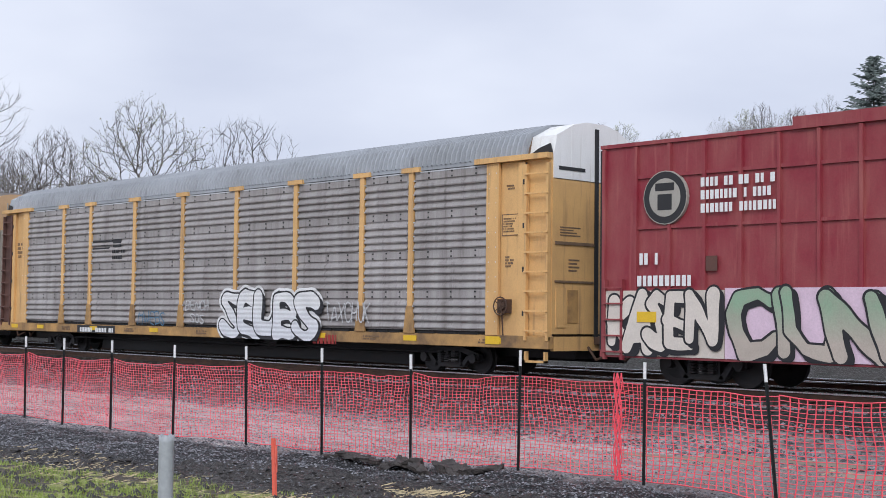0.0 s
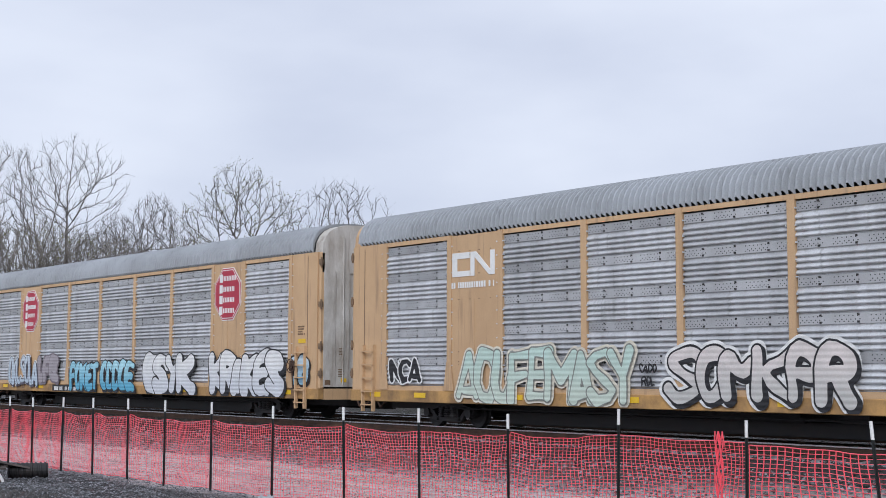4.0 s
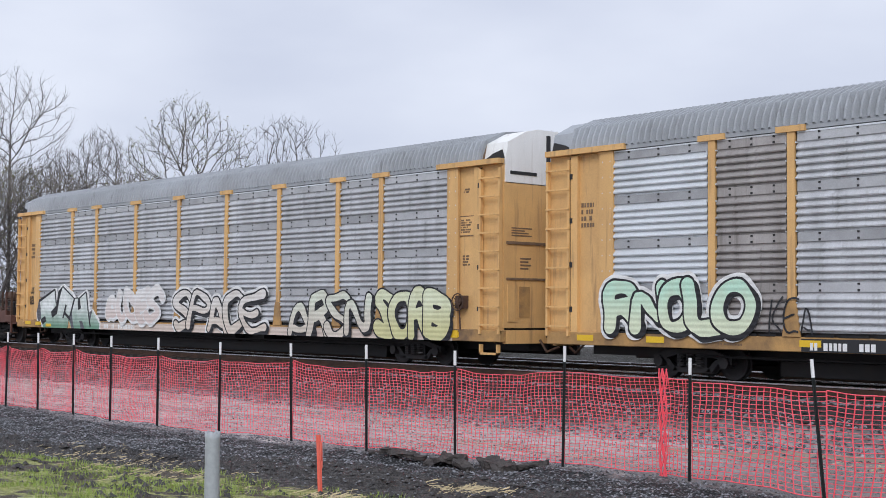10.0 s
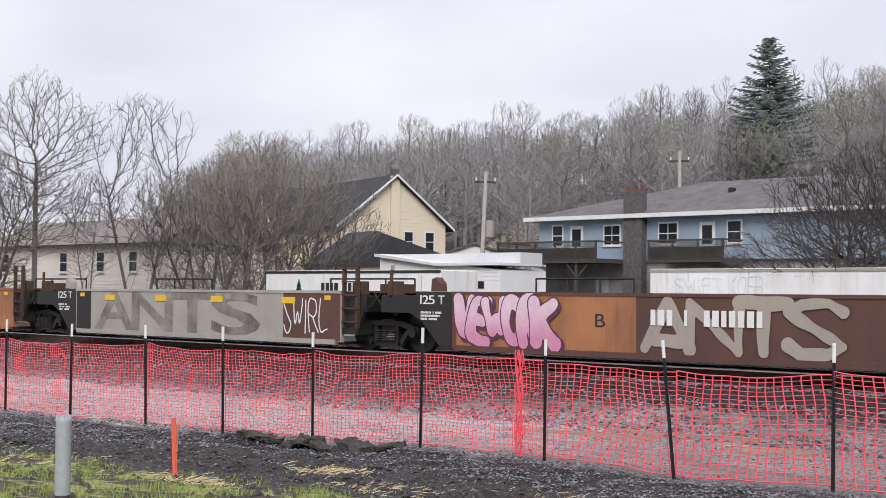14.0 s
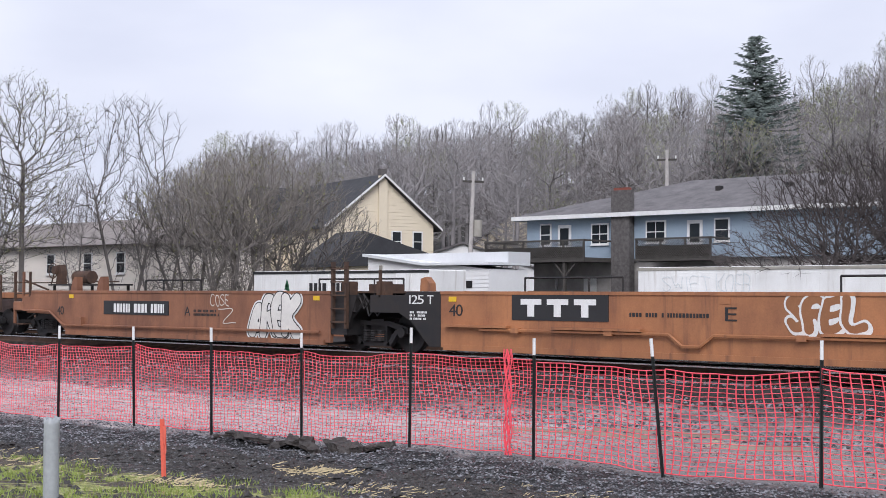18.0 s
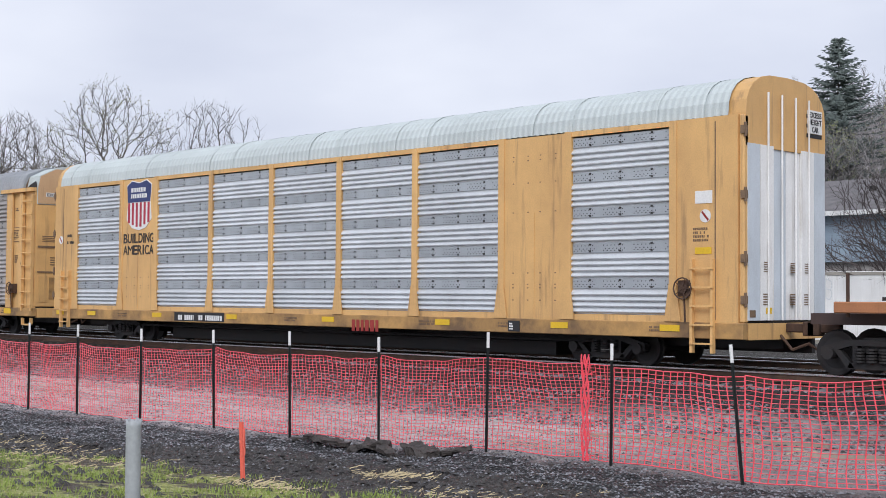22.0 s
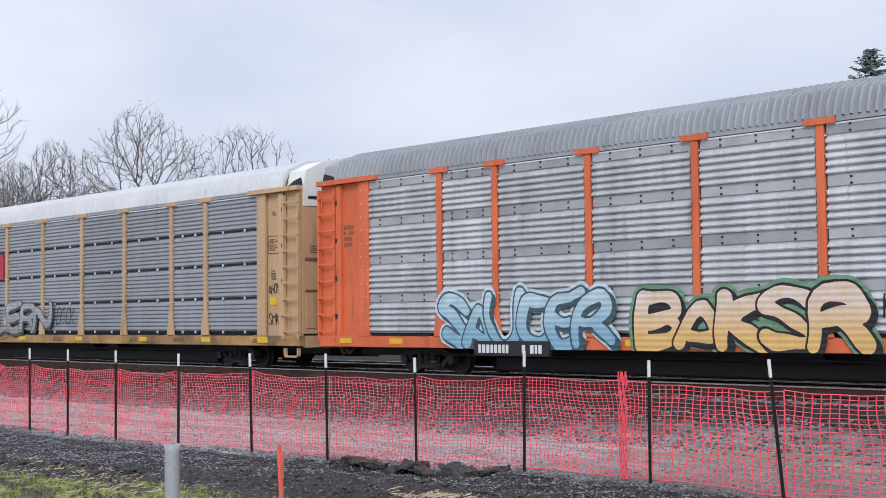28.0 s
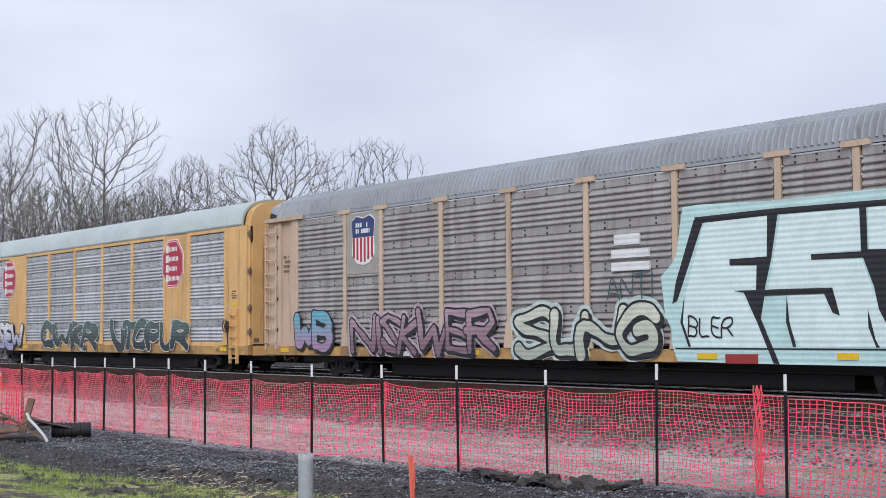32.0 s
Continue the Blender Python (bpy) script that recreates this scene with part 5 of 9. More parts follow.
def well_unit(nose, length, material, seed, lead=False, tail=False, rail=False, label="brown articulated well car unit, empty"):
    """One well of an articulated container car; x = 0 over the truck at its leading end."""
    car = rolling("well_car_unit", label, "railroad car", nose)
    a, b = (-1.83 if lead else -1.05), (-length + (1.95 if tail else 2.55))
    b_top = b - 1.85 if tail else b
    top, bot = 1.43, 0.20
    for y0, y1, s in ((-1.56, -1.46, -1), (1.46, 1.56, 1)):
        bm = bmesh.new()
        out = [(b, bot), (a, bot), (a, top), (b, top)]
        if lead:
            out = [(b, bot), (a - 1.55, bot), (a - 1.38, bot + 0.05), (a - 1.05, 0.70), (a, 0.74), (a, top), (b, top)]
        if tail:
            out = [(b + 0.15, bot), (a, bot), (a, top), (b - 1.85, top), (b - 2.05, 1.06), (b - 2.15, 0.76), (b - 0.66, 0.73), (b, bot + 0.08)]
        prism(bm, out, y0, y1)
        part("well_side", bm, material, car)
    part("top_chord", box(b_top, a, -1.585, -1.44, top - 0.05, top + 0.02, b_top, a, 1.44, 1.585, top - 0.05, top + 0.02), material, car)
    part("bottom_chord", box(b + 0.1, a - (1.6 if lead else 0.2), -1.60, -1.46, bot - 0.06, bot + 0.06), material, car)
    part("well_floor", box(b, a, -1.46, 1.46, bot - 0.05, bot + 0.02), BLACK_STEEL, car)
    if rail:
        bm = bmesh.new()
        z = 0.62
        pts = [(a - 0.3, z), (a - 4.6, z), (a - 4.9, z - 0.22), (a - 5.3, z - 0.22), (a - 5.6, z), (b + 1.2, z)]
        if tail:
            pts = [(a - 0.3, 0.45), (b + 0.05, 0.42), (b - 0.72, 0.82), (b - 2.2, 0.84)]
            bx(bm, b + 0.75, b + 1.05, -1.68, -1.56, 0.40, 0.66)
        for (p, q), (r, t) in zip(pts, pts[1:]):
            rod(bm, (p, -1.64, q), (r, -1.64, t), 0.035, 5)
        for k in (0.8, 2.8, 7.0, 9.4) if not tail else ():
            bx(bm, a - k - 0.1, a - k + 0.1, -1.68, -1.56, z - 0.06, z + 0.05)
        for x0, x1 in ((a - 2.4, a - 0.6), (a - 8.4, a - 6.2), (a - 11.4, a - 9.6)) if not tail else ():
            bx(bm, x0, x1, -1.70, -1.56, z + 0.04, z + 0.09)
        part("brake_rod", bm, material, car)
    # end structures over the trucks
    if not lead:
        bm = box(a, -0.25, -1.50, 1.50, 0.95, 1.36, a, a + 0.55, -1.54, 1.54, 0.40, top)
        prism(bm, [(a + 0.5, 0.40), (a + 0.5, 1.30), (-0.2, 1.30)], -1.52, -1.42)
        part("end_platform", bm, BLACK_STEEL, car)
        ladder(car, a + 0.12, a + 0.58, -1.64, 0.55, 2.15, 5, RUST)
    if not tail:
        bm = box(-length + 0.25, b, -1.50, 1.50, 0.95, 1.36)
        prism(bm, [(b, bot), (b, top), (b - 1.05, top), (b - 1.30, 1.20), (b - 1.30, 0.95), (b - 0.9, 0.75), (b - 0.35, bot)], -1.57, -1.45)
        part("end_platform", bm, BLACK_STEEL, car, "black end section with white stencils")
        lettering("stencil", "125 T", b - 1.0, b - 0.22, 1.16, 1.36, -1.575, LETTER_WHITE, car)
        bars("stencil", b - 0.95, b - 0.25, 0.80, 1.02, -1.575, LETTER_WHITE, car, 3, seed)
    if not tail:
        container_guide(car, b - 0.55, -1.50, top + 0.02, material)
    for x0, x1 in ((a - 3.4, a - 0.2), (b + 0.2, b + 3.0)):
        bm = bmesh.new()
        rod(bm, (x0, 1.2, top + 0.35), (x1, 1.2, top + 0.35), 0.025, 5)
        for k in range(4):
            rod(bm, (x0 + (x1 - x0) * k / 3, 1.2, top), (x0 + (x1 - x0) * k / 3, 1.2, top + 0.35), 0.025, 5)
        part("grab_rail", bm, BLACK_STEEL, car)
    for k, x in enumerate((a - 0.5, a - 4.4, b + 0.35)):
        part("reflector", box(x - 0.11, x + 0.11, -1.572, -1.56, 1.22, 1.33), YELLOW_SIGN if k != 1 else material, car)
    if not lead:
        truck(car, 0.0, 0.48, 1.83)
        joint_gear(car, 0.0, seed)
    return car


def end_gear(car, x, s, mid, tank, stand, step, fin):
    """The brake platform at an outer end of the well car; x: foot of the sloped side, s: which way is outwards, the rest: distances from x."""
    m = DEEP_BROWN if s > 0 else WELL_BROWN

    def span(p, q):
        return min(x + s * p, x + s * q), max(x + s * p, x + s * q)

    part("end_platform", box(*span(0.2, step + 0.5), -1.15, 1.15, 0.90, 1.10), BLACK_STEEL, car)
    part("end_block", box(*span(step - 0.75, step), -1.50, -1.25, 0.80, 1.28, bevel=0.02), m, car)
    part("walkway", box(*span(fin - 0.2, stand + 0.1), -1.05, -0.25, 1.60, 1.65), BLACK_STEEL, car, "dark grating walkway")
    bm = bmesh.new()
    for k in (fin, 0.0, tank + 0.4, stand - 0.2):
        bx(bm, *span(k - 0.03, k + 0.03), -1.05, -0.98, 1.05, 1.60)
        bx(bm, *span(k - 0.03, k + 0.03), -0.32, -0.25, 1.05, 1.60)
    part("walkway_leg", bm, BLACK_STEEL, car, kind="stuff")
    bm = bmesh.new()
    rod(bm, (x + s * tank, -0.55, 1.86), (x + s * (tank + 0.85), -0.55, 1.86), 0.20, 14)
    for k in (0.12, 0.72):
        rod(bm, (x + s * (tank + k), -0.55, 1.86), (x + s * (tank + k + 0.04), -0.55, 1.86), 0.212, 14)
    part("air_tank", bm, RUST, car, "rusty brake air reservoir", smooth=False)
    for k in (tank - 0.12, fin):
        bm = bmesh.new()
        prism(bm, [(x + s * (k - 0.14), 1.43), (x + s * (k + 0.20), 1.43), (x + s * (k + 0.12), 1.72), (x + s * (k + 0.0), 1.86), (x + s * (k - 0.12), 1.86)], -1.25, -1.05)
        part("container_guide", bm, m, car)
    bm = bmesh.new()
    prism(bm, [(x + s * (stand - 0.16), 1.62), (x + s * (stand + 0.16), 1.62), (x + s * (stand + 0.10), 2.05), (x + s * (stand + 0.20), 2.22), (x + s * (stand - 0.05), 2.26), (x + s * (stand - 0.14), 2.05)], -0.75, -0.55)
    rod(bm, (x + s * (stand + 0.15), -0.84, 2.08), (x + s * (stand + 0.15), -0.74, 2.08), 0.13, 10)
    rod(bm, (x + s * (stand + 0.2), -0.8, 1.95), (x + s * (stand + 0.35), -0.8, 1.60), 0.02, 5)
    part("brake_stand", bm, RUST, car)
    bm = bmesh.new()
    for k in range(12):
        p, q = 2 * math.pi * k / 12, 2 * math.pi * (k + 1) / 12
        rod(bm, (x + s * (stand + 0.15) + 0.24 * math.cos(p), -0.86, 2.06 + 0.24 * math.sin(p)), (x + s * (stand + 0.15) + 0.24 * math.cos(q), -0.86, 2.06 + 0.24 * math.sin(q)), 0.016, 5)
    part("brake_wheel", bm, RUST, car)
    part("corner_step", box(*span(step, step + 0.55), -1.52, -1.15, 0.82, 1.10, bevel=0.02), m, car)
    for k, z in ((step + 0.02, 0.86), (step + 0.52, 1.1), (step + 0.52, 0.4), (step - 0.35, 1.25)):
        bm = bmesh.new()
        bx(bm, *span(k - 0.03, k + 0.03), -1.50, -1.43, z, 2.03 if z > 0.5 else 0.85)
        part("corner_rail", bm, m if z < 1 else RUST, car)
    bm = bmesh.new()
    rod(bm, (x + s * (step + 0.1), -1.46, 1.80), (x + s * (step - 0.95), -1.2, 1.47), 0.03, 5)
    rod(bm, (x + s * (step + 0.5), -1.46, 1.35), (x + s * (step - 0.5), -1.46, 1.35), 0.025, 5)
    rod(bm, (x + s * (step + 0.5), -1.46, 1.7), (x + s * (step - 0.35), -1.46, 1.7), 0.02, 5)
    rod(bm, (x + s * (step + 0.5), 1.2, 1.75), (x + s * (step - 1.2), 1.2, 1.75), 0.025, 5)
    bx(bm, *span(step, step + 0.55), -1.5, -1.2, 0.38, 0.42)
    part("handrail", bm, RUST, car, kind="stuff")
    bm = bmesh.new()
    rod(bm, (x + s * (step - 0.6), -1.1, 1.18), (x + s * (step + 0.3), -0.9, 0.72), 0.03, 5)
    rod(bm, (x + s * (step + 0.3), -0.9, 0.72), (x + s * (step + 0.9), -0.8, 0.55), 0.03, 5)
    bx(bm, *span(step - 0.55, step - 0.15), -1.2, -0.9, 1.12, 1.42)
    part("brake_valve", bm, BLACK_STEEL, car)
    truck(car, x + s * mid, 0.42, 1.70)
    coupler(car, x + s * (step + 0.45), s)


def joint_gear(car, x, seed):
    """Guides, hoses and rails over the shared truck between two wells."""
    r = random.Random(seed)
    bm = bmesh.new()
    for k in range(5):
        p = Vector((x + r.uniform(-0.9, 0.9), -1.35, 1.38))
        q = p + Vector((r.uniform(0.2, 0.6), -0.05, r.uniform(-0.55, -0.25)))
        rod(bm, p, q, 0.022, 5)
        rod(bm, q, q + Vector((0.35, 0, 0.35)), 0.022, 5)
    part("air_hose", bm, BLACK_STEEL, car, kind="stuff")
    for k in (-0.62, 0.55):
        bm = bmesh.new()
        bx(bm, x + k - 0.03, x + k + 0.03, -1.5, -1.44, 1.3, 1.95)
        bx(bm, x + k - 0.14, x + k + 0.14, -1.46, -1.2, 1.36, 1.68)
        part("corner_rail", bm, RUST, car)
    part("cross_walk", box(x - 0.75, x + 0.7, -1.2, 1.2, 1.40, 1.45, x - 0.4, x + 0.3, -0.9, -0.4, 1.45, 1.62), RUST, car)


def well_cars():
    # leading unit, with the brake platform in front
    car = well_unit(-163.4, 16.9, DEEP_BROWN, 1, lead=True, label="dark brown well car unit with large beige letters")
    end_gear(car, -3.24, 1, 1.06, 0.40, 2.1, 2.17, -0.6)
    piece(car, "ANTS", -9.3, -4.9, 0.25, 1.40, (0.36, 0.32, 0.27), None, seed=61, jitter=0.02, y=-1.575, floor=0.2, fat=0.10, swing=False)
    bars("reporting_mark", -9.2, -8.2, 0.82, 1.14, -1.60, LETTER_WHITE, car, seed=62, fill=1.2)
    bars("car_number", -8.0, -6.4, 0.82, 1.14, -1.60, LETTER_WHITE, car, seed=63, fill=1.2)
    part("repainted_side", box(-14.2, -9.4, -1.566, -1.55, 0.22, 1.38), BROWN, car)
    piece(car, "VEWORK", -14.3, -11.3, 0.26, 1.40, (0.62, 0.26, 0.40), (0.10, 0.03, 0.06), (0.74, 0.60, 0.66), seed=64, y=-1.585, jitter=0.12, line=0.03, floor=0.22)
    lettering("stencil", "B", -10.4, -10.15, 0.75, 1.02, -1.573, LETTER_BLACK, car)

    car = well_unit(-180.3, 15.25, GREY_PAINT, 2, label="well car unit repainted grey with faded black letters")
    lettering("old_letter", "ANTS", -11.6, -4.2, 0.30, 1.34, -1.566, weathered("faded_black_paint", (0.10, 0.095, 0.085), 0.7, dark=(0.30, 0.28, 0.25), amount=0.9, scale=1.6), car, 0.02)
    part("old_letter", box(-12.65, -11.9, -1.568, -1.55, 0.25, 1.38), BLACK_STEEL, car)
    tag(car, "Swirl", -3.2, -1.5, 0.4, 1.3, CHALK, 65, -1.575)
    part("paint_patch", box(-3.2, -1.1, -1.566, -1.55, 0.22, 1.38), DEEP_BROWN, car)
    for x in (-10.9, -8.4, -5.9, -3.0):
        part("reflector", box(x - 0.25, x + 0.25, -1.58, -1.56, 1.12, 1.28), YELLOW_SIGN, car)

    car = well_unit(-195.55, 14.5, BROWN, 3, label="orange-brown well car unit with white paint splash")
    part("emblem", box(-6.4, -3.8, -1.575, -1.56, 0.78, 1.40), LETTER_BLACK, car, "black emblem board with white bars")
    bm = bmesh.new()
    for k in range(3):
        bx(bm, -6.1 + k * 0.72, -5.55 + k * 0.72, -1.585, -1.57, 1.16, 1.28)
        bx(bm, -5.92 + k * 0.72, -5.74 + k * 0.72, -1.585, -1.57, 0.88, 1.16)
    part("emblem_bar", bm, LETTER_WHITE, car, kind="stuff")
    bm = bmesh.new()
    rng = random.Random(5)
    for k in range(9):
        cx, cz = -12.3 + 0.42 * k, rng.uniform(0.6, 1.05)
        w, h = rng.uniform(0.28, 0.42), rng.uniform(0.28, 0.40)
        prism(bm, [(cx - w, cz - h * 0.6), (cx - w * 0.2, cz - h), (cx + w * 0.5, cz - h * 0.7), (cx + w * 1.1, cz + h * 0.1), (cx + w * 0.3, cz + h * 0.9), (cx - w * 0.4, cz + h * 0.5)], -1.574 - 0.0012 * (k % 3), -1.56)
    part("graffiti", bm, paint((0.50, 0.55, 0.47), rib=0), car, "pale green wild-style graffiti", kind="stuff")
    piece(car, "WNKZE", -12.4, -9.3, 0.38, 1.10, (0.62, 0.67, 0.60), None, (0.55, 0.62, 0.58), None, seed=77, jitter=0.22, y=-1.579, floor=0.22)
    bars("stencil", -8.9, -7.2, 0.95, 1.12, -1.568, LETTER_BLACK, car, 2, 31)

    car = well_unit(-210.05, 15.2, BROWN, 5, rail=True, label="orange-brown well car unit with emblem board")
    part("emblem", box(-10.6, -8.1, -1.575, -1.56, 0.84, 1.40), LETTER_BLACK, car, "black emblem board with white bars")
    bm = bmesh.new()
    for k in range(3):
        bx(bm, -10.35 + k * 0.70, -9.8 + k * 0.70, -1.585, -1.57, 1.17, 1.29)
        bx(bm, -10.17 + k * 0.70, -9.99 + k * 0.70, -1.585, -1.57, 0.92, 1.17)
    part("emblem_bar", bm, LETTER_WHITE, car, kind="stuff")
    lettering("stencil", "E", -5.45, -5.2, 0.9, 1.16, -1.568, LETTER_BLACK, car)
    lettering("stencil", "40", -12.4, -12.0, 0.9, 1.16, -1.568, LETTER_BLACK, car)
    piece(car, "SRBL", -4.2, -2.6, 0.72, 1.4, (0.28, 0.12, 0.05), CHALK, seed=66, y=-1.57, floor=0.22)
    bars("stencil", -7.6, -5.8, 0.95, 1.08, -1.568, LETTER_BLACK, car, 1, 32)

    car = well_unit(-225.25, 14.6, WELL_BROWN, 7, rail=True, tail=True, label="orange-brown well car unit with silver graffiti")
    end_gear(car, -12.66, -1, 1.60, 0.10, 1.65, 2.45, -1.4)
    part("number_board", box(-10.6, -7.5, -1.575, -1.56, 0.77, 1.16), LETTER_BLACK, car)
    bars("reporting_mark", -10.4, -9.3, 0.83, 1.10, -1.585, LETTER_WHITE, car, seed=67, fill=1.15)
    bars("car_number", -9.1, -7.7, 0.83, 1.10, -1.585, LETTER_WHITE, car, seed=68, fill=1.15)
    lettering("stencil", "40", -13.05, -12.7, 0.72, 0.98, -1.568, LETTER_BLACK, car)
    lettering("stencil", "A", -6.8, -6.55, 0.78, 1.02, -1.568, LETTER_BLACK, car)
    piece(car, "AREK", -4.05, -2.1, 0.26, 1.38, (0.66, 0.64, 0.60), INK, (0.70, 0.68, 0.64), CHALK, seed=69, jitter=0.05, fat=0.12, line=0.028, shade=False, y=-1.58, floor=0.22)
    tag(car, "COSE", -5.7, -4.9, 1.05, 1.35, (0.62, 0.58, 0.52), 70, -1.572, 0.012)
    tag(car, "Z", -5.4, -4.5, 0.6, 1.0, (0.62, 0.58, 0.52), 71, -1.572, 0.012)
    bars("stencil", -6.4, -5.2, 0.78, 0.98, -1.568, LETTER_BLACK, car, 2, 33)

    # single old well car with an overhanging flange and ribbed sides
    car = rolling("old_well_car", "dark rusty brown well car with ribbed sides and orange flange", "railroad car", -241.8)
    top = box(-17.1, -1.45, -1.60, -1.10, 1.17, 1.38, -17.1, -1.45, 1.10, 1.60, 1.17, 1.38, bevel=0.02)
    part("top_flange", top, BROWN, car)
    part("well_side", box(-15.4, -3.35, -1.42, -1.34, 0.22, 1.17, -15.4, -3.35, 1.34, 1.42, 0.22, 1.17), DARK_BROWN, car)
    for x in (-15.3, -13.78, -12.33, -10.76, -9.6, -7.76, -6.29, -4.79, -3.42):
        part("side_rib", box(x - 0.06, x + 0.06, -1.55, -1.42, 0.22, 1.17), DARK_BROWN, car)
    part("bottom_flange", box(-15.4, -3.35, -1.58, -1.36, 0.16, 0.24), DARK_BROWN, car)
    part("well_floor", box(-15.0, -3.6, -1.34, 1.34, 0.08, 0.14), BLACK_STEEL, car)
    for x in (-16.6, -1.55):
        part("end_platform", box(x - 1.3, x + 1.3, -1.0, 1.0, 0.95, 1.16), DARK_BROWN, car)
        truck(car, x, 0.42, 1.75)
    part("end_handrail", box(-2.9, -2.85, -1.25, -1.2, 1.3, 1.95, -0.4, -0.35, -1.25, -1.2, 0.8, 1.95, -2.9, -0.4, -1.25, -1.22, 1.70, 1.74, -2.9, -0.4, 1.2, 1.25, 1.70, 1.74), RUST, car)
    part("hatch_cover", box(-13.3, -12.2, -1.0, -0.2, 1.48, 1.56, -13.0, -12.5, -0.9, -0.3, 1.38, 1.48, bevel=0.02), GREY_PAINT, car, "pale round-edged hatch cover")
    part("catwalk", box(-16.4, -13.6, -1.1, -0.4, 1.40, 1.47, -4.6, -1.7, -1.1, -0.4, 1.44, 1.50, -3.2, -2.6, -1.0, -0.5, 1.50, 1.78), BLACK_STEEL, car, kind="stuff")
    part("corner_rail", box(-16.9, -16.85, -1.5, -1.45, 1.1, 1.9, -0.3, -0.25, -1.5, -1.45, 0.7, 1.95, -1.15, -1.1, -1.5, -1.45, 1.2, 1.9), RUST, car, kind="stuff")
    bm = bmesh.new()
    for i in range(14):
        a, b = 2 * math.pi * i / 14, 2 * math.pi * (i + 1) / 14
        rod(bm, (-15.2 + 0.30 * math.cos(a), -0.9, 1.72 + 0.30 * math.sin(a)), (-15.2 + 0.30 * math.cos(b), -0.9, 1.72 + 0.30 * math.sin(b)), 0.025, 5)
    for i in range(3):
        a = math.pi * i / 3
        rod(bm, (-15.2 + 0.3 * math.cos(a), -0.9, 1.72 + 0.3 * math.sin(a)), (-15.2 - 0.3 * math.cos(a), -0.9, 1.72 - 0.3 * math.sin(a)), 0.02, 5)
    rod(bm, (-15.2, -0.9, 1.2), (-15.2, -0.85, 1.72), 0.04, 6)
    part("brake_wheel", bm, BLACK_STEEL, car)
    part("brake_cylinder", box(-15.0, -13.2, -0.9, -0.3, 1.3, 1.5), RUST, car)
    tag(car, "CUZ", -13.3, -12.75, 0.72, 1.0, CHALK, 71, -1.43)
    tag(car, "ER", -13.2, -12.8, 0.45, 0.7, CHALK, 76, -1.43)
    tag(car, "AUT", -9.3, -8.4, 0.72, 1.02, (0.45, 0.34, 0.20), 72, -1.43)
    tag(car, "TOD", -9.0, -8.1, 0.36, 0.66, (0.45, 0.34, 0.20), 75, -1.43)
    bars("emblem_bar", -7.2, -6.0, 0.4, 0.85, -1.43, WELL_BROWN, car, seed=74, fill=1.2)
    coupler(car, 0.0, 1)
    coupler(car, -17.8, -1)


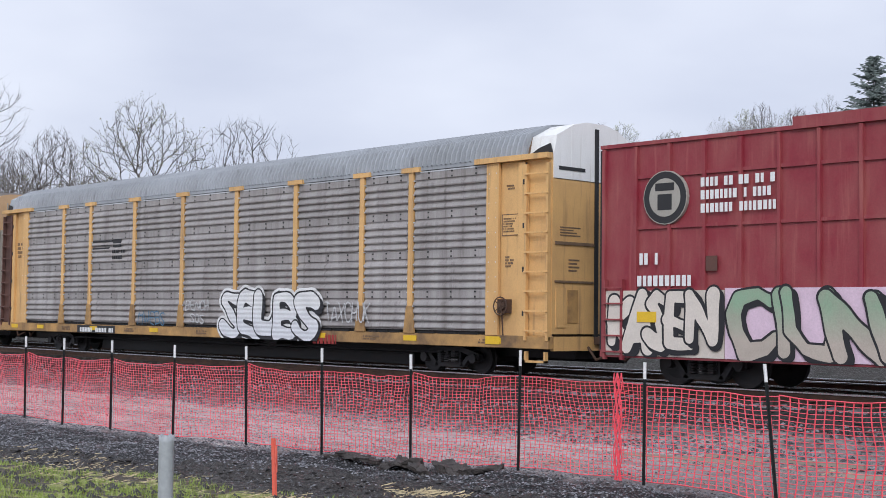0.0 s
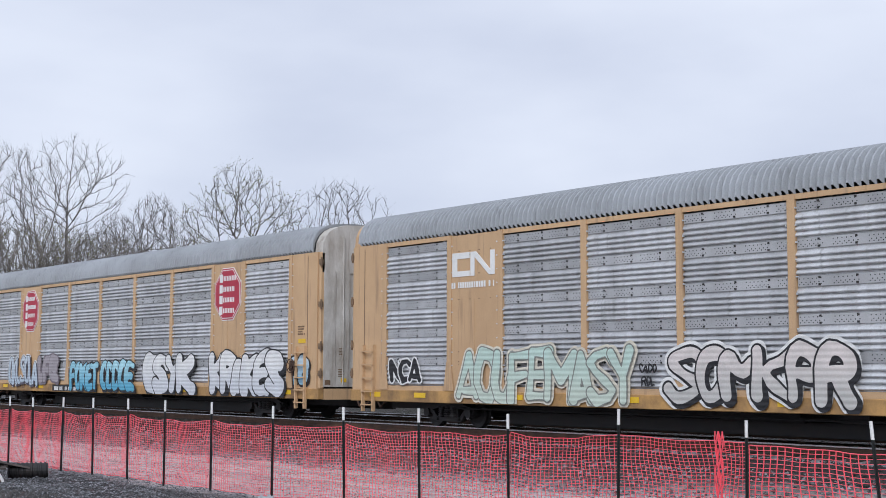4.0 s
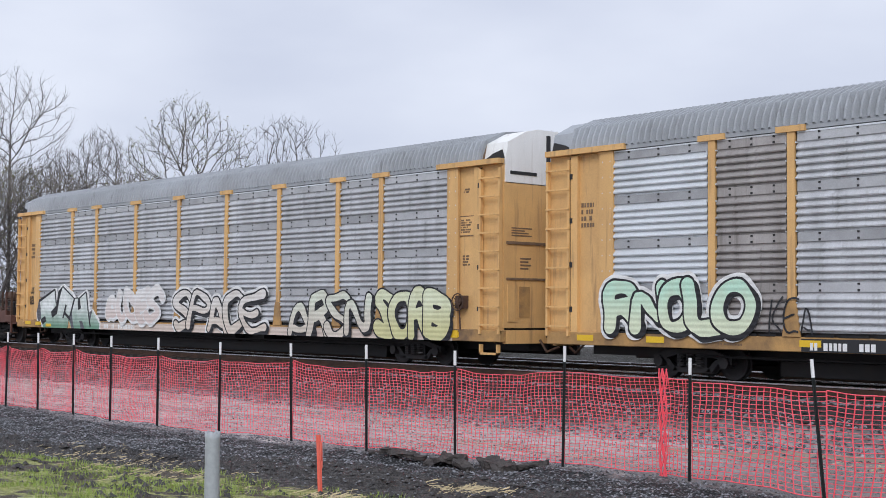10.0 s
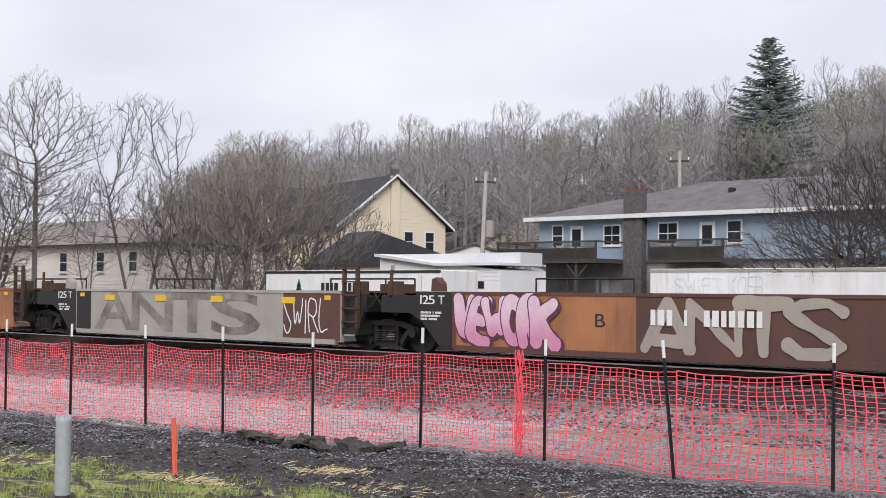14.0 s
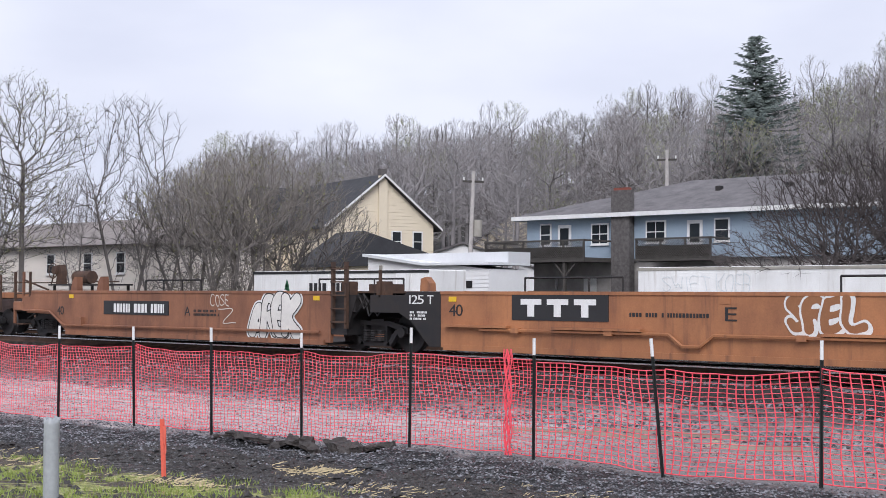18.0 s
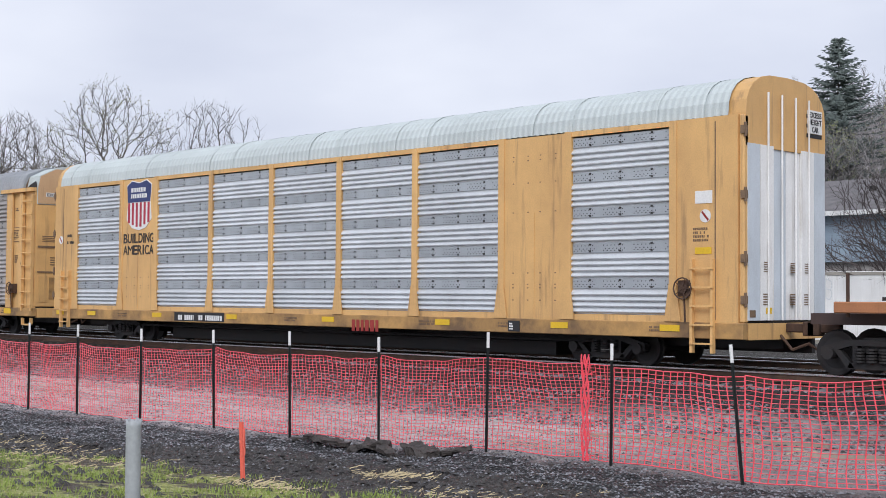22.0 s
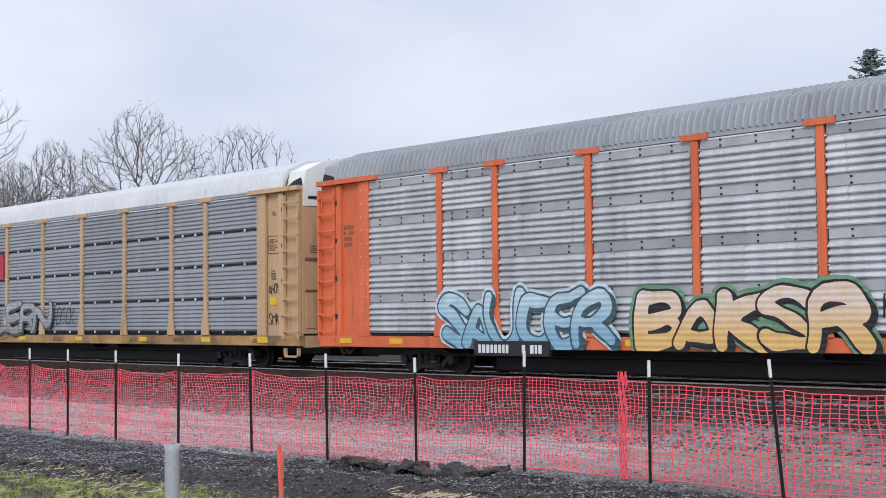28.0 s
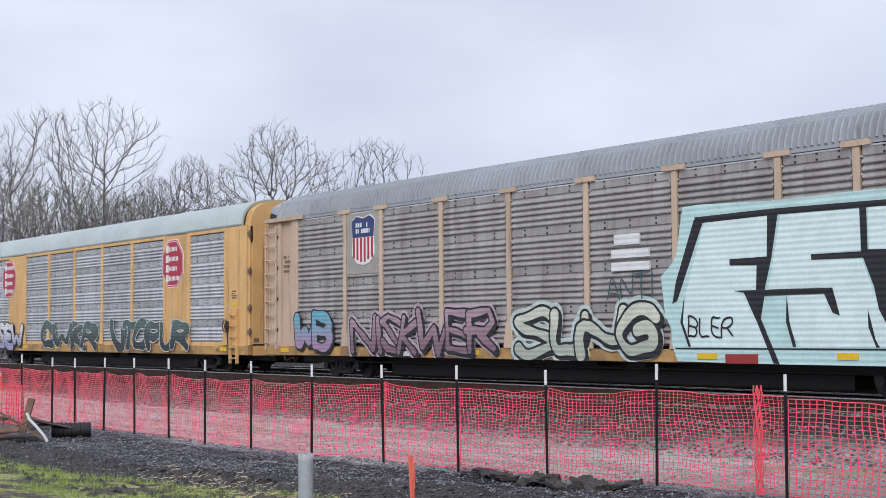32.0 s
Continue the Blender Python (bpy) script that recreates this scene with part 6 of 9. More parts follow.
def rear_cars():
    car = flush_autorack("autorack", "clean yellow autorack with bright screens and striped shield", -260.8, screens=GALV_NEW, roof=ROOF_PALE, L=26.75, mid=-0.075, seed=8, plate=-19.45, panel_roof=True)
    shield(car, -21.50, 3.40, 4.95, 0.70, 1)
    lettering("slogan", "BUILDING", -22.37, -20.65, 3.02, 3.30, -1.612, LETTER_BLACK, car, 0.014, gap=0.12)
    lettering("slogan", "AMERICA", -22.37, -20.65, 2.66, 2.94, -1.612, LETTER_BLACK, car, 0.014, gap=0.12)
    bars("reporting_mark", -25.85, -25.55, 3.30, 3.44, -1.606, LETTER_BLACK, car, seed=83)
    bars("car_number", -25.85, -25.40, 3.08, 3.22, -1.606, LETTER_BLACK, car, seed=84)
    bm = bmesh.new()
    prism(bm, [(-26.25 + 0.13 * math.cos(k * math.pi / 8), 3.22 + 0.13 * math.sin(k * math.pi / 8)) for k in range(16)], -1.612, -1.60)
    sign = part("round_sign", bm, LETTER_WHITE, car, "round white sign with a red bar")
    bm = bmesh.new()
    prism(bm, [(-26.34, 3.29), (-26.31, 3.32), (-26.16, 3.15), (-26.19, 3.12)], -1.618, -1.61)
    part("red_bar", bm, LETTER_RED, sign)
    part("placard", box(-6.1, -5.75, -1.634, -1.60, 0.66, 0.90), LETTER_BLACK, car, "small black placard with white lines")
    bars("placard_bar", -6.06, -5.92, 0.70, 0.87, -1.638, LETTER_WHITE, car, 3, seed=82)
    bars("emblem_bar", -11.45, -10.45, 0.55, 0.86, -1.63, LETTER_RED, car, seed=81, fill=1.15)
    part("placard", box(-1.1, -0.7, -1.61, -1.60, 3.3, 3.55), LETTER_WHITE, car)

    car = post_autorack("autorack", "yellow-framed autorack with grimy brown-grey screens and pink graffiti", -289.0, screens=GALV_DIRTY, L=27.1, hood=TAN, plate=-21.0, seed=9)
    piece(car, "SOEHO", -25.1, -21.4, 0.95, 2.05, (0.03, 0.03, 0.035), CHALK, seed=91, jitter=0.16, fat=0.11, shade=False, line=0.03)
    piece(car, "RELIC", -14.4, -10.0, 0.66, 2.0, (0.36, 0.23, 0.25), (0.66, 0.62, 0.62), (0.54, 0.38, 0.42), (0.08, 0.06, 0.065), seed=92, jitter=0.1, fat=0.105, line=0.03)
    piece(car, "S", -10.0, -9.2, 0.7, 1.95, CHALK, INK, seed=93)
    bm = bmesh.new()
    prism(bm, [(-6.1, 0.95), (-6.1, 1.5), (-5.8, 1.85), (-5.2, 1.9), (-4.9, 1.75), (-4.4, 1.85), (-4.05, 1.5), (-3.9, 0.95), (-4.6, 0.85), (-5.0, 1.2), (-5.3, 0.95)], -1.66, -1.60)
    part("graffiti", bm, paint((0.20, 0.10, 0.075)), car)
    tag(car, "STAYIN", -4.25, -3.35, 1.42, 1.62, CHALK, 94, -1.66, 0.016)
    tag(car, "THEGAME", -4.3, -3.3, 1.12, 1.32, CHALK, 95, -1.66, 0.016)
    tag(car, "D", -3.25, -2.6, 1.55, 2.12, CHALK, 98, -1.66, 0.02)
    tag(car, "LZ", -3.2, -2.25, 1.35, 1.7, CHALK, 99, -1.66, 0.02)
    tag(car, "SB", -3.0, -2.4, 0.98, 1.35, CHALK, 97, -1.66, 0.02)
    tag(car, "KUSR", -9.0, -7.6, 1.5, 1.9, INK, 96)
    for k in range(3):
        part("emblem", box(-20.0 + 0.55 * k, -19.55 + 0.55 * k, -1.64, -1.60, 3.32, 3.38, -20.0 + 0.55 * k, -19.88 + 0.55 * k, -1.642, -1.60, 3.38, 3.74, -20.0 + 0.55 * k, -19.55 + 0.55 * k, -1.64, -1.60, 3.74, 3.80), LETTER_GOLD, car, "gold railroad emblem")
    part("emblem_line", box(-20.0, -18.4, -1.64, -1.60, 3.14, 3.20), LETTER_GOLD, car)

    car = post_autorack("autorack", "orange-framed autorack with grey screens and three graffiti pieces", -317.7, frame=ORANGE, screens=GALV, L=27.33, mid=0.115, plate=-21.3, seed=10)
    piece(car, "SAUCER", -22.5, -17.1, 0.66, 2.0, (0.24, 0.44, 0.56), (0.05, 0.09, 0.12), (0.50, 0.64, 0.70), (0.55, 0.66, 0.70), seed=101, jitter=0.22, fat=0.095)
    piece(car, "BAKSR", -16.5, -11.1, 0.66, 1.95, (0.74, 0.47, 0.16), INK, (0.74, 0.62, 0.54), (0.16, 0.30, 0.18), seed=102, jitter=0.1, fat=0.12, line=0.05)
    piece(car, "UNTSR", -10.6, -5.2, 0.66, 2.05, (0.46, 0.44, 0.46), (0.03, 0.03, 0.032), (0.18, 0.18, 0.19), (0.10, 0.10, 0.105), seed=103, jitter=0.16, fat=0.12, line=0.06)
    part("crossbar", box(-9.5, -6.8, -1.64, -1.60, 3.55, 3.67), ORANGE, car)
    part("number_board", box(-21.32, -18.94, -1.705, -1.60, 0.51, 0.85), LETTER_BLACK, car, "black board with white reporting marks")
    bars("car_number", -21.17, -19.09, 0.57, 0.79, -1.712, LETTER_WHITE, car, seed=105, fill=1.1)
    tag(car, "KAPD", -10.9, -10.2, 1.3, 1.75, INK, 104)

    car = post_autorack("autorack", "tan-framed autorack with slate slab screens and white roof", -345.9, frame=TAN, screens=GALV_BLUE, roof=ROOF_WHITE, style="slab", brake=False, L=27.0, mid=-0.15, plate=-21.6, seed=11)
    part("sign", box(-20.50, -18.10, -1.66, -1.60, 2.98, 3.92), CRIMSON, car, "crimson name board with white bars")
    bars("sign_bar", -20.30, -18.30, 3.50, 3.74, -1.67, LETTER_WHITE, car, seed=111, fill=1.15)
    bars("sign_bar", -20.30, -18.90, 3.12, 3.36, -1.67, LETTER_WHITE, car, seed=112, fill=1.15)
    piece(car, "CORTE", -24.70, -19.90, 1.05, 2.2, (0.60, 0.61, 0.63), INK, CHALK, CHALK, seed=113, jitter=0.12, fat=0.12)
    piece(car, "BLERN", -19.90, -14.30, 1.0, 2.15, (0.28, 0.29, 0.305), (0.06, 0.06, 0.065), (0.38, 0.39, 0.41), seed=114, jitter=0.14, fat=0.10, line=0.035)
    tag(car, "AHOY", -1.52, -1.02, 2.12, 2.4, INK, 116, -1.545, 0.012)
    tag(car, "SMK", -1.52, -1.0, 1.25, 1.58, INK, 117, -1.545, 0.014)
    part("warning_sign", box(-1.45, -1.15, -1.545, -1.53, 1.80, 2.02), YELLOW_SIGN, car)
    tag(car, "BTCK", -13.90, -12.60, 1.3, 1.85, INK, 115)

    car = post_autorack("autorack", "faded tan autorack with brown-grey screens and a huge mint graffiti", -374.2, brake=False, frame=FADED, screens=GALV_DIRTY, L=27.4, plate=-21.4, seed=12)
    def painted(name, outline, colour, y, back=-1.60, label=""):
        bm = bmesh.new()
        prism(bm, [(px, max(pz, 0.665)) for px, pz in outline], y, back)
        part(name, bm, colour if not isinstance(colour, tuple) else paint(colour), car, label)

    painted("graffiti_ground", [(-9.15, 4.08), (-8.67, 4.10), (-6.61, 4.02), (-4.71, 4.05), (-1.84, 4.02), (-1.57, 3.97), (-1.55, 3.83), (-1.14, 3.78), (-1.04, 3.66), (-1.06, 2.32), (-1.95, 2.37), (-1.63, 1.83), (-1.39, 1.27), (-0.92, 0.66), (-6.54, 0.64), (-9.38, 0.69), (-9.51, 1.02), (-9.55, 1.42), (-9.72, 1.69), (-9.83, 2.57), (-9.48, 2.86), (-9.36, 3.05)], (0.50, 0.69, 0.67), -1.668, label="mint green painted ground")
    painted("graffiti", [(-8.53, 3.71), (-6.82, 3.75), (-6.88, 2.88), (-7.84, 2.87), (-7.84, 2.73), (-7.14, 2.71), (-7.13, 2.18), (-7.74, 2.19), (-7.42, 2.11), (-7.13, 1.54), (-6.78, 0.99), (-9.01, 1.01), (-9.19, 1.55), (-9.11, 2.15)], (0.66, 0.79, 0.77), -1.674, -1.66)
    painted("graffiti", [(-6.49, 3.72), (-4.60, 3.70), (-4.61, 2.89), (-5.75, 2.87), (-5.75, 2.76), (-4.58, 2.72), (-4.31, 1.99), (-3.86, 1.04), (-6.02, 1.00), (-6.22, 1.22), (-6.34, 1.53), (-6.37, 2.06), (-5.46, 2.06), (-5.27, 1.67), (-5.11, 1.67), (-5.27, 2.21), (-6.83, 2.20)], (0.66, 0.79, 0.77), -1.674, -1.66)
    painted("graffiti", [(-4.41, 3.71), (-1.79, 3.69), (-1.81, 2.86), (-2.64, 2.87), (-2.35, 1.56), (-2.02, 1.03), (-3.63, 1.03), (-4.03, 1.75), (-3.62, 2.87), (-4.40, 2.91)], (0.66, 0.79, 0.77), -1.674, -1.66)
    painted("graffiti_edge", [(-8.81, 3.83), (-6.71, 3.86), (-1.68, 3.81), (-1.68, 3.70), (-6.66, 3.73), (-8.69, 3.69)], INK, -1.6800, -1.67)
    painted("graffiti_edge", [(-8.81, 3.79), (-8.56, 3.74), (-9.35, 2.02), (-9.49, 1.96), (-9.37, 2.45)], INK, -1.6812, -1.67)
    painted("graffiti_edge", [(-6.82, 3.75), (-6.56, 3.74), (-6.74, 2.86), (-6.94, 2.18), (-7.15, 2.17), (-7.12, 2.71), (-7.84, 2.74), (-7.84, 2.87), (-6.85, 2.88)], INK, -1.6824, -1.67)
    painted("graffiti_edge", [(-7.74, 2.20), (-5.27, 2.19), (-5.11, 1.64), (-5.27, 1.70), (-5.46, 2.08), (-6.94, 2.07), (-7.05, 1.60), (-7.18, 1.60), (-7.47, 2.15)], INK, -1.6836, -1.67)
    painted("graffiti_edge", [(-7.18, 1.61), (-7.05, 1.61), (-6.59, 0.65), (-6.74, 0.68)], INK, -1.6800, -1.67)
    painted("graffiti_edge", [(-4.60, 3.72), (-4.45, 3.71), (-4.44, 2.90), (-3.65, 2.87), (-4.06, 1.72), (-4.22, 1.75), (-4.31, 2.17), (-4.54, 2.75), (-5.75, 2.76), (-5.75, 2.87), (-4.58, 2.87)], INK, -1.6812, -1.67)
    painted("graffiti_edge", [(-4.22, 1.75), (-4.03, 1.75), (-3.71, 1.03), (-3.81, 1.03)], INK, -1.6824, -1.67)
    painted("graffiti_edge", [(-6.37, 2.06), (-6.32, 1.53), (-6.17, 1.03), (-6.24, 1.02), (-6.40, 1.53)], INK, -1.6836, -1.67)
    painted("graffiti_edge", [(-4.47, 1.76), (-4.31, 1.16), (-4.22, 1.02), (-4.30, 1.02), (-4.46, 1.40)], INK, -1.6800, -1.67)
    painted("graffiti_edge", [(-1.68, 3.75), (-1.43, 3.71), (-1.35, 3.57), (-1.17, 3.58), (-1.20, 2.49), (-2.03, 2.43), (-1.56, 1.16), (-1.19, 0.88), (-1.09, 0.66), (-1.73, 0.65), (-2.06, 1.04), (-2.35, 1.56), (-2.67, 2.86), (-1.79, 2.85), (-1.78, 3.70)], INK, -1.6812, -1.67)
    painted("graffiti_edge", [(-9.43, 0.99), (-2.06, 1.00), (-2.06, 0.97), (-9.43, 0.96)], INK, -1.6824, -1.67)
    painted("graffiti_edge", [(-9.14, 2.08), (-9.20, 1.55), (-8.97, 1.02), (-9.03, 1.01), (-9.26, 1.55)], INK, -1.6836, -1.67)
    painted("reflector", [(-8.78, 0.88), (-8.24, 0.88), (-8.24, 0.75), (-8.78, 0.75)], YELLOW_SIGN, -1.688, -1.66)
    painted("reflector", [(-5.18, 0.91), (-4.70, 0.91), (-4.70, 0.78), (-5.19, 0.77)], YELLOW_SIGN, -1.688, -1.66)
    painted("reflector", [(-1.89, 0.89), (-1.14, 0.90), (-1.09, 0.80), (-1.84, 0.79)], YELLOW_SIGN, -1.688, -1.66)
    painted("paint_patch", [(-8.00, 0.86), (-7.14, 0.87), (-7.14, 0.66), (-8.00, 0.65)], LETTER_RED, -1.688, -1.66)
    tag(car, "BLER", -9.05, -7.74, 1.22, 1.66, INK, 122, -1.69)
    tag(car, "MEX", -3.02, -2.50, 1.26, 1.38, INK, 127, -1.69)
    piece(car, "WB", -25.6, -23.3, 0.75, 2.05, (0.36, 0.24, 0.36), INK, (0.12, 0.40, 0.50), seed=123)
    piece(car, "NISKWER", -22.3, -15.6, 0.78, 1.95, (0.22, 0.13, 0.16), INK, (0.40, 0.28, 0.32), (0.45, 0.36, 0.40), seed=124, jitter=0.26, fat=0.075, line=0.05, swing=False)
    piece(car, "SUNG", -14.9, -9.9, 0.7, 1.95, (0.40, 0.44, 0.36), INK, (0.62, 0.64, 0.52), (0.5, 0.58, 0.55), seed=125, jitter=0.22, fat=0.10, line=0.06)
    tag(car, "ANTI", -11.6, -10.0, 2.1, 2.7, (0.05, 0.10, 0.12), 126)
    part("paint_patch", box(-11.4, -10.2, -1.66, -1.60, 2.75, 2.95, -11.4, -10.2, -1.66, -1.60, 3.05, 3.25, -11.3, -10.5, -1.66, -1.60, 3.35, 3.6), paint(CHALK), car)
    part("solid_panel", box(-22.6, -20.8, -1.625, -1.60, 3.1, 4.9), GREY_PAINT, car)
    shield(car, -21.7, 3.34, 4.83, 0.60, 5, -0.03)

    car = flush_autorack("autorack", "yellow autorack with crimson octagon emblems and outlined graffiti", -402.8, L=26.8, roof=ROOF_PALE, seed=13, end_white=False, plate=None)
    octagon(car, -5.6, 3.95, 0.86, 3)
    octagon(car, -22.6, 3.95, 0.86, 4)
    piece(car, "OWKR", -18.5, -12.2, 0.68, 1.9, (0.03, 0.035, 0.035), (0.62, 0.68, 0.65), (0.09, 0.13, 0.12), None, seed=131, jitter=0.2, fat=0.135, shade=False, line=0.03)
    piece(car, "UTOPUR", -10.9, -4.1, 0.68, 1.9, (0.03, 0.035, 0.035), (0.62, 0.68, 0.65), (0.09, 0.13, 0.12), None, seed=132, jitter=0.2, fat=0.135, shade=False, line=0.03)
    piece(car, "SEW", -24.0, -20.6, 0.7, 1.9, (0.30, 0.30, 0.45), INK, CHALK, seed=133)


cars_of_the_train()
well_cars()
rear_cars()


# ---- ground ----
def smooth(a, b, x):
    t = min(1.0, max(0.0, (x - a) / (b - a)))
    return t * t * (3 - 2 * t)


def hill(x, y):
    d = math.hypot(x, y)
    az = math.degrees(math.atan2(-x, y))
    side = 1 - smooth(47, 62, az) * 0.85
    return (11.0 + 0.36 * (56 - max(15, min(56, az)))) * smooth(95, 215, d) * side * smooth(35, 70, y)


def ground_z(x, y):
    z = 0.45 * (1 - smooth(1.0, 8.5, y + 0.12 * x))
    z += 0.30 * smooth(19.2, 20.9, y) * (1 - smooth(30.0, 32.0, y))
    # Bank added past the track; it hides the yard under the cars.
    z += 0.95 * smooth(31.2, 33.5, y) * (1 - smooth(36, 40, y))
    z += (-0.7) * smooth(36, 41, y) * (1 - smooth(52, 64, y)) + 1.5 * smooth(52, 64, y)
    z += hill(x, y)
    near = 1 - smooth(60, 90, math.hypot(x, y))
    z += near * (0.05 * noise.noise((x * 0.5, y * 0.5, 0)) + 0.025 * noise.noise((x * 2.1, y * 2.1, 3)))
    # the churned strip of mud in front of the fence
    r = y - 12.6 - 1.5 * smooth(-22, -11, x)
    if -4.4 < r < 0.2:
        k = smooth(-4.2, -3.2, r) * (1 - smooth(-0.7, 0.1, r))
        z += k * (0.07 * noise.noise((x * 1.3, y * 2.6, 7)) + 0.05 * noise.noise((x * 3.5, y * 4.5, 2)) + 0.03 * noise.noise((x * 9, y * 9, 5)))
    return z


def ground_material():
    m = bpy.data.materials.new("wet_gravel_mud_and_grass")
    m.use_nodes = True
    n, l = m.node_tree.nodes, m.node_tree.links
    b = n["Principled BSDF"]
    geo = n.new("ShaderNodeNewGeometry")
    sep = n.new("ShaderNodeSeparateXYZ")
    l.new(geo.outputs["Position"], sep.inputs[0])

    def nz(scale, detail=6.0):
        k = n.new("ShaderNodeTexNoise")
        k.inputs["Scale"].default_value, k.inputs["Detail"].default_value = scale, detail
        k.inputs["Roughness"].default_value = 0.62
        l.new(geo.outputs["Position"], k.inputs[0])
        return k.outputs[0]

    def mth(op, a, c):
        k = n.new("ShaderNodeMath")
        k.operation = op
        for i, v in enumerate((a, c)):
            if isinstance(v, (int, float)):
                k.inputs[i].default_value = v
            else:
                l.new(v, k.inputs[i])
        return k.outputs[0]

    def band(v, lo, hi):
        k = n.new("ShaderNodeMapRange")
        k.interpolation_type = "SMOOTHSTEP"
        k.inputs[1].default_value, k.inputs[2].default_value = lo, hi
        l.new(v, k.inputs[0])
        return k.outputs[0]

    def mix(f, a, c):
        k = n.new("ShaderNodeMixRGB")
        l.new(f, k.inputs[0])
        for i, v in ((1, a), (2, c)):
            if isinstance(v, tuple):
                k.inputs[i].default_value = (*v, 1)
            else:
                l.new(v, k.inputs[i])
        return k.outputs[0]

    big, mid, fine = nz(0.35), nz(1.6), nz(14.0, 5.0)
    line = mth("MULTIPLY", band(sep.outputs[0], -22.0, -11.0), 1.5)
    y = mth("SUBTRACT", mth("SUBTRACT", sep.outputs[1], 12.6), line)
    y = mth("ADD", y, mth("MULTIPLY", mth("SUBTRACT", mid, 0.5), 1.6))
    y = mth("ADD", y, mth("MULTIPLY", mth("SUBTRACT", big, 0.5), 1.4))
    verge = mth("ADD", y, mth("SUBTRACT", 1.3, mth("MULTIPLY", band(sep.outputs[0], -20.0, -15.5), 1.3)))
    stones = n.new("ShaderNodeTexVoronoi")
    stones.inputs["Scale"].default_value = 22.0
    l.new(geo.outputs["Position"], stones.inputs[0])
    speck = band(stones.outputs["Distance"], 0.05, 0.55)
    gravel = mix(speck, (0.20, 0.202, 0.215), (0.018, 0.018, 0.019))
    gravel = mix(band(fine, 0.62, 0.70), gravel, (0.34, 0.33, 0.32))
    road = mix(band(mid, 0.35, 0.7), (0.62, 0.555, 0.555), (0.39, 0.345, 0.345))
    road = mix(band(fine, 0.60, 0.72), road, (0.19, 0.165, 0.16))
    ruts = n.new("ShaderNodeTexWave")
    ruts.bands_direction = "Y"
    ruts.inputs["Scale"].default_value, ruts.inputs["Distortion"].default_value, ruts.inputs["Detail"].default_value, ruts.inputs["Detail Scale"].default_value = 0.55, 6.0, 3.0, 0.6
    l.new(geo.outputs["Position"], ruts.inputs[0])
    right = band(mth("ADD", sep.outputs[0], mth("MULTIPLY", mth("SUBTRACT", big, 0.5), 6.0)), -15.0, -10.5)
    road = mix(band(ruts.outputs["Fac"], 0.80, 0.98), road, (0.60, 0.57, 0.55))
    road = mix(mth("MULTIPLY", right, 0.55), road, mix(speck, (0.22, 0.20, 0.195), (0.045, 0.042, 0.042)))
    mud = mix(band(fine, 0.4, 0.65), (0.030, 0.026, 0.024), (0.075, 0.065, 0.058))
    grass = mix(band(fine, 0.38, 0.66), (0.25, 0.27, 0.08), (0.46, 0.46, 0.17))
    grass = mix(band(mid, 0.45, 0.53), grass, (0.085, 0.068, 0.05))
    col = mix(band(verge, -4.3, -3.9), grass, mud)
    col = mix(band(verge, -2.5, -1.7), col, gravel)
    col = mix(band(y, -0.5, 0.3), col, road)
    col = mix(band(y, 5.2, 7.0), col, mix(speck, (0.20, 0.185, 0.18), (0.045, 0.042, 0.041)))
    # Ground past the track, coloured near black to darken the gap under the cars.
    col = mix(band(y, 17.5, 18.5), col, mix(band(mid, 0.4, 0.6), (0.050, 0.043, 0.037), (0.028, 0.028, 0.020)))
    # standing water in the wheel tracks and hollows of the road, and wet films on the verge
    flow = n.new("ShaderNodeMapping")
    flow.inputs["Scale"].default_value = (0.16, 1.15, 1.0)
    l.new(geo.outputs["Position"], flow.inputs[0])
    pool = n.new("ShaderNodeTexNoise")
    pool.inputs["Scale"].default_value, pool.inputs["Detail"].default_value, pool.inputs["Roughness"].default_value = 1.0, 5.0, 0.55
    l.new(flow.outputs[0], pool.inputs[0])
    on_road = mth("MULTIPLY", band(y, 0.0, 0.9), mth("SUBTRACT", 1.0, band(y, 5.6, 7.2)))
    wet = mth("MULTIPLY", band(pool.outputs[0], 0.46, 0.56), on_road)
    col = mix(mth("MULTIPLY", wet, 0.45), col, (0.20, 0.175, 0.165))
    l.new(col, b.inputs["Base Color"])
    damp = mth("SUBTRACT", 0.62, mth("MULTIPLY", band(fine, 0.48, 0.62), 0.22))
    l.new(mth("SUBTRACT", damp, mth("MULTIPLY", wet, 0.30)), b.inputs["Roughness"])
    l.new(mth("ADD", 0.25, mth("MULTIPLY", wet, 0.30)), b.inputs["Specular IOR Level"])
    bp = n.new("ShaderNodeBump")
    bp.inputs["Strength"].default_value, bp.inputs["Distance"].default_value = 0.9, 0.08
    l.new(mth("SUBTRACT", 0.9, mth("MULTIPLY", wet, 0.72)), bp.inputs["Strength"])
    l.new(mth("ADD", fine, mth("MULTIPLY", speck, -0.6)), bp.inputs["Height"])
    l.new(bp.outputs[0], b.inputs["Normal"])
    return m


def axis_steps(cuts):
    out = []
    for a, b, s in cuts:
        k = max(1, round((b - a) / s))
        out += [a + (b - a) * i / k for i in range(k)]
    return out + [cuts[-1][1]]


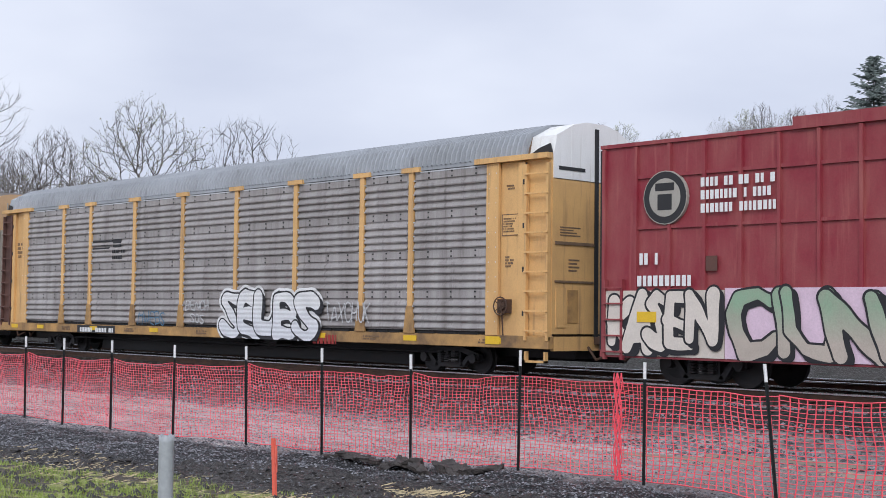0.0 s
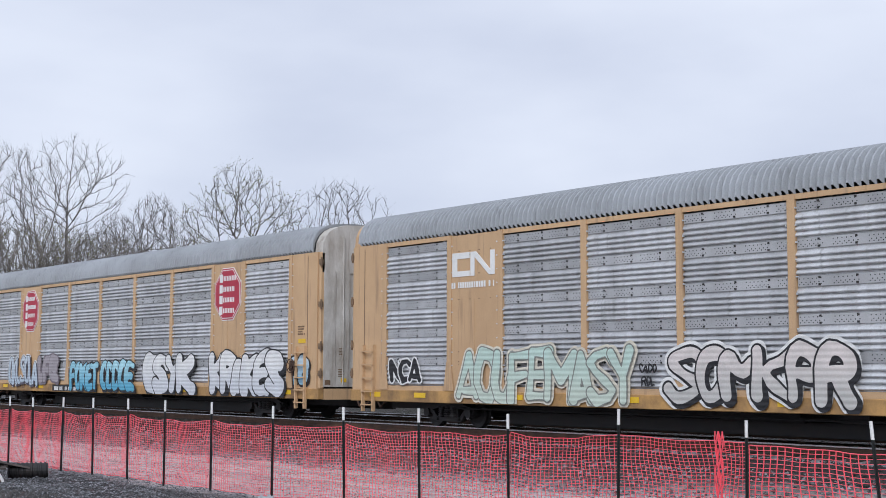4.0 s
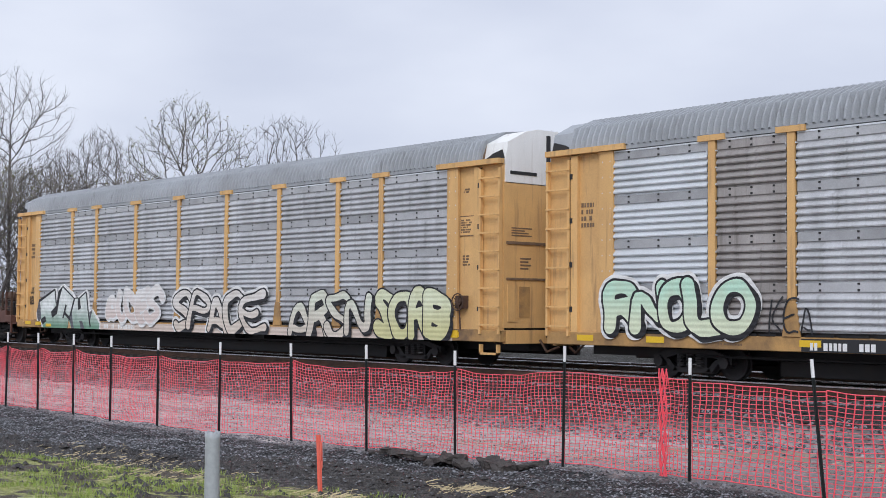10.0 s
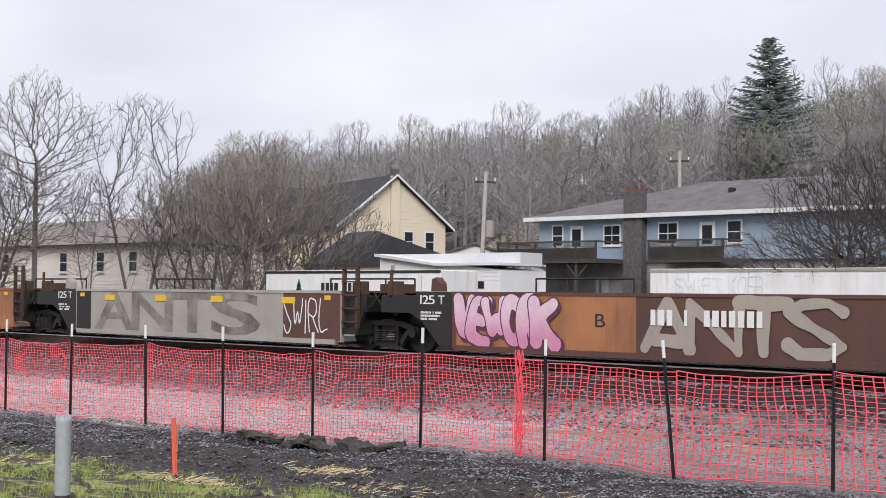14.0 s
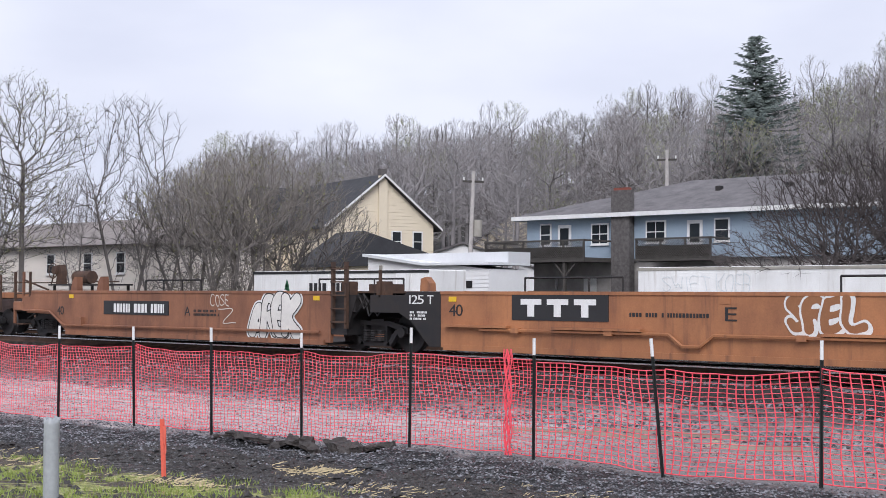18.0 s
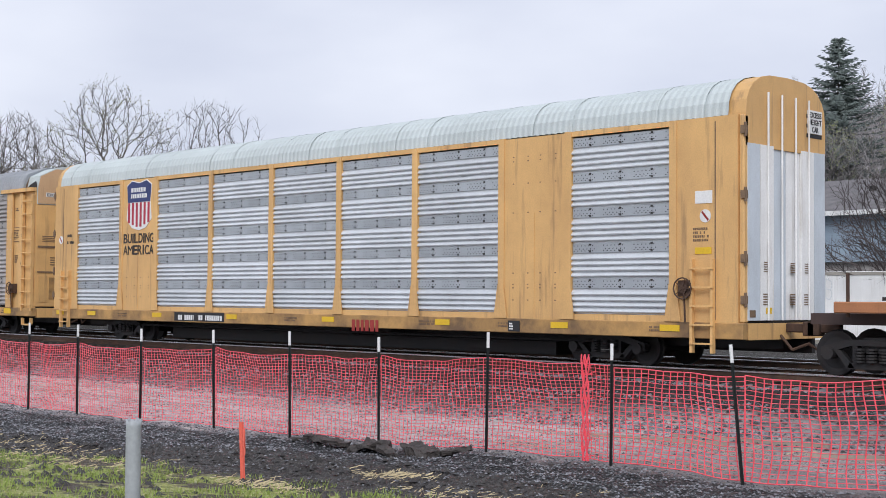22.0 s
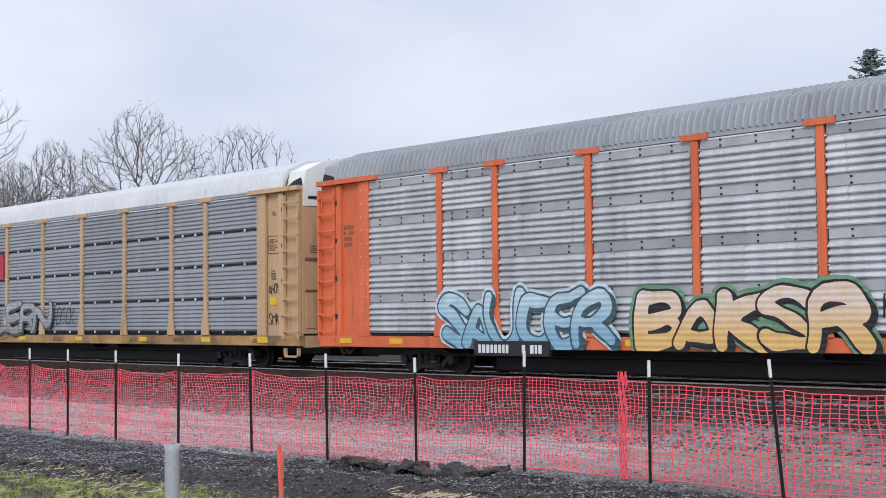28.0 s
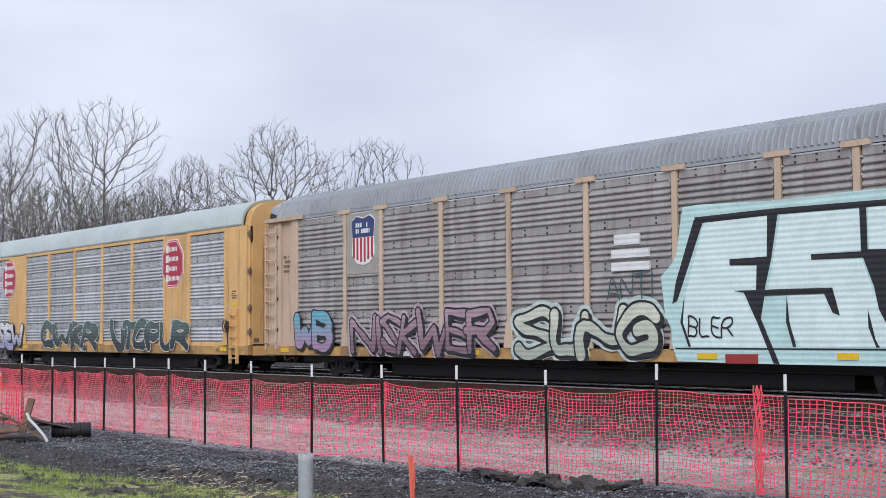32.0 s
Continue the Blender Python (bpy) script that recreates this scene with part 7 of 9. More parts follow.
def make_ground():
    xs = axis_steps([(-3000, -400, 400), (-400, -120, 20), (-120, -45, 3), (-45, 4, 0.22), (4, 40, 4), (40, 400, 40), (400, 2000, 400)])
    ys = axis_steps([(-1500, -100, 350), (-100, 2, 8), (2, 8, 0.5), (8, 15, 0.16), (15, 22, 0.4), (22, 70, 2.0), (70, 300, 8), (300, 3000, 450)])
    verts = [(x, y, ground_z(x, y)) for y in ys for x in xs]
    w = len(xs)
    faces = [(j * w + i, j * w + i + 1, (j + 1) * w + i + 1, (j + 1) * w + i) for j in range(len(ys) - 1) for i in range(w - 1)]
    me = bpy.data.meshes.new("ground")
    me.from_pydata(verts, [], faces)
    me.materials.append(ground_material())
    me.shade_smooth()
    tagged(new("ground", me), "muddy grass verge, dark gravel and a rutted dirt road", "ground", kind="structure")


make_ground()


# ---- track ----
BALLAST = weathered("ballast_stone", (0.052, 0.050, 0.050), 0.9, dark=(0.012, 0.012, 0.012), amount=0.7, scale=14.0, fine=60, bump=0.6, spec=0.15)
# Paler copy of the ballast: sky shining off wet stone, put into the colour.
LIT_BALLAST = weathered("lit_ballast_stone", (0.26, 0.265, 0.285), 0.6, dark=(0.06, 0.06, 0.065), amount=0.7, scale=9.0, fine=60, bump=0.6)
MIXED = weathered("mixed_stone", (0.140, 0.142, 0.154), 0.42, dark=(0.058, 0.058, 0.062), amount=0.5, scale=5.0, bump=0.3)
_n, _l = MIXED.node_tree.nodes, MIXED.node_tree.links
_isl = _n.new("ShaderNodeNewGeometry")
_rng = _n.new("ShaderNodeMapRange")
_rng.inputs[3].default_value, _rng.inputs[4].default_value = 0.05, 2.1
_l.new(_isl.outputs["Random Per Island"], _rng.inputs[0])
_mul = _n.new("ShaderNodeMixRGB")
_mul.blend_type = "MULTIPLY"
_mul.inputs[0].default_value = 1.0
_bs = _n["Principled BSDF"].inputs["Base Color"]
_l.new(_bs.links[0].from_socket, _mul.inputs[1])
_l.new(_rng.outputs[0], _mul.inputs[2])
_l.new(_mul.outputs[0], _bs)
SLAB = weathered("crumbled_asphalt", (0.060, 0.050, 0.045), 0.6, dark=(0.014, 0.012, 0.012), amount=0.75, scale=7.0, bump=0.7)
CLOD = weathered("wet_mud_clod", (0.040, 0.035, 0.032), 0.45, dark=(0.014, 0.012, 0.011), amount=0.6, scale=9.0, bump=0.5)
TIE = weathered("creosoted_tie", (0.045, 0.038, 0.032), 0.85, amount=0.5, scale=5.0, bump=0.4)


def make_track():
    bm = bmesh.new()
    prism(bm, [(21.2, 0.1), (21.9, 0.50), (31.0, 0.50), (31.8, -0.6)], -260, 130, "x")
    solid("ballast_bed", bm, BALLAST, "dark stone ballast bed under the track", "ballast", kind="structure")
    bm = bmesh.new()
    for k in range(210):
        x = -100 + k * 0.53
        bx(bm, x - 0.11, x + 0.11, TRACK_Y - 1.3, TRACK_Y + 1.3, 0.42, 0.615)
        bx(bm, x - 0.11, x + 0.11, TRACK_Y + 2.9, TRACK_Y + 5.5, 0.42, 0.615)
    solid("railway_ties", bm, TIE, "dark creosoted wooden ties bedded in ballast", "ties", kind="stuff")
    for s in (-0.755, 0.755, 3.445, 4.955):
        root = thing("rail", "steel rail with a polished head on dark ties", "rail", "rails of the track")
        y = TRACK_Y + s
        bm = bmesh.new()
        prism(bm, [(y - 0.075, 0.615), (y + 0.075, 0.615), (y + 0.07, 0.635), (y + 0.012, 0.655), (y + 0.012, 0.765), (y - 0.012, 0.765), (y - 0.012, 0.655), (y - 0.07, 0.635)], -260, 130, "x")
        part("rail_web", bm, RUST, root)
        part("rail_head", box(-260, 130, y - 0.037, y + 0.037, 0.765, 0.806, bevel=0.006), RAIL_TOP, root)
    # loose stones on the shoulder and the verge

    def stones(name, label, count, xr, yr, size, material, seed):
        verts, faces = [], []
        r = random.Random(seed)
        for _ in range(count):
            x, y = r.uniform(*xr), r.uniform(*yr)
            rel = y - 12.6 - 1.5 * smooth(-22, -11, x)
            if name == "mud_clods" and not -3.6 - 1.3 * (1 - smooth(-20, -15.5, x)) + 0.5 * noise.noise((x, y, 0)) < rel < -1.9 - 1.2 * (1 - smooth(-20, -15.5, x)) + 0.9 * noise.noise((x * 0.7, y, 4)):
                continue
            if name == "gravel_stones" and (rel < -4.0 - 1.0 * (1 - smooth(-20, -15.5, x)) or (rel < -2.0 - 1.2 * (1 - smooth(-20, -15.5, x)) and r.random() < 0.8) or rel > 0.3):
                continue
            s = size * r.uniform(0.4, 1.25)
            z = ground_z(x, y)
            if 21.2 < y < 26.6:
                z = max(z, 0.1 + 0.4 * min(1, (y - 21.2) / 0.7, (26.6 - y) / 0.8))
            a = r.uniform(0, 6.28)
            b = len(verts)
            for k in range(4):
                t = a + k * 1.571 + r.uniform(-0.3, 0.3)
                verts.append((x + s * r.uniform(0.7, 1.2) * math.cos(t), y + s * r.uniform(0.7, 1.2) * math.sin(t), z + s * r.uniform(-0.05, 0.25)))
            verts.append((x + s * r.uniform(-0.2, 0.2), y + s * r.uniform(-0.2, 0.2), z + s * r.uniform(0.6, 0.95)))
            faces += [(b + k, b + (k + 1) % 4, b + 4) for k in range(4)]
        me = bpy.data.meshes.new(name)
        me.from_pydata(verts, [], faces)
        me.materials.append(material)
        tagged(new(name, me), label, "stones", kind="stuff")

    stones("ballast_stones", "loose angular ballast stones along the track", 9000, (-62, 0), (20.4, 22.6), 0.06, BALLAST, 3)
    bm = bmesh.new()
    prism(bm, [(22.25, 0.505), (22.95, 0.56), (22.95, 0.48), (22.25, 0.48)], -120, 20, "x")
    solid("ballast_crown", bm, LIT_BALLAST, "strip of crushed stone along the rail, coloured pale for wet sheen", "ballast", kind="structure")
    stones("ballast_crown_stones", "angular stones along the rail, coloured pale for wet sheen", 7000, (-62, 0), (22.2, 22.98), 0.05, LIT_BALLAST, 8)
    stones("gravel_stones", "loose grey and dark gravel on the verge by the fence", 62000, (-36, -3), (8.2, 14.2), 0.023, MIXED, 5)
    stones("mud_clods", "dark wet clods of churned mud and stones", 9000, (-36, -3), (7.4, 13.2), 0.055, CLOD, 9)
    stones("turf_clods", "dark clods of earth thrown over the grass", 420, (-21, -8), (6.6, 9.8), 0.065, CLOD, 15)
    stones("shoulder_stones", "loose grey stones between the road and the track", 11000, (-48, -3), (17.8, 21.6), 0.05, MIXED, 12)
    stones("road_stones", "small stones and crumbs on the dirt road", 9000, (-45, -3), (13.2, 20.0), 0.022, MIXED, 6)


make_track()

# ---- orange fence ----
POSTS = [(0.2, 14.3), (-2.4, 14.3), (-4.85, 14.2), (-7.0, 14.15), (-9.0, 14.0), (-11.1, 14.12), (-13.12, 13.85), (-14.95, 13.45), (-16.6, 13.07), (-18.54, 13.0), (-20.4, 12.75), (-22.3, 12.6), (-24.3, 12.68),
         (-25.65, 12.55), (-27.2, 12.5), (-28.6, 12.4), (-30.5, 12.5), (-32.3, 12.65), (-34.5, 12.7), (-37.0, 12.8), (-40.0, 12.9), (-43.0, 13.0)]
MESH = weathered("orange_plastic_mesh", (0.88, 0.105, 0.14), 0.42, dark=(0.80, 0.08, 0.11), amount=0.4, scale=3.0, bump=0.05)
POST = weathered("dark_green_black_post", (0.022, 0.026, 0.026), 0.55, 0.3, amount=0.4, scale=6.0)


def mesh_panel(p, q, seed, sag):
    """Oval-holed barrier mesh between two posts: upright and level strands with their own thickness."""
    r = random.Random(seed)
    bm = bmesh.new()
    a, b = Vector((*p, 0)), Vector((*q, 0))
    d = b - a
    L = d.length
    t = d / L
    n = Vector((t.y, -t.x, 0))
    fine = seed >= 5
    nv, nh = max(8, round(L / (0.070 if fine else 0.120))), (28 if fine else 23)
    top_l, top_r = 1.32 + r.uniform(-0.03, 0.03), 1.32 + r.uniform(-0.03, 0.03)
    ph = r.uniform(0, 6)
    belly = r.uniform(0.02, 0.10)

    def at(u, v):
        top = top_l * (1 - u) + top_r * u - sag * 4 * u * (1 - u)
        lean = 0.05 * math.sin(3 * u + ph) * (v - 0.5) + 0.02 * math.sin(9 * v + ph * 2 + 5 * u)
        o = n * (belly * math.sin(math.pi * u) * math.sin(math.pi * v + 0.4) + 0.02 * math.sin(11 * u + ph) + 0.035)
        base = a + d * min(1, max(0, u + lean / L * (1 if 0.04 < u < 0.96 else 0.2)))
        return base + o + Vector((0, 0, ground_z(base.x, base.y) + 0.05 + (top - 0.05) * v))

    grid = [[at(i / nv, j / (nh - 1)) for j in range(nh)] for i in range(nv + 1)]
    wv, wh, th = (0.0054, 0.0036, 0.003) if fine else (0.0092, 0.0046, 0.004)

    def strip(pts, side, w):
        prev = None
        for c in pts:
            cur = [bm.verts.new(c + side * w + n * th), bm.verts.new(c - side * w + n * th), bm.verts.new(c - n * th)]
            if prev:
                for k in range(3):
                    bm.faces.new((prev[k], prev[(k + 1) % 3], cur[(k + 1) % 3], cur[k]))
            prev = cur

    for i in range(nv + 1):
        strip(grid[i], t, wv)
    up = Vector((0, 0, 1))
    for j in range(nh):
        strip([grid[i][j] for i in range(nv + 1)], up, wh * (1.7 if j in (0, nh - 1) else 1.0))
    return bm


def make_fence():
    root = thing("safety_fence", "orange plastic mesh safety fence on dark steel posts", "fence")
    lean = {4: (-0.10, 0.0), 8: (-0.02, 0.0), 3: (0.0, 0.02), 9: (-0.03, 0.0)}
    for i, (x, y) in enumerate(POSTS):
        z = ground_z(x, y)
        lx, ly = lean.get(i, (random.Random(i).uniform(-0.03, 0.03), 0.0))
        h = 1.66 + random.Random(i + 50).uniform(-0.05, 0.04)
        bm = bmesh.new()
        for w, dpt in ((0.022, 0.006), (0.005, 0.022)):
            v = []
            for zz in (-0.3, h - 0.22):
                ox, oy = lx * zz, ly * zz
                v += [(x + ox - w, y + oy - dpt, z + zz), (x + ox + w, y + oy - dpt, z + zz), (x + ox + w, y + oy + dpt, z + zz), (x + ox - w, y + oy + dpt, z + zz)]
            vs = [bm.verts.new(k) for k in v]
            for f in ((0, 3, 2, 1), (4, 5, 6, 7), (0, 1, 5, 4), (1, 2, 6, 5), (2, 3, 7, 6), (3, 0, 4, 7)):
                bm.faces.new([vs[k] for k in f])
        ob = part("fence_post", bm, POST, root)
        bm = bmesh.new()
        zz = h - 0.22
        rod(bm, (x + lx * zz, y + ly * zz, z + zz), (x + lx * h, y + ly * h, z + h), 0.022, 6)
        part("post_tip", bm, LETTER_WHITE, ob, "white painted post tip")
    for i, (p, q) in enumerate(zip(POSTS, POSTS[1:])):
        part("mesh_panel", mesh_panel(p, q, i, 0.05 if i not in (4, 5) else 0.02), MESH, root)
    # rolled end of the next length of mesh, tied on beside a post
    bm = bmesh.new()
    x, y = -11.45, 14.06
    for q in range(6):
        pts = [(x - 0.05 + 0.022 * q + 0.025 * math.sin(1.3 * k + 2 * q), y - 0.05 - 0.015 * (q % 2), ground_z(x, y) + 0.03 + 1.42 * k / 14) for k in range(15)]
        for a, b in zip(pts, pts[1:]):
            rod(bm, a, b, 0.0095, 4)
    end = part("rolled_end", bm, MESH, root, "bunched bright orange mesh end", kind="stuff")
    for k in range(12):
        z = ground_z(x, y) + 0.08 + k * 0.11
        bm = bmesh.new()
        rod(bm, (x, y - 0.05, z), (x + 0.14, y - 0.03, z + 0.03), 0.008, 4)
        part("loose_strand", bm, MESH, end)


make_fence()


# ---- small things on the verge ----
def verge_things():
    x, y = -7.98, 4.94
    z = ground_z(x, y) - 0.05
    root = thing("bollard", "grey pipe bollard with a black lower half and open top", "bollard")
    for name, r0, z0, z1, m, lab in (("sleeve", 0.052, 0.83, 1.365, weathered("grey_pvc", (0.36, 0.38, 0.40), 0.45, amount=0.3, scale=5), "grey plastic sleeve"), ("base_pipe", 0.050, z, 0.83, BLACK_STEEL, "")):
        bm = bmesh.new()
        rings = []
        for r, zz in ((r0, z0), (r0, z1 - 0.05), (r0 * 1.04, z1), (r0 - 0.008, z1), (r0 - 0.008, z1 - 0.12)):
            rings.append([bm.verts.new((x + r * math.cos(k * math.pi / 10), y + r * math.sin(k * math.pi / 10), zz - (0.022 * max(0.0, math.sin(1.7 * k)) if zz == z1 and name == "sleeve" else 0.0))) for k in range(20)])
        for a, b in zip(rings, rings[1:]):
            for k in range(20):
                bm.faces.new((a[k], a[(k + 1) % 20], b[(k + 1) % 20], b[k]))
        bm.faces.new(rings[-1])
        part(name, bm, m, root, lab, True)
    x, y = -13.25, 9.73
    bm = bmesh.new()
    z = ground_z(x, y)
    bmesh.ops.create_cube(bm, size=1.0, matrix=Matrix.Translation((x - 0.03, y, z + 0.315)) @ Matrix.Rotation(radians(-4), 4, "Y") @ Matrix.Diagonal((0.055, 0.03, 0.73, 1)))
    for q, hang in ((0.02, 0.20), (0.045, 0.30)):
        top = z + 0.60
        v = [bm.verts.new(p) for p in ((x + q - 0.02, y - 0.022, top), (x + q + 0.015, y - 0.024, top), (x + q + 0.06, y - 0.05, top - hang), (x + q + 0.03, y - 0.045, top - hang - 0.03))]
        bm.faces.new(v)
    solid("survey_stake", bm, weathered("fluorescent_orange_paint", (0.80, 0.12, 0.075), 0.6, dark=(0.62, 0.20, 0.15), amount=0.5, scale=5), "leaning wooden stake painted fluorescent orange", "stake")
    # heap of broken asphalt slabs in the mud
    rng = random.Random(8)
    for k, (px, py, s, h, tilt) in enumerate(((-15.15, 12.62, 0.62, 0.07, 8), (-14.35, 12.80, 0.55, 0.09, -10), (-13.65, 13.05, 0.60, 0.10, 6), (-13.1, 13.22, 0.40, 0.08, -14), (-14.55, 12.98, 0.36, 0.11, 16), (-15.75, 12.60, 0.36, 0.05, -5), (-13.95, 12.72, 0.28, 0.07, 20))):
        bm = bmesh.new()
        rim = [(s * (0.7 + 0.45 * rng.random()) * math.cos(6.283 * i / 11), 0.5 * s * (0.65 + 0.5 * rng.random()) * math.sin(6.283 * i / 11)) for i in range(11)]
        prism(bm, rim, -0.6 * h, h, "z")
        bmesh.ops.triangulate(bm, faces=bm.faces[:])
        bmesh.ops.subdivide_edges(bm, edges=bm.edges[:], cuts=3, use_grid_fill=True)
        turn = Matrix.Translation((px, py, ground_z(px, py) + 0.05)) @ Euler((radians(rng.uniform(-8, 12)), radians(tilt), rng.uniform(-0.4, 0.6))).to_matrix().to_4x4()
        for v in bm.verts:
            q = v.co.copy()
            v.co = turn @ (Vector((0.68 * q.x, 0.62 * q.y, 0.55 * q.z)) + Vector((0.12 * s * noise.noise(q * 5 + Vector((k, 0, 0))), 0.12 * s * noise.noise(q * 5 + Vector((0, k, 0))), 0.55 * h * noise.noise(q * 4 + Vector((k, k, 0))) + 0.35 * h * noise.noise(q * 13 + Vector((k, 2, 0))))))
        solid("asphalt_slab", bm, SLAB, "broken slab of old asphalt lying in the mud", "rubble", "broken asphalt slabs")
    # drain pipe offcut and scrap boards by the far end of the fence
    bm = bmesh.new()
    axis = Vector((0.376, 0.927, 0.0))
    start = Vector((-27.13, 10.62, ground_z(-27.0, 11.0) + 0.165))
    across = Vector((-axis.y, axis.x, 0.0))
    rings = []
    for k in range(36):
        r = (0.163, 0.163, 0.148, 0.148)[k % 4]
        rings.append([bm.verts.new(start + axis * (0.0225 * (k + (0.4 if k % 4 in (1, 3) else 0))) + across * r * math.cos(a * math.pi / 8) + Vector((0, 0, r * math.sin(a * math.pi / 8)))) for a in range(16)])
    for p, q in zip(rings, rings[1:]):
        for a in range(16):
            bm.faces.new((p[a], q[a], q[(a + 1) % 16], p[(a + 1) % 16]))
    bm.faces.new(rings[0])
    bm.faces.new(rings[-1][::-1])
    bmesh.ops.recalc_face_normals(bm, faces=bm.faces[:])
    solid("pipe_offcut", bm, BLACK_STEEL, "short black corrugated pipe lying on gravel", "pipe", smooth=False)
    scrap = [weathered("brown_scrap_wood", (0.19, 0.105, 0.07), 0.8, dark=(0.08, 0.05, 0.04), amount=0.6, scale=4.0), weathered("grey_scrap_wood", (0.14, 0.12, 0.11), 0.8, dark=(0.06, 0.05, 0.045), amount=0.6, scale=4.0)]
    def heap(u, v, z):
        x, y = -26.05 + 0.34 * u - 0.94 * v, 9.85 + 0.94 * u + 0.34 * v
        return Vector((x, y, ground_z(x, y) + z))

    for k, (a, b, w) in enumerate((((-0.75, 0.1, 0.62), (0.22, -0.1, 0.06), 0.08), ((-0.25, 0.5, 0.05), (-0.05, 0.6, 0.82), 0.08), ((-1.1, -0.1, 0.20), (-0.30, -0.2, 0.28), 0.11), ((-0.2, 0.9, 0.40), (0.75, 1.2, 0.22), 0.10),
                                   ((-0.1, 1.3, 0.42), (0.8, 1.6, 0.14), 0.12), ((-0.7, -0.3, 0.06), (-0.05, 0.2, 0.46), 0.07), ((-1.3, 0.3, 0.42), (-0.45, 0.2, 0.50), 0.09), ((-0.9, 0.8, 0.2), (0.3, 1.0, 0.26), 0.12), ((-0.9, 0.0, 0.06), (0.1, 0.3, 0.10), 0.12))):
        bm = bmesh.new()
        p, q = heap(*a), heap(*b)
        side = (q - p).cross(Vector((rng.uniform(-0.4, 0.4), rng.uniform(-0.4, 0.4), 1))).normalized() * w
        up = side.cross(q - p).normalized() * 0.018
        for end in (p, q):
            for u in (-1, 1):
                for v in (-1, 1):
                    bm.verts.new(end + side * u + up * v)
        bmesh.ops.convex_hull(bm, input=bm.verts[:])
        solid("scrap_board", bm, scrap[k in (3, 4, 7, 8)], "weathered scrap board thrown on a heap", "board", "heap of scrap boards")
    bm = bmesh.new()
    bend = [heap(*p) for p in ((-0.15, -0.25, 0.62), (-0.10, -0.26, 0.48), (0.02, -0.28, 0.34), (0.18, -0.30, 0.14), (0.24, -0.30, 0.03))]
    for p, q in zip(bend, bend[1:]):
        rod(bm, p, q, 0.03, 5)
    solid("metal_strip", bm, LETTER_WHITE, "bent white metal strip on the scrap heap", "scrap metal")
    bm = bmesh.new()
    for k in range(9):
        x = -31.9 + 0.16 * k
        zig = 0.12 * (k % 2)
        for q in range(9):
            rod(bm, (x, 11.25 + zig, 0.1 + q * 0.11), (x + 0.16, 11.25 + 0.12 - zig, 0.12 + q * 0.11), 0.009, 4)
        rod(bm, (x, 11.25 + zig, 0.05), (x + 0.03, 11.25 + zig, 1.02), 0.012, 4)
    solid("folded_mesh", bm, MESH, "folded length of orange barrier mesh on the ground", "mesh")
    for ax, ay, bx_, by_, r in ((-13.9, 17.0, -11.4, 17.35, 0.045), (-12.8, 17.9, -10.2, 18.2, 0.05), (-7.2, 16.2, -5.6, 16.5, 0.05), (-9.8, 16.9, -8.8, 17.2, 0.06)):
        bm = bmesh.new()
        rod(bm, (ax, ay, ground_z(ax, ay) + 0.03), (bx_, by_, ground_z(bx_, by_) + 0.04), r, 4)
        solid("road_board", bm, weathered("pale_split_wood", (0.34, 0.29, 0.24), 0.8, dark=(0.18, 0.15, 0.13)) if "pale_split_wood" not in bpy.data.materials else bpy.data.materials["pale_split_wood"], "muddy split board lying on the dirt road", "board", "boards on the road")
    cx, cy = -55.0, 19.25
    cg = ground_z(cx, cy)
    root = thing("traffic_cone", "orange traffic cone with a white collar", "cone")
    orange = bpy.data.materials["fluorescent_orange_paint"]
    part("cone_base", box(cx - 0.30, cx + 0.30, cy - 0.30, cy + 0.30, cg, cg + 0.04, bevel=0.01), orange, root)
    for nm, z0, z1, r0, r1, m in (("cone_body", 0.04, 0.52, 0.24, 0.145, orange), ("collar", 0.52, 0.72, 0.145, 0.10, LETTER_WHITE), ("cone_tip", 0.72, 1.12, 0.10, 0.035, orange)):
        bm = bmesh.new()
        rod(bm, (cx, cy, cg + z0), (cx, cy, cg + z1), r0, 14, r1)
        part(nm, bm, m, root)
    # straw and dry stalks
    verts, faces = [], []
    for cx, cy, cnt, sp in ((-12.2, 11.2, 260, 0.30), (-12.6, 9.5, 200, 0.35), (-15.8, 8.9, 160, 0.9), (-18.0, 9.3, 120, 0.8), (-10.6, 10.6, 80, 0.5), (-6.3, 16.4, 110, 0.4), (-10.2, 17.2, 30, 0.4), (-9.0, 11.8, 60, 0.6)):
        for _ in range(cnt):
            x, y = rng.gauss(cx, sp), rng.gauss(cy, sp * 0.5)
            a, ln = rng.uniform(0, 3.14), rng.uniform(0.05, 0.16)
            z = ground_z(x, y) + 0.015
            dx, dy = math.cos(a) * ln, math.sin(a) * ln
            b = len(verts)
            e = z + rng.uniform(0, 0.035)
            verts += [(x, y, z), (x + dx, y + dy, e), (x + dx - 0.005 * dy / ln, y + dy + 0.005 * dx / ln, e + 0.005), (x - 0.005 * dy / ln, y + 0.005 * dx / ln, z + 0.005)]
            faces.append((b, b + 1, b + 2, b + 3))
    me = bpy.data.meshes.new("straw")
    me.from_pydata(verts, [], faces)
    me.materials.append(weathered("dry_straw", (0.56, 0.46, 0.27), 0.8, amount=0.5, scale=8))
    tagged(new("straw", me), "scattered dry straw and dead stalks", "straw", kind="stuff")
    # grass
    verts, faces = [], []
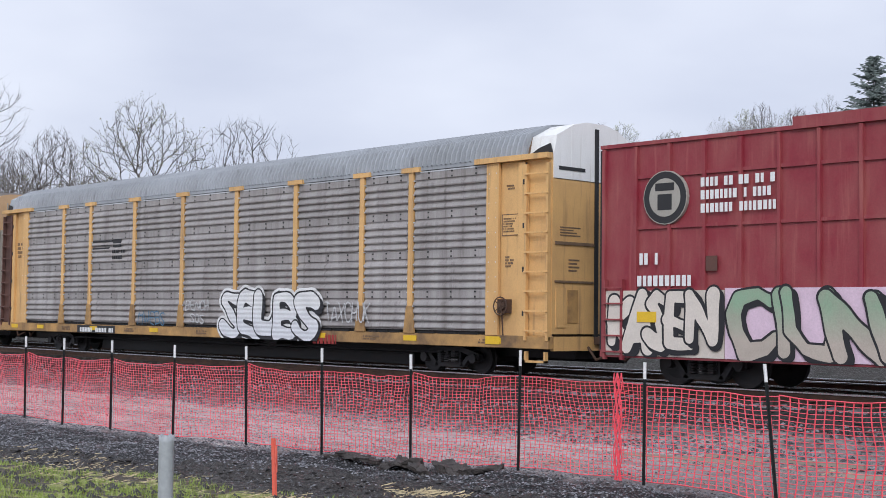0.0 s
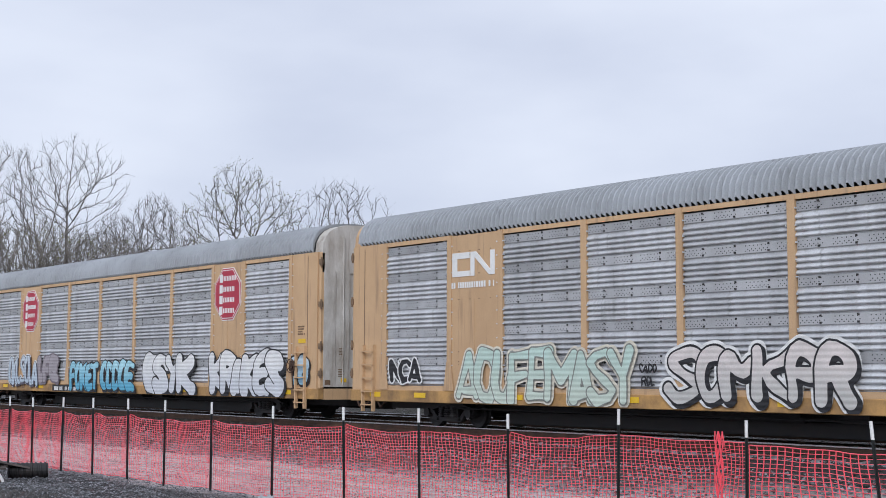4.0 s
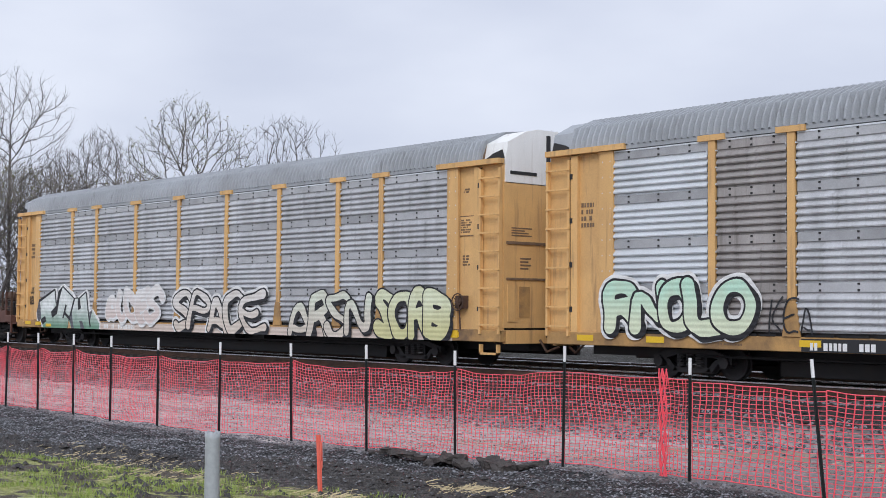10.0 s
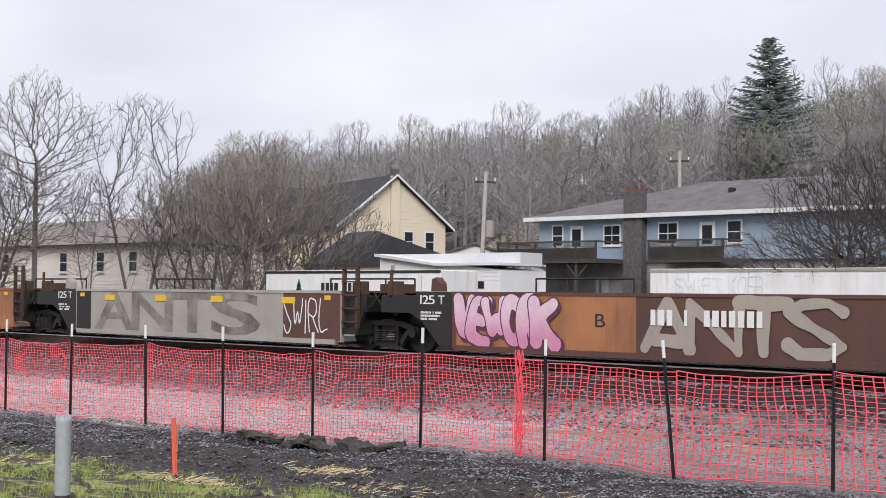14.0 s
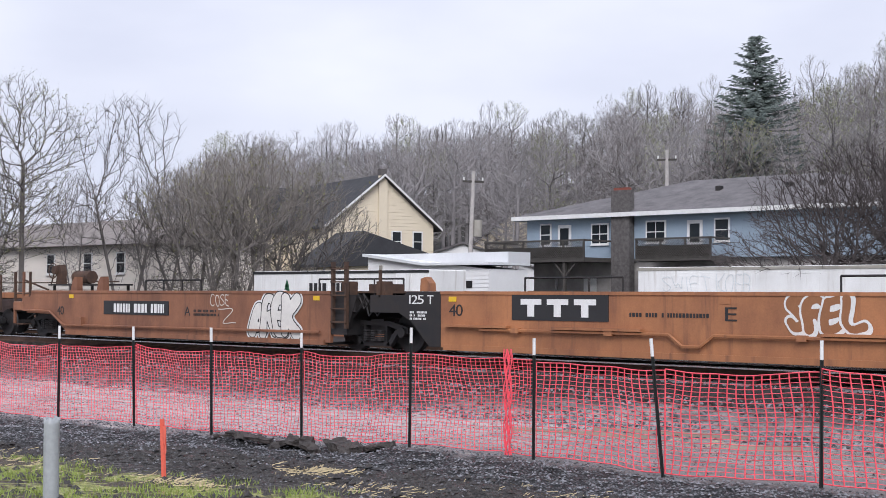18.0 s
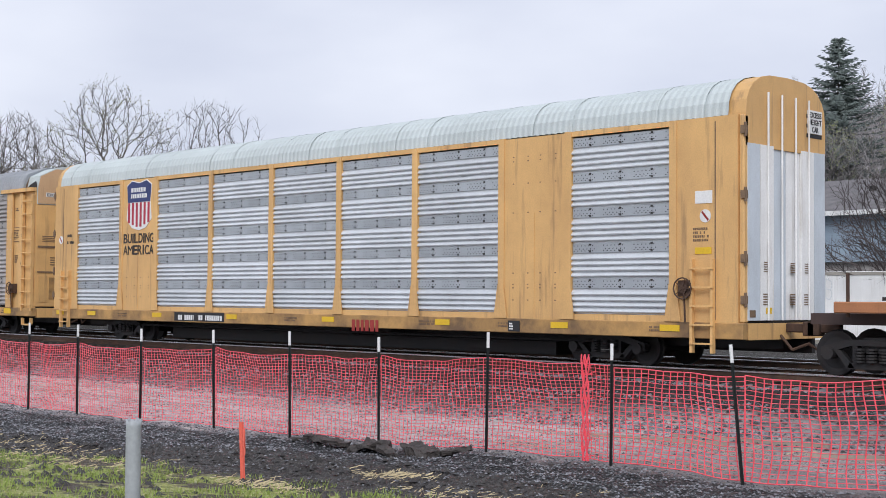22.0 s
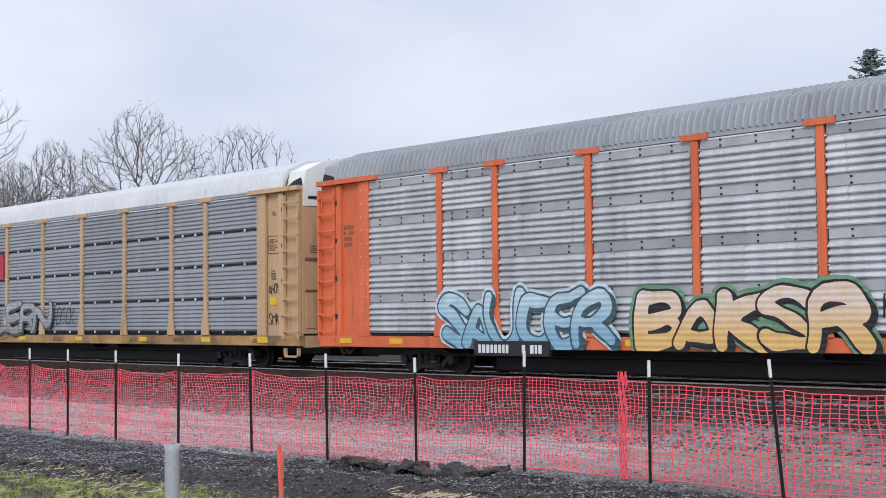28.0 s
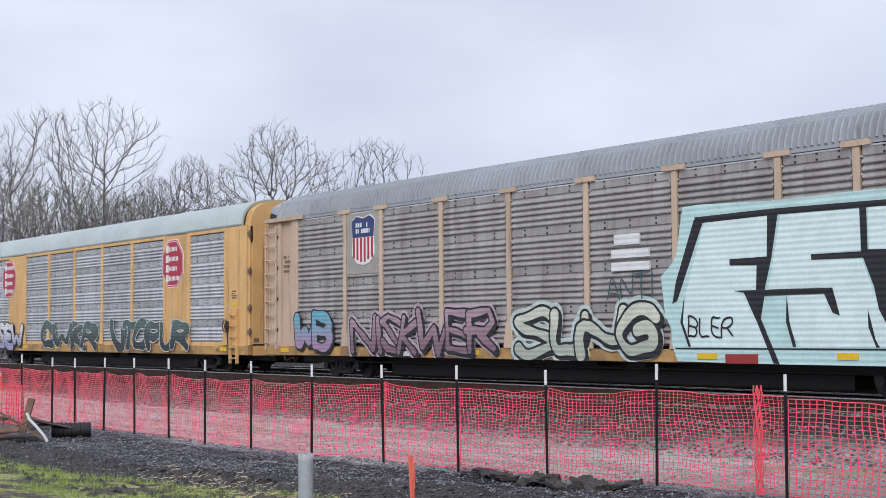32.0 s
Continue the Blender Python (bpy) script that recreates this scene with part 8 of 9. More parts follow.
    for _ in range(34000):
        x = rng.uniform(-24, -5)
        y = rng.uniform(6.0, 11.0)
        if y > 8.6 + 1.5 * smooth(-22, -11, x) - 1.3 * (1 - smooth(-20, -15.5, x)) + 0.7 * noise.noise((x * 0.8, y * 0.8, 5)) + 0.35 * noise.noise((x * 3, y * 3, 1)) or noise.noise((x * 1.5, y * 1.5, 9)) > 0.0 + 0.22 * rng.random():
            continue
        h, a = rng.uniform(0.03, 0.085), rng.uniform(0, 6.28)
        z = ground_z(x, y)
        b = len(verts)
        verts += [(x - 0.006 * math.cos(a), y - 0.006 * math.sin(a), z), (x + 0.006 * math.cos(a), y + 0.006 * math.sin(a), z), (x + rng.uniform(-0.04, 0.04), y + rng.uniform(-0.04, 0.04), z + h)]
        faces.append((b, b + 1, b + 2))
    me = bpy.data.meshes.new("grass")
    me.from_pydata(verts, [], faces)
    me.materials.append(weathered("young_grass", (0.27, 0.35, 0.075), 0.6, dark=(0.18, 0.23, 0.05), amount=0.6, scale=3))
    tagged(new("grass", me), "patchy young green grass on the verge", "grass", kind="stuff")


verge_things()


# ---- trees ----
BARK = weathered("grey_bark", (0.155, 0.138, 0.13), 0.9, amount=0.5, scale=6.0, bump=0.5)
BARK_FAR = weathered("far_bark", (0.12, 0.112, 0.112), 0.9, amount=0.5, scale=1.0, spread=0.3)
TWIG = weathered("twigs", (0.15, 0.135, 0.13), 0.9, amount=0.4, scale=2.0, spread=0.18)
TWIG_DARK = weathered("dark_twigs", (0.135, 0.118, 0.112), 0.9, amount=0.4, scale=2.0)
TWIG_BLACK = weathered("wet_black_twigs", (0.075, 0.062, 0.060), 0.9, amount=0.4, scale=2.0)
TWIG_BROWN = weathered("brown_twigs", (0.22, 0.198, 0.178), 0.9, amount=0.4, scale=2.0, spread=0.15)
# Lighter and greyer than near twigs: the haze of distance is in this colour.
TWIG_HAZED = weathered("hazed_far_twigs", (0.275, 0.258, 0.26), 0.9, amount=0.4, scale=0.6, spread=0.25)
BUD = weathered("spring_buds", (0.22, 0.22, 0.10), 0.8, amount=0.4, scale=2.0, spread=0.2)
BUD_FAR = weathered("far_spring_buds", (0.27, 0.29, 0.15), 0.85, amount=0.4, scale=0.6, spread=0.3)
NEEDLE = weathered("spruce_needles", (0.17, 0.205, 0.19), 0.8, dark=(0.10, 0.125, 0.115), amount=0.6, scale=1.5)


def limb(store, a, b, r0, r1, sides=3):
    verts, faces = store
    d = (b - a)
    if d.length < 1e-4:
        return
    u = d.orthogonal().normalized() if sides > 2 else d.cross(Vector((0.6, 0.8, 0.1 + d.x))).normalized()
    w = d.normalized().cross(u)
    k = len(verts)
    for p, r in ((a, r0), (b, r1)):
        for i in range(sides):
            t = i * 2 * math.pi / sides
            verts.append(p + (u * math.cos(t) + w * math.sin(t)) * r)
    if sides == 2:
        faces.append((k, k + 1, k + 3, k + 2))
        return
    for i in range(sides):
        j = (i + 1) % sides
        faces.append((k + i, k + j, k + sides + j, k + sides + i))


def skeleton(rng, height, base, half, widest, points, step, stems, up, wander, leader):
    """Nodes of a branching tree that grows towards points strewn through its crown: rows of places, and the parent of each."""
    goals = []
    while len(goals) < points:
        t = rng.random()
        r = (t - widest) / (widest if t < widest else 1 - widest)
        wide = half * math.sqrt(max(0.0, 1 - r * r)) * (0.78 + 0.22 * math.sin(9 * t + points))
        a, q = rng.uniform(0, 6.283), math.sqrt(rng.random())
        goals.append((wide * q * math.cos(a) * (1 + 0.16 * math.sin(3 * a + 5 * t)), wide * q * math.sin(a), base + (height - base) * t))
    goals = np.array(goals)
    nodes, parent = [], []
    for k in range(stems):
        a = 6.283 * k / stems + rng.uniform(-0.5, 0.5)
        out = 0.0 if stems == 1 else rng.uniform(0.25, 0.5) * half
        last = -1
        n = max(3, int((base + leader * (height - base)) / step))
        for i in range(n + 1):
            f = i / n
            nodes.append((out * f * math.cos(a) + 0.05 * wander * math.sin(5 * f + k) * height * 0.1, out * f * math.sin(a) + 0.04 * wander * math.sin(4 * f + 2 * k) * height * 0.1, -0.4 + (base + leader * (height - base) + 0.4) * f))
            parent.append(last)
            last = len(nodes) - 1
    P = np.array(nodes)
    heart = np.array((0.0, 0.0, 0.75 * base))
    out_g = np.linalg.norm(goals - heart, axis=1)

    def spans(places):
        """How far each goal is from each place; a place farther out than the goal cannot reach back to it."""
        behind = np.linalg.norm(places - heart, axis=1)[None] > out_g[:, None] - 0.3 * step
        behind |= np.hypot(places[:, 0], places[:, 1])[None] > np.hypot(goals[:, 0], goals[:, 1])[:, None] * 1.1 + 0.35 * step
        return np.linalg.norm(goals[:, None] - places[None], axis=2) + 1e3 * behind

    D = spans(P)
    near, dist = D.argmin(1), D.min(1)
    stalk = len(nodes)
    course = np.array([(0.0, 0.0, 1.0)] * stalk)
    noisy = np.random.RandomState(rng.randrange(9999))
    for _ in range(220):
        live = dist < 900
        goals, out_g, near, dist = goals[live], out_g[live], near[live], dist[live]
        if not len(goals):
            break
        close = dist < max(5.0 * step, dist.min() * 1.05)
        way = (goals - P[near]) / np.maximum(dist, 1e-6)[:, None]
        pull = np.zeros((len(nodes), 3))
        np.add.at(pull, near[close], way[close])
        busy = np.unique(near[close])
        d = pull[busy]
        d = d / np.maximum(np.linalg.norm(d, axis=1), 1e-6)[:, None] + course[busy] * np.where(busy < stalk, 0.1, 0.5)[:, None] + noisy.uniform(-wander, wander, (len(busy), 3)) + np.array((0, 0, up))
        d /= np.linalg.norm(d, axis=1)[:, None]
        fresh = P[busy] + d * step
        clear = np.linalg.norm(fresh[:, None] - P[None], axis=2).min(1) > 0.55 * step
        # a tip pulled both ways at once lets its farthest goals go
        lost = np.zeros(len(goals), bool)
        for b in busy[~clear]:
            mine = np.where((near == b) & close)[0]
            lost[mine[np.argsort(dist[mine])[len(mine) // 2:]]] = True
        fresh, busy, d = fresh[clear], busy[clear], d[clear]
        if len(fresh):
            first = len(nodes)
            nodes += [tuple(v) for v in fresh]
            parent += [int(b) for b in busy]
            P = np.concatenate([P, fresh])
            course = np.concatenate([course, d])
            D = spans(fresh)
            m, k = D.min(1), D.argmin(1) + first
            near, dist = np.where(m < dist, k, near), np.minimum(m, dist)
        keep = (dist > step * 1.1) & ~lost
        goals, out_g, near, dist = goals[keep], out_g[keep], near[keep], dist[keep]
    return P, parent


def tree_thing(name, label, seed, height, half, base=0.25, widest=0.5, points=500, step=0.42, stems=1, up=0.15, wander=0.35, tip=0.010, sprays=2, spray=0.55, twig_m=None, bud_m=None, budding=0.0, bark=None, sides=3, fork=2.35, leader=0.5):
    """A bare tree: limbs thinning from fork to fork, and sprays of fine twigs along the outer ones."""
    rng = random.Random(seed)
    P, parent = skeleton(rng, height, base * height, half, widest, points, step, stems, up, wander, leader)
    load = [0.0] * len(P)
    for k in range(len(P) - 1, -1, -1):
        load[k] = max(load[k], tip ** fork)
        if parent[k] >= 0:
            load[parent[k]] += load[k]
    r = [v ** (1 / fork) for v in load]
    P = [Vector(p) for p in P]
    wood, twig, buds = ([], []), ([], []), ([], [])
    for k, q in enumerate(parent):
        if q < 0:
            continue
        limb(wood if r[k] > tip * 1.9 else twig, P[q], P[k], min(r[q], r[k] * 1.5), r[k], 5 if r[k] > 0.06 else sides)
        if r[k] > tip * 3.2 or P[k].z < base * height:
            continue
        d = (P[k] - P[q]).normalized()
        for _ in range(sprays):
            t = (d + Vector((rng.uniform(-1, 1), rng.uniform(-1, 1), rng.uniform(-0.5, 0.9))) * 0.8).normalized() * spray * rng.uniform(0.45, 1.2)
            o = t.cross(Vector((rng.uniform(-1, 1), rng.uniform(-1, 1), rng.uniform(-1, 1)))).normalized() * tip * 0.72
            c = len(twig[0])
            twig[0].extend([P[k] - o, P[k] + o, P[k] + t])
            twig[1].append((c, c + 1, c + 2))
            if rng.random() < budding:
                for f in (0.5, 0.95):
                    g = Vector((rng.uniform(-1, 1), rng.uniform(-1, 1), rng.uniform(-1, 1))).normalized() * tip * rng.uniform(2.5, 5.5)
                    e = P[k] + t * f
                    c = len(buds[0])
                    buds[0].extend([e - g, e + g, e + g.orthogonal() * 1.4])
                    buds[1].append((c, c + 1, c + 2))
    root = thing(name, label, "tree")
    for nm, st, m in (("trunk", wood, bark or BARK), ("crown", twig, twig_m or TWIG), ("bud_cover", buds, bud_m or BUD)):
        if st[1]:
            ob = shared(nm, mesh_of(nm, st, m), root)
            if nm == "bud_cover":
                tagged(ob, kind="stuff")
    return root


def mesh_of(name, store, material):
    me = bpy.data.meshes.new(name)
    me.from_pydata([tuple(v) for v in store[0]], [], store[1])
    me.materials.append(material)
    return me


def spot(az, dist):
    a = radians(az)
    x, y = -dist * math.sin(a), dist * math.cos(a)
    return x, y


def plant(proto, az, dist, scale, turn):
    x, y = spot(az, dist)
    ob = copy_thing(proto, pose(x, y, ground_z(x, y), 0, 0, turn))
    ob.scale = (scale, scale, scale)
    return ob


def drop_thing(root):
    for o in (*root.children_recursive, root):
        bpy.data.objects.remove(o)


def spruce(seed, height, half):
    rng = random.Random(seed)
    root = thing("spruce", "dark green spruce with drooping layered branches", "tree")
    bm = bmesh.new()
    rod(bm, (0, 0, -0.5), (0, 0, height * 0.97), 0.28, 7, 0.03)
    part("trunk", bm, BARK, root)
    verts, faces = [], []
    z = height * 0.10
    while z < height - 0.25:
        down = height - z
        for k in range(7):
            a = rng.uniform(0, 6.283)
            span = min(half, 0.60 * down ** 0.88) * rng.uniform(0.45, 1.15) + 0.12
            lift = 0.24 - 0.022 * down + rng.uniform(-0.2, 0.2)
            out, side = Vector((math.cos(a), math.sin(a), 0)), Vector((-math.sin(a), math.cos(a), 0))
            n = max(3, int(span / 0.26))
            for s in range(1, n + 1):
                u = s / n
                c = Vector((0, 0, z)) + out * span * u + Vector((0, 0, span * (lift * u - 0.30 * u * (1 - u))))
                w = (0.16 + 0.30 * (1 - u)) * min(1.0, 0.35 + span / 2.5)
                for sg in (-1, 0, 1):
                    b = len(verts)
                    tip = c + side * sg * w * rng.uniform(1.0, 1.9) + out * rng.uniform(0.15, 0.42) + Vector((0, 0, rng.uniform(-0.22, 0.10)))
                    verts += [c - out * 0.16 + Vector((0, 0, 0.07)), c - out * 0.02 - Vector((0, 0, 0.09)), tip]
                    faces.append((b, b + 1, b + 2))
        z += 0.20 * rng.uniform(0.7, 1.3)
    me = bpy.data.meshes.new("crown")
    me.from_pydata([tuple(v) for v in verts], [], faces)
    me.materials.append(NEEDLE)
    shared("crown", me, root)
    return root


def make_trees():
    kinds = [tree_thing("bare_tree", "tall bare tree with fine upright twigs in early spring", 11, 14.0, 4.0, 0.22, 0.55, 3500, 0.32, up=0.25, wander=0.28, sprays=3, spray=0.6, tip=0.0090, leader=0.65),
             tree_thing("budding_tree", "round-crowned tree with sparse yellow-green buds", 23, 13.0, 4.1, 0.26, 0.46, 3200, 0.33, up=0.08, wander=0.45, sprays=2, spray=0.45, tip=0.0105, budding=0.5, leader=0.5),
             tree_thing("bare_tree", "small bare tree with a dark tangled crown", 37, 12.0, 3.0, 0.42, 0.6, 3000, 0.30, stems=2, up=0.12, wander=0.45, sprays=3, spray=0.5, tip=0.0100, twig_m=TWIG_DARK),
             tree_thing("thicket_tree", "many-stemmed bare shrub tree with dense thin twigs", 41, 8.0, 4.0, 0.05, 0.62, 4500, 0.22, stems=6, up=0.22, wander=0.34, sprays=3, spray=0.5, tip=0.0100, twig_m=TWIG_BROWN, budding=0.05),
             tree_thing("open_tree", "open bare tree with crooked forking limbs", 29, 12.0, 4.1, 0.30, 0.55, 1300, 0.36, stems=2, up=0.2, wander=0.42, sprays=3, spray=0.6, tip=0.0105)]
    tall = (14.0, 13.0, 12.0, 8.0, 12.0)
    # trees that stand against the sky
    for k, az, d, top_el, turn in ((0, 66.6, 78, 9.75, 10), (4, 68.9, 80, 9.0, 80), (2, 63.0, 80, 7.45, 40), (2, 64.7, 84, 6.6, 200), (1, 59.5, 74, 8.95, 120), (4, 55.3, 78, 8.0, 260), (0, 72.5, 80, 9.3, 150), (2, 75.5, 82, 8.5, 20), (0, 79, 85, 8.8, 200), (2, 57.3, 95, 5.0, 80),
                                   (0, 70.6, 84, 7.6, 300), (3, 67.6, 76, 6.2, 20), (3, 65.2, 78, 5.8, 130), (3, 61.3, 78, 5.6, 220), (3, 70.0, 76, 6.3, 310)):
        x, y = spot(az, d)
        h = 2.2 + d * math.tan(radians(top_el)) - ground_z(x, y)
        plant(kinds[k], az, d, h / tall[k], turn)
    # thicket before the houses
    for k, az, d, el, turn in ((3, 52.6, 76, 5.2, 15), (3, 51.2, 70, 5.9, 100), (3, 49.7, 71, 6.1, 190), (3, 48.0, 74, 4.6, 280), (4, 54.0, 72, 5.0, 45), (4, 57.4, 66, 3.6, 10)):
        x, y = spot(az, d)
        plant(kinds[k], az, d, (2.2 + d * math.tan(radians(el)) - ground_z(x, y)) / tall[k], turn)
    # wide bare trees before the blue house
    big = tree_thing("spreading_bare_tree", "wide low bare tree with dark tangled branches", 55, 8.2, 5.8, 0.30, 0.42, 5000, 0.25, up=-0.05, wander=0.42, sprays=3, spray=0.42, tip=0.0095, leader=0.1, twig_m=TWIG_BLACK, bark=TWIG_BLACK, fork=2.15)
    for az, d, k, turn in ((25.9, 58, 1.02, 30), (23.4, 62, 1.10, 140), (20.5, 64, 1.05, 250)):
        plant(big, az, d, k, turn)
    drop_thing(big)
    for k in kinds:
        drop_thing(k)
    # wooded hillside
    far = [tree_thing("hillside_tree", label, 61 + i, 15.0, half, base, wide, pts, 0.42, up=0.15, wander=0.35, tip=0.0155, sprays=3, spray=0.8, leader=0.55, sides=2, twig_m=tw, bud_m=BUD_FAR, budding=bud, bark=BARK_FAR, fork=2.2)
           for i, (label, half, base, wide, pts, tw, bud) in enumerate((("tall bare grey tree on the wooded hillside", 3.5, 0.30, 0.55, 2600, TWIG_HAZED, 0.03), ("hillside tree in pale green bud", 3.9, 0.26, 0.5, 2400, TWIG_HAZED, 0.6),
                                                                        ("dark bare tree on the wooded hillside", 4.0, 0.22, 0.5, 2800, TWIG_DARK, 0.0), ("slim upright grey tree on the wooded hillside", 2.6, 0.30, 0.6, 2200, TWIG_HAZED, 0.1)))]
    rng = random.Random(17)
    for row, (d0, d1, n) in enumerate(((112, 130, 44), (130, 150, 54), (150, 175, 62), (175, 200, 66), (200, 222, 72))):
        for i in range(n):
            az = 12 + (61 - 12) * (i + rng.uniform(0.1, 0.9)) / n
            if 30.2 < az < 30.6:
                continue
            d = rng.uniform(d0, d1)
            el = (6.35 + 3.1 * (max(0.0, 56 - az) / 30) ** 1.4) * (1 - 0.62 * smooth(51.0, 56.5, az))
            x, y = spot(az, d)
            h = 2.2 + d * math.tan(radians(el * rng.uniform(0.56 + 0.09 * row, 0.84 + 0.06 * row))) - ground_z(x, y)
            plant(far[rng.randrange(4)], az, d, min(1.1, max(0.42 - 0.2 * smooth(51.0, 56.5, az), h / 15.0)), rng.uniform(0, 360))
    for az, d, el in ((27.4, 111, 7.6), (28.4, 112, 7.0), (29.2, 112, 7.2), (30.2, 113, 7.4), (25.8, 111, 8.6), (24.4, 112, 8.9)):
        x, y = spot(az, d)
        plant(far[int(az) % 4], az, d, (2.2 + d * math.tan(radians(el)) - ground_z(x, y)) / 15.0, az * 50)
    # the mass of the woods behind and between them, in one piece
    verts, faces, total = [], [], 0
    sources = []
    for k in far:
        v, f = [], []
        for o in k.children:
            if o.name.startswith("bud"):
                continue
            base = sum(len(q) for q in v)
            co = np.empty(len(o.data.vertices) * 3)
            o.data.vertices.foreach_get("co", co)
            v.append(co.reshape(-1, 3))
            for p in o.data.polygons:
                q = [base + i for i in p.vertices]
                f += [q] if len(q) == 3 else [[q[0], q[1], q[2]], [q[0], q[2], q[3]]]
        sources.append((np.concatenate(v), np.array(f)))
    for i in range(640):
        az, d = rng.uniform(11, 60), rng.uniform(108, 228)
        v, f = sources[rng.randrange(4)]
        el = (6.3 + 3.1 * (max(0.0, 56 - az) / 30) ** 1.4) * (1 - 0.62 * smooth(51.0, 56.5, az)) * rng.uniform(0.6, 0.98)
        x, y = spot(az, d)
        g = ground_z(x, y)
        h = min(13.0, max(5.0 - 2.5 * smooth(51.0, 56.5, az), 2.2 + d * math.tan(radians(el)) - g)) / 15.0
        c, s_ = math.cos(i), math.sin(i)
        verts.append(np.stack([x + (v[:, 0] * c - v[:, 1] * s_) * h * 1.4, y + (v[:, 0] * s_ + v[:, 1] * c) * h * 1.4, g + v[:, 2] * h], 1))
        faces.append(f + total)
        total += len(v)
    V, F = np.concatenate(verts), np.concatenate(faces)
    me = bpy.data.meshes.new("hillside_woods")
    me.vertices.add(len(V))
    me.vertices.foreach_set("co", V.ravel())
    me.loops.add(len(F) * 3)
    me.loops.foreach_set("vertex_index", F.ravel().astype(np.int32))
    me.polygons.add(len(F))
    me.polygons.foreach_set("loop_start", np.arange(0, len(F) * 3, 3, dtype=np.int32))
    me.update()
    me.materials.append(TWIG_HAZED)
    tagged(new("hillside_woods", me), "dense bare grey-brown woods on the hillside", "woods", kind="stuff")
    for k in far:
        drop_thing(k)
    x, y = spot(28.87, 118)
    s = spruce(9, 2.2 + 118 * math.tan(radians(10.9)) - ground_z(x, y), 4.2)
    s.matrix_world = pose(x, y, ground_z(x, y))


make_trees()

# ---- houses, sheds and trailers beyond the track ----
PALE_SIDING = weathered("pale_siding", (0.80, 0.74, 0.67), 0.65, dark=(0.66, 0.60, 0.54), amount=0.4, scale=0.8)
CREAM = weathered("cream_siding", (0.72, 0.63, 0.48), 0.7, dark=(0.60, 0.53, 0.41), amount=0.4, scale=0.8)
BLUE = weathered("blue_siding", (0.30, 0.375, 0.455), 0.7, dark=(0.23, 0.30, 0.37), amount=0.4, scale=0.8)
WHITE_SIDING = weathered("white_siding", (0.82, 0.82, 0.82), 0.65, dark=(0.68, 0.68, 0.68), amount=0.4, scale=0.8)
SHINGLE = weathered("grey_shingles", (0.17, 0.16, 0.165), 0.9, dark=(0.06, 0.058, 0.06), amount=0.6, scale=1.2, bump=0.4)
DARK_SHINGLE = weathered("charcoal_shingles", (0.045, 0.046, 0.052), 0.9, amount=0.4, scale=1.5, bump=0.4)
BRICK = weathered("dark_brick", (0.13, 0.12, 0.118), 0.9, dark=(0.04, 0.035, 0.034), amount=0.6, scale=5.0, bump=0.5)
CONCRETE = weathered("grey_block_wall", (0.38, 0.36, 0.345), 0.85, amount=0.5, scale=1.5)
OLD_WOOD = weathered("weathered_deck_wood", (0.075, 0.068, 0.062), 0.85, amount=0.5, scale=3.0, bump=0.4)
TRIM = weathered("white_trim", (0.75, 0.75, 0.74), 0.6, amount=0.25, scale=2.0)
GLASS = bpy.data.materials.new("window_glass")
GLASS.use_nodes = True
GLASS.node_tree.nodes["Principled BSDF"].inputs["Base Color"].default_value = (0.02, 0.025, 0.03, 1)
GLASS.node_tree.nodes["Principled BSDF"].inputs["Roughness"].default_value = 0.06


def window(parent, x, y, z, w, h, panes=2, material=None):
    """A window in a wall that faces -y, with frame, panes and sill."""
    root = part("window", box(x - w / 2 - 0.07, x + w / 2 + 0.07, y - 0.05, y, z - 0.07, z + h + 0.07), material or TRIM, parent)
    k = w / panes
    for i in range(panes):
        part("pane", box(x - w / 2 + i * k + 0.03, x - w / 2 + (i + 1) * k - 0.03, y - 0.062, y - 0.04, z + 0.03, z + h / 2 - 0.03, x - w / 2 + i * k + 0.03, x - w / 2 + (i + 1) * k - 0.03, y - 0.062, y - 0.04, z + h / 2 + 0.03, z + h - 0.03), GLASS, root)
    part("sill", box(x - w / 2 - 0.1, x + w / 2 + 0.1, y - 0.11, y - 0.05, z - 0.12, z - 0.07), material or TRIM, root)


BOARDS = []


def siding(bm, x0, x1, y, z0, z1, step=0.16, out=0.02):
    """Notes the lapped boards of a wall that faces -y; clad() then hangs them on it."""
    z = z0
    while z < z1 - 0.01:
        t = min(z + step, z1)
        BOARDS.append((x0, x1, y, z, t, out))
        z = t


def clad(wall, material):
    for x0, x1, y, z, t, out in BOARDS:
        bm = bmesh.new()
        prism(bm, [(y - out, z), (y, t), (y + 0.002, t), (y + 0.002, z)], x0, x1, "x")
        part("siding_board", bm, material, wall)
    BOARDS.clear()


def lattice(bm, x0, x1, y, z0, z1, step=0.16):
    h = z1 - z0
    k = x0 - h
    while k < x1:
        for s in (1, -1):
            a = Vector((k, y, z0)) if s > 0 else Vector((k + h, y, z0))
            b = Vector((k + h, y, z1)) if s > 0 else Vector((k, y, z1))
            lo, hi = sorted((a, b), key=lambda p: p.x)
            if hi.x > x0 and lo.x < x1:
                f0 = max(0, (x0 - lo.x) / (hi.x - lo.x))
                f1 = min(1, (x1 - lo.x) / (hi.x - lo.x))
                rod(bm, lo.lerp(hi, f0), lo.lerp(hi, f1), 0.022, 3)
        k += step
    return bm


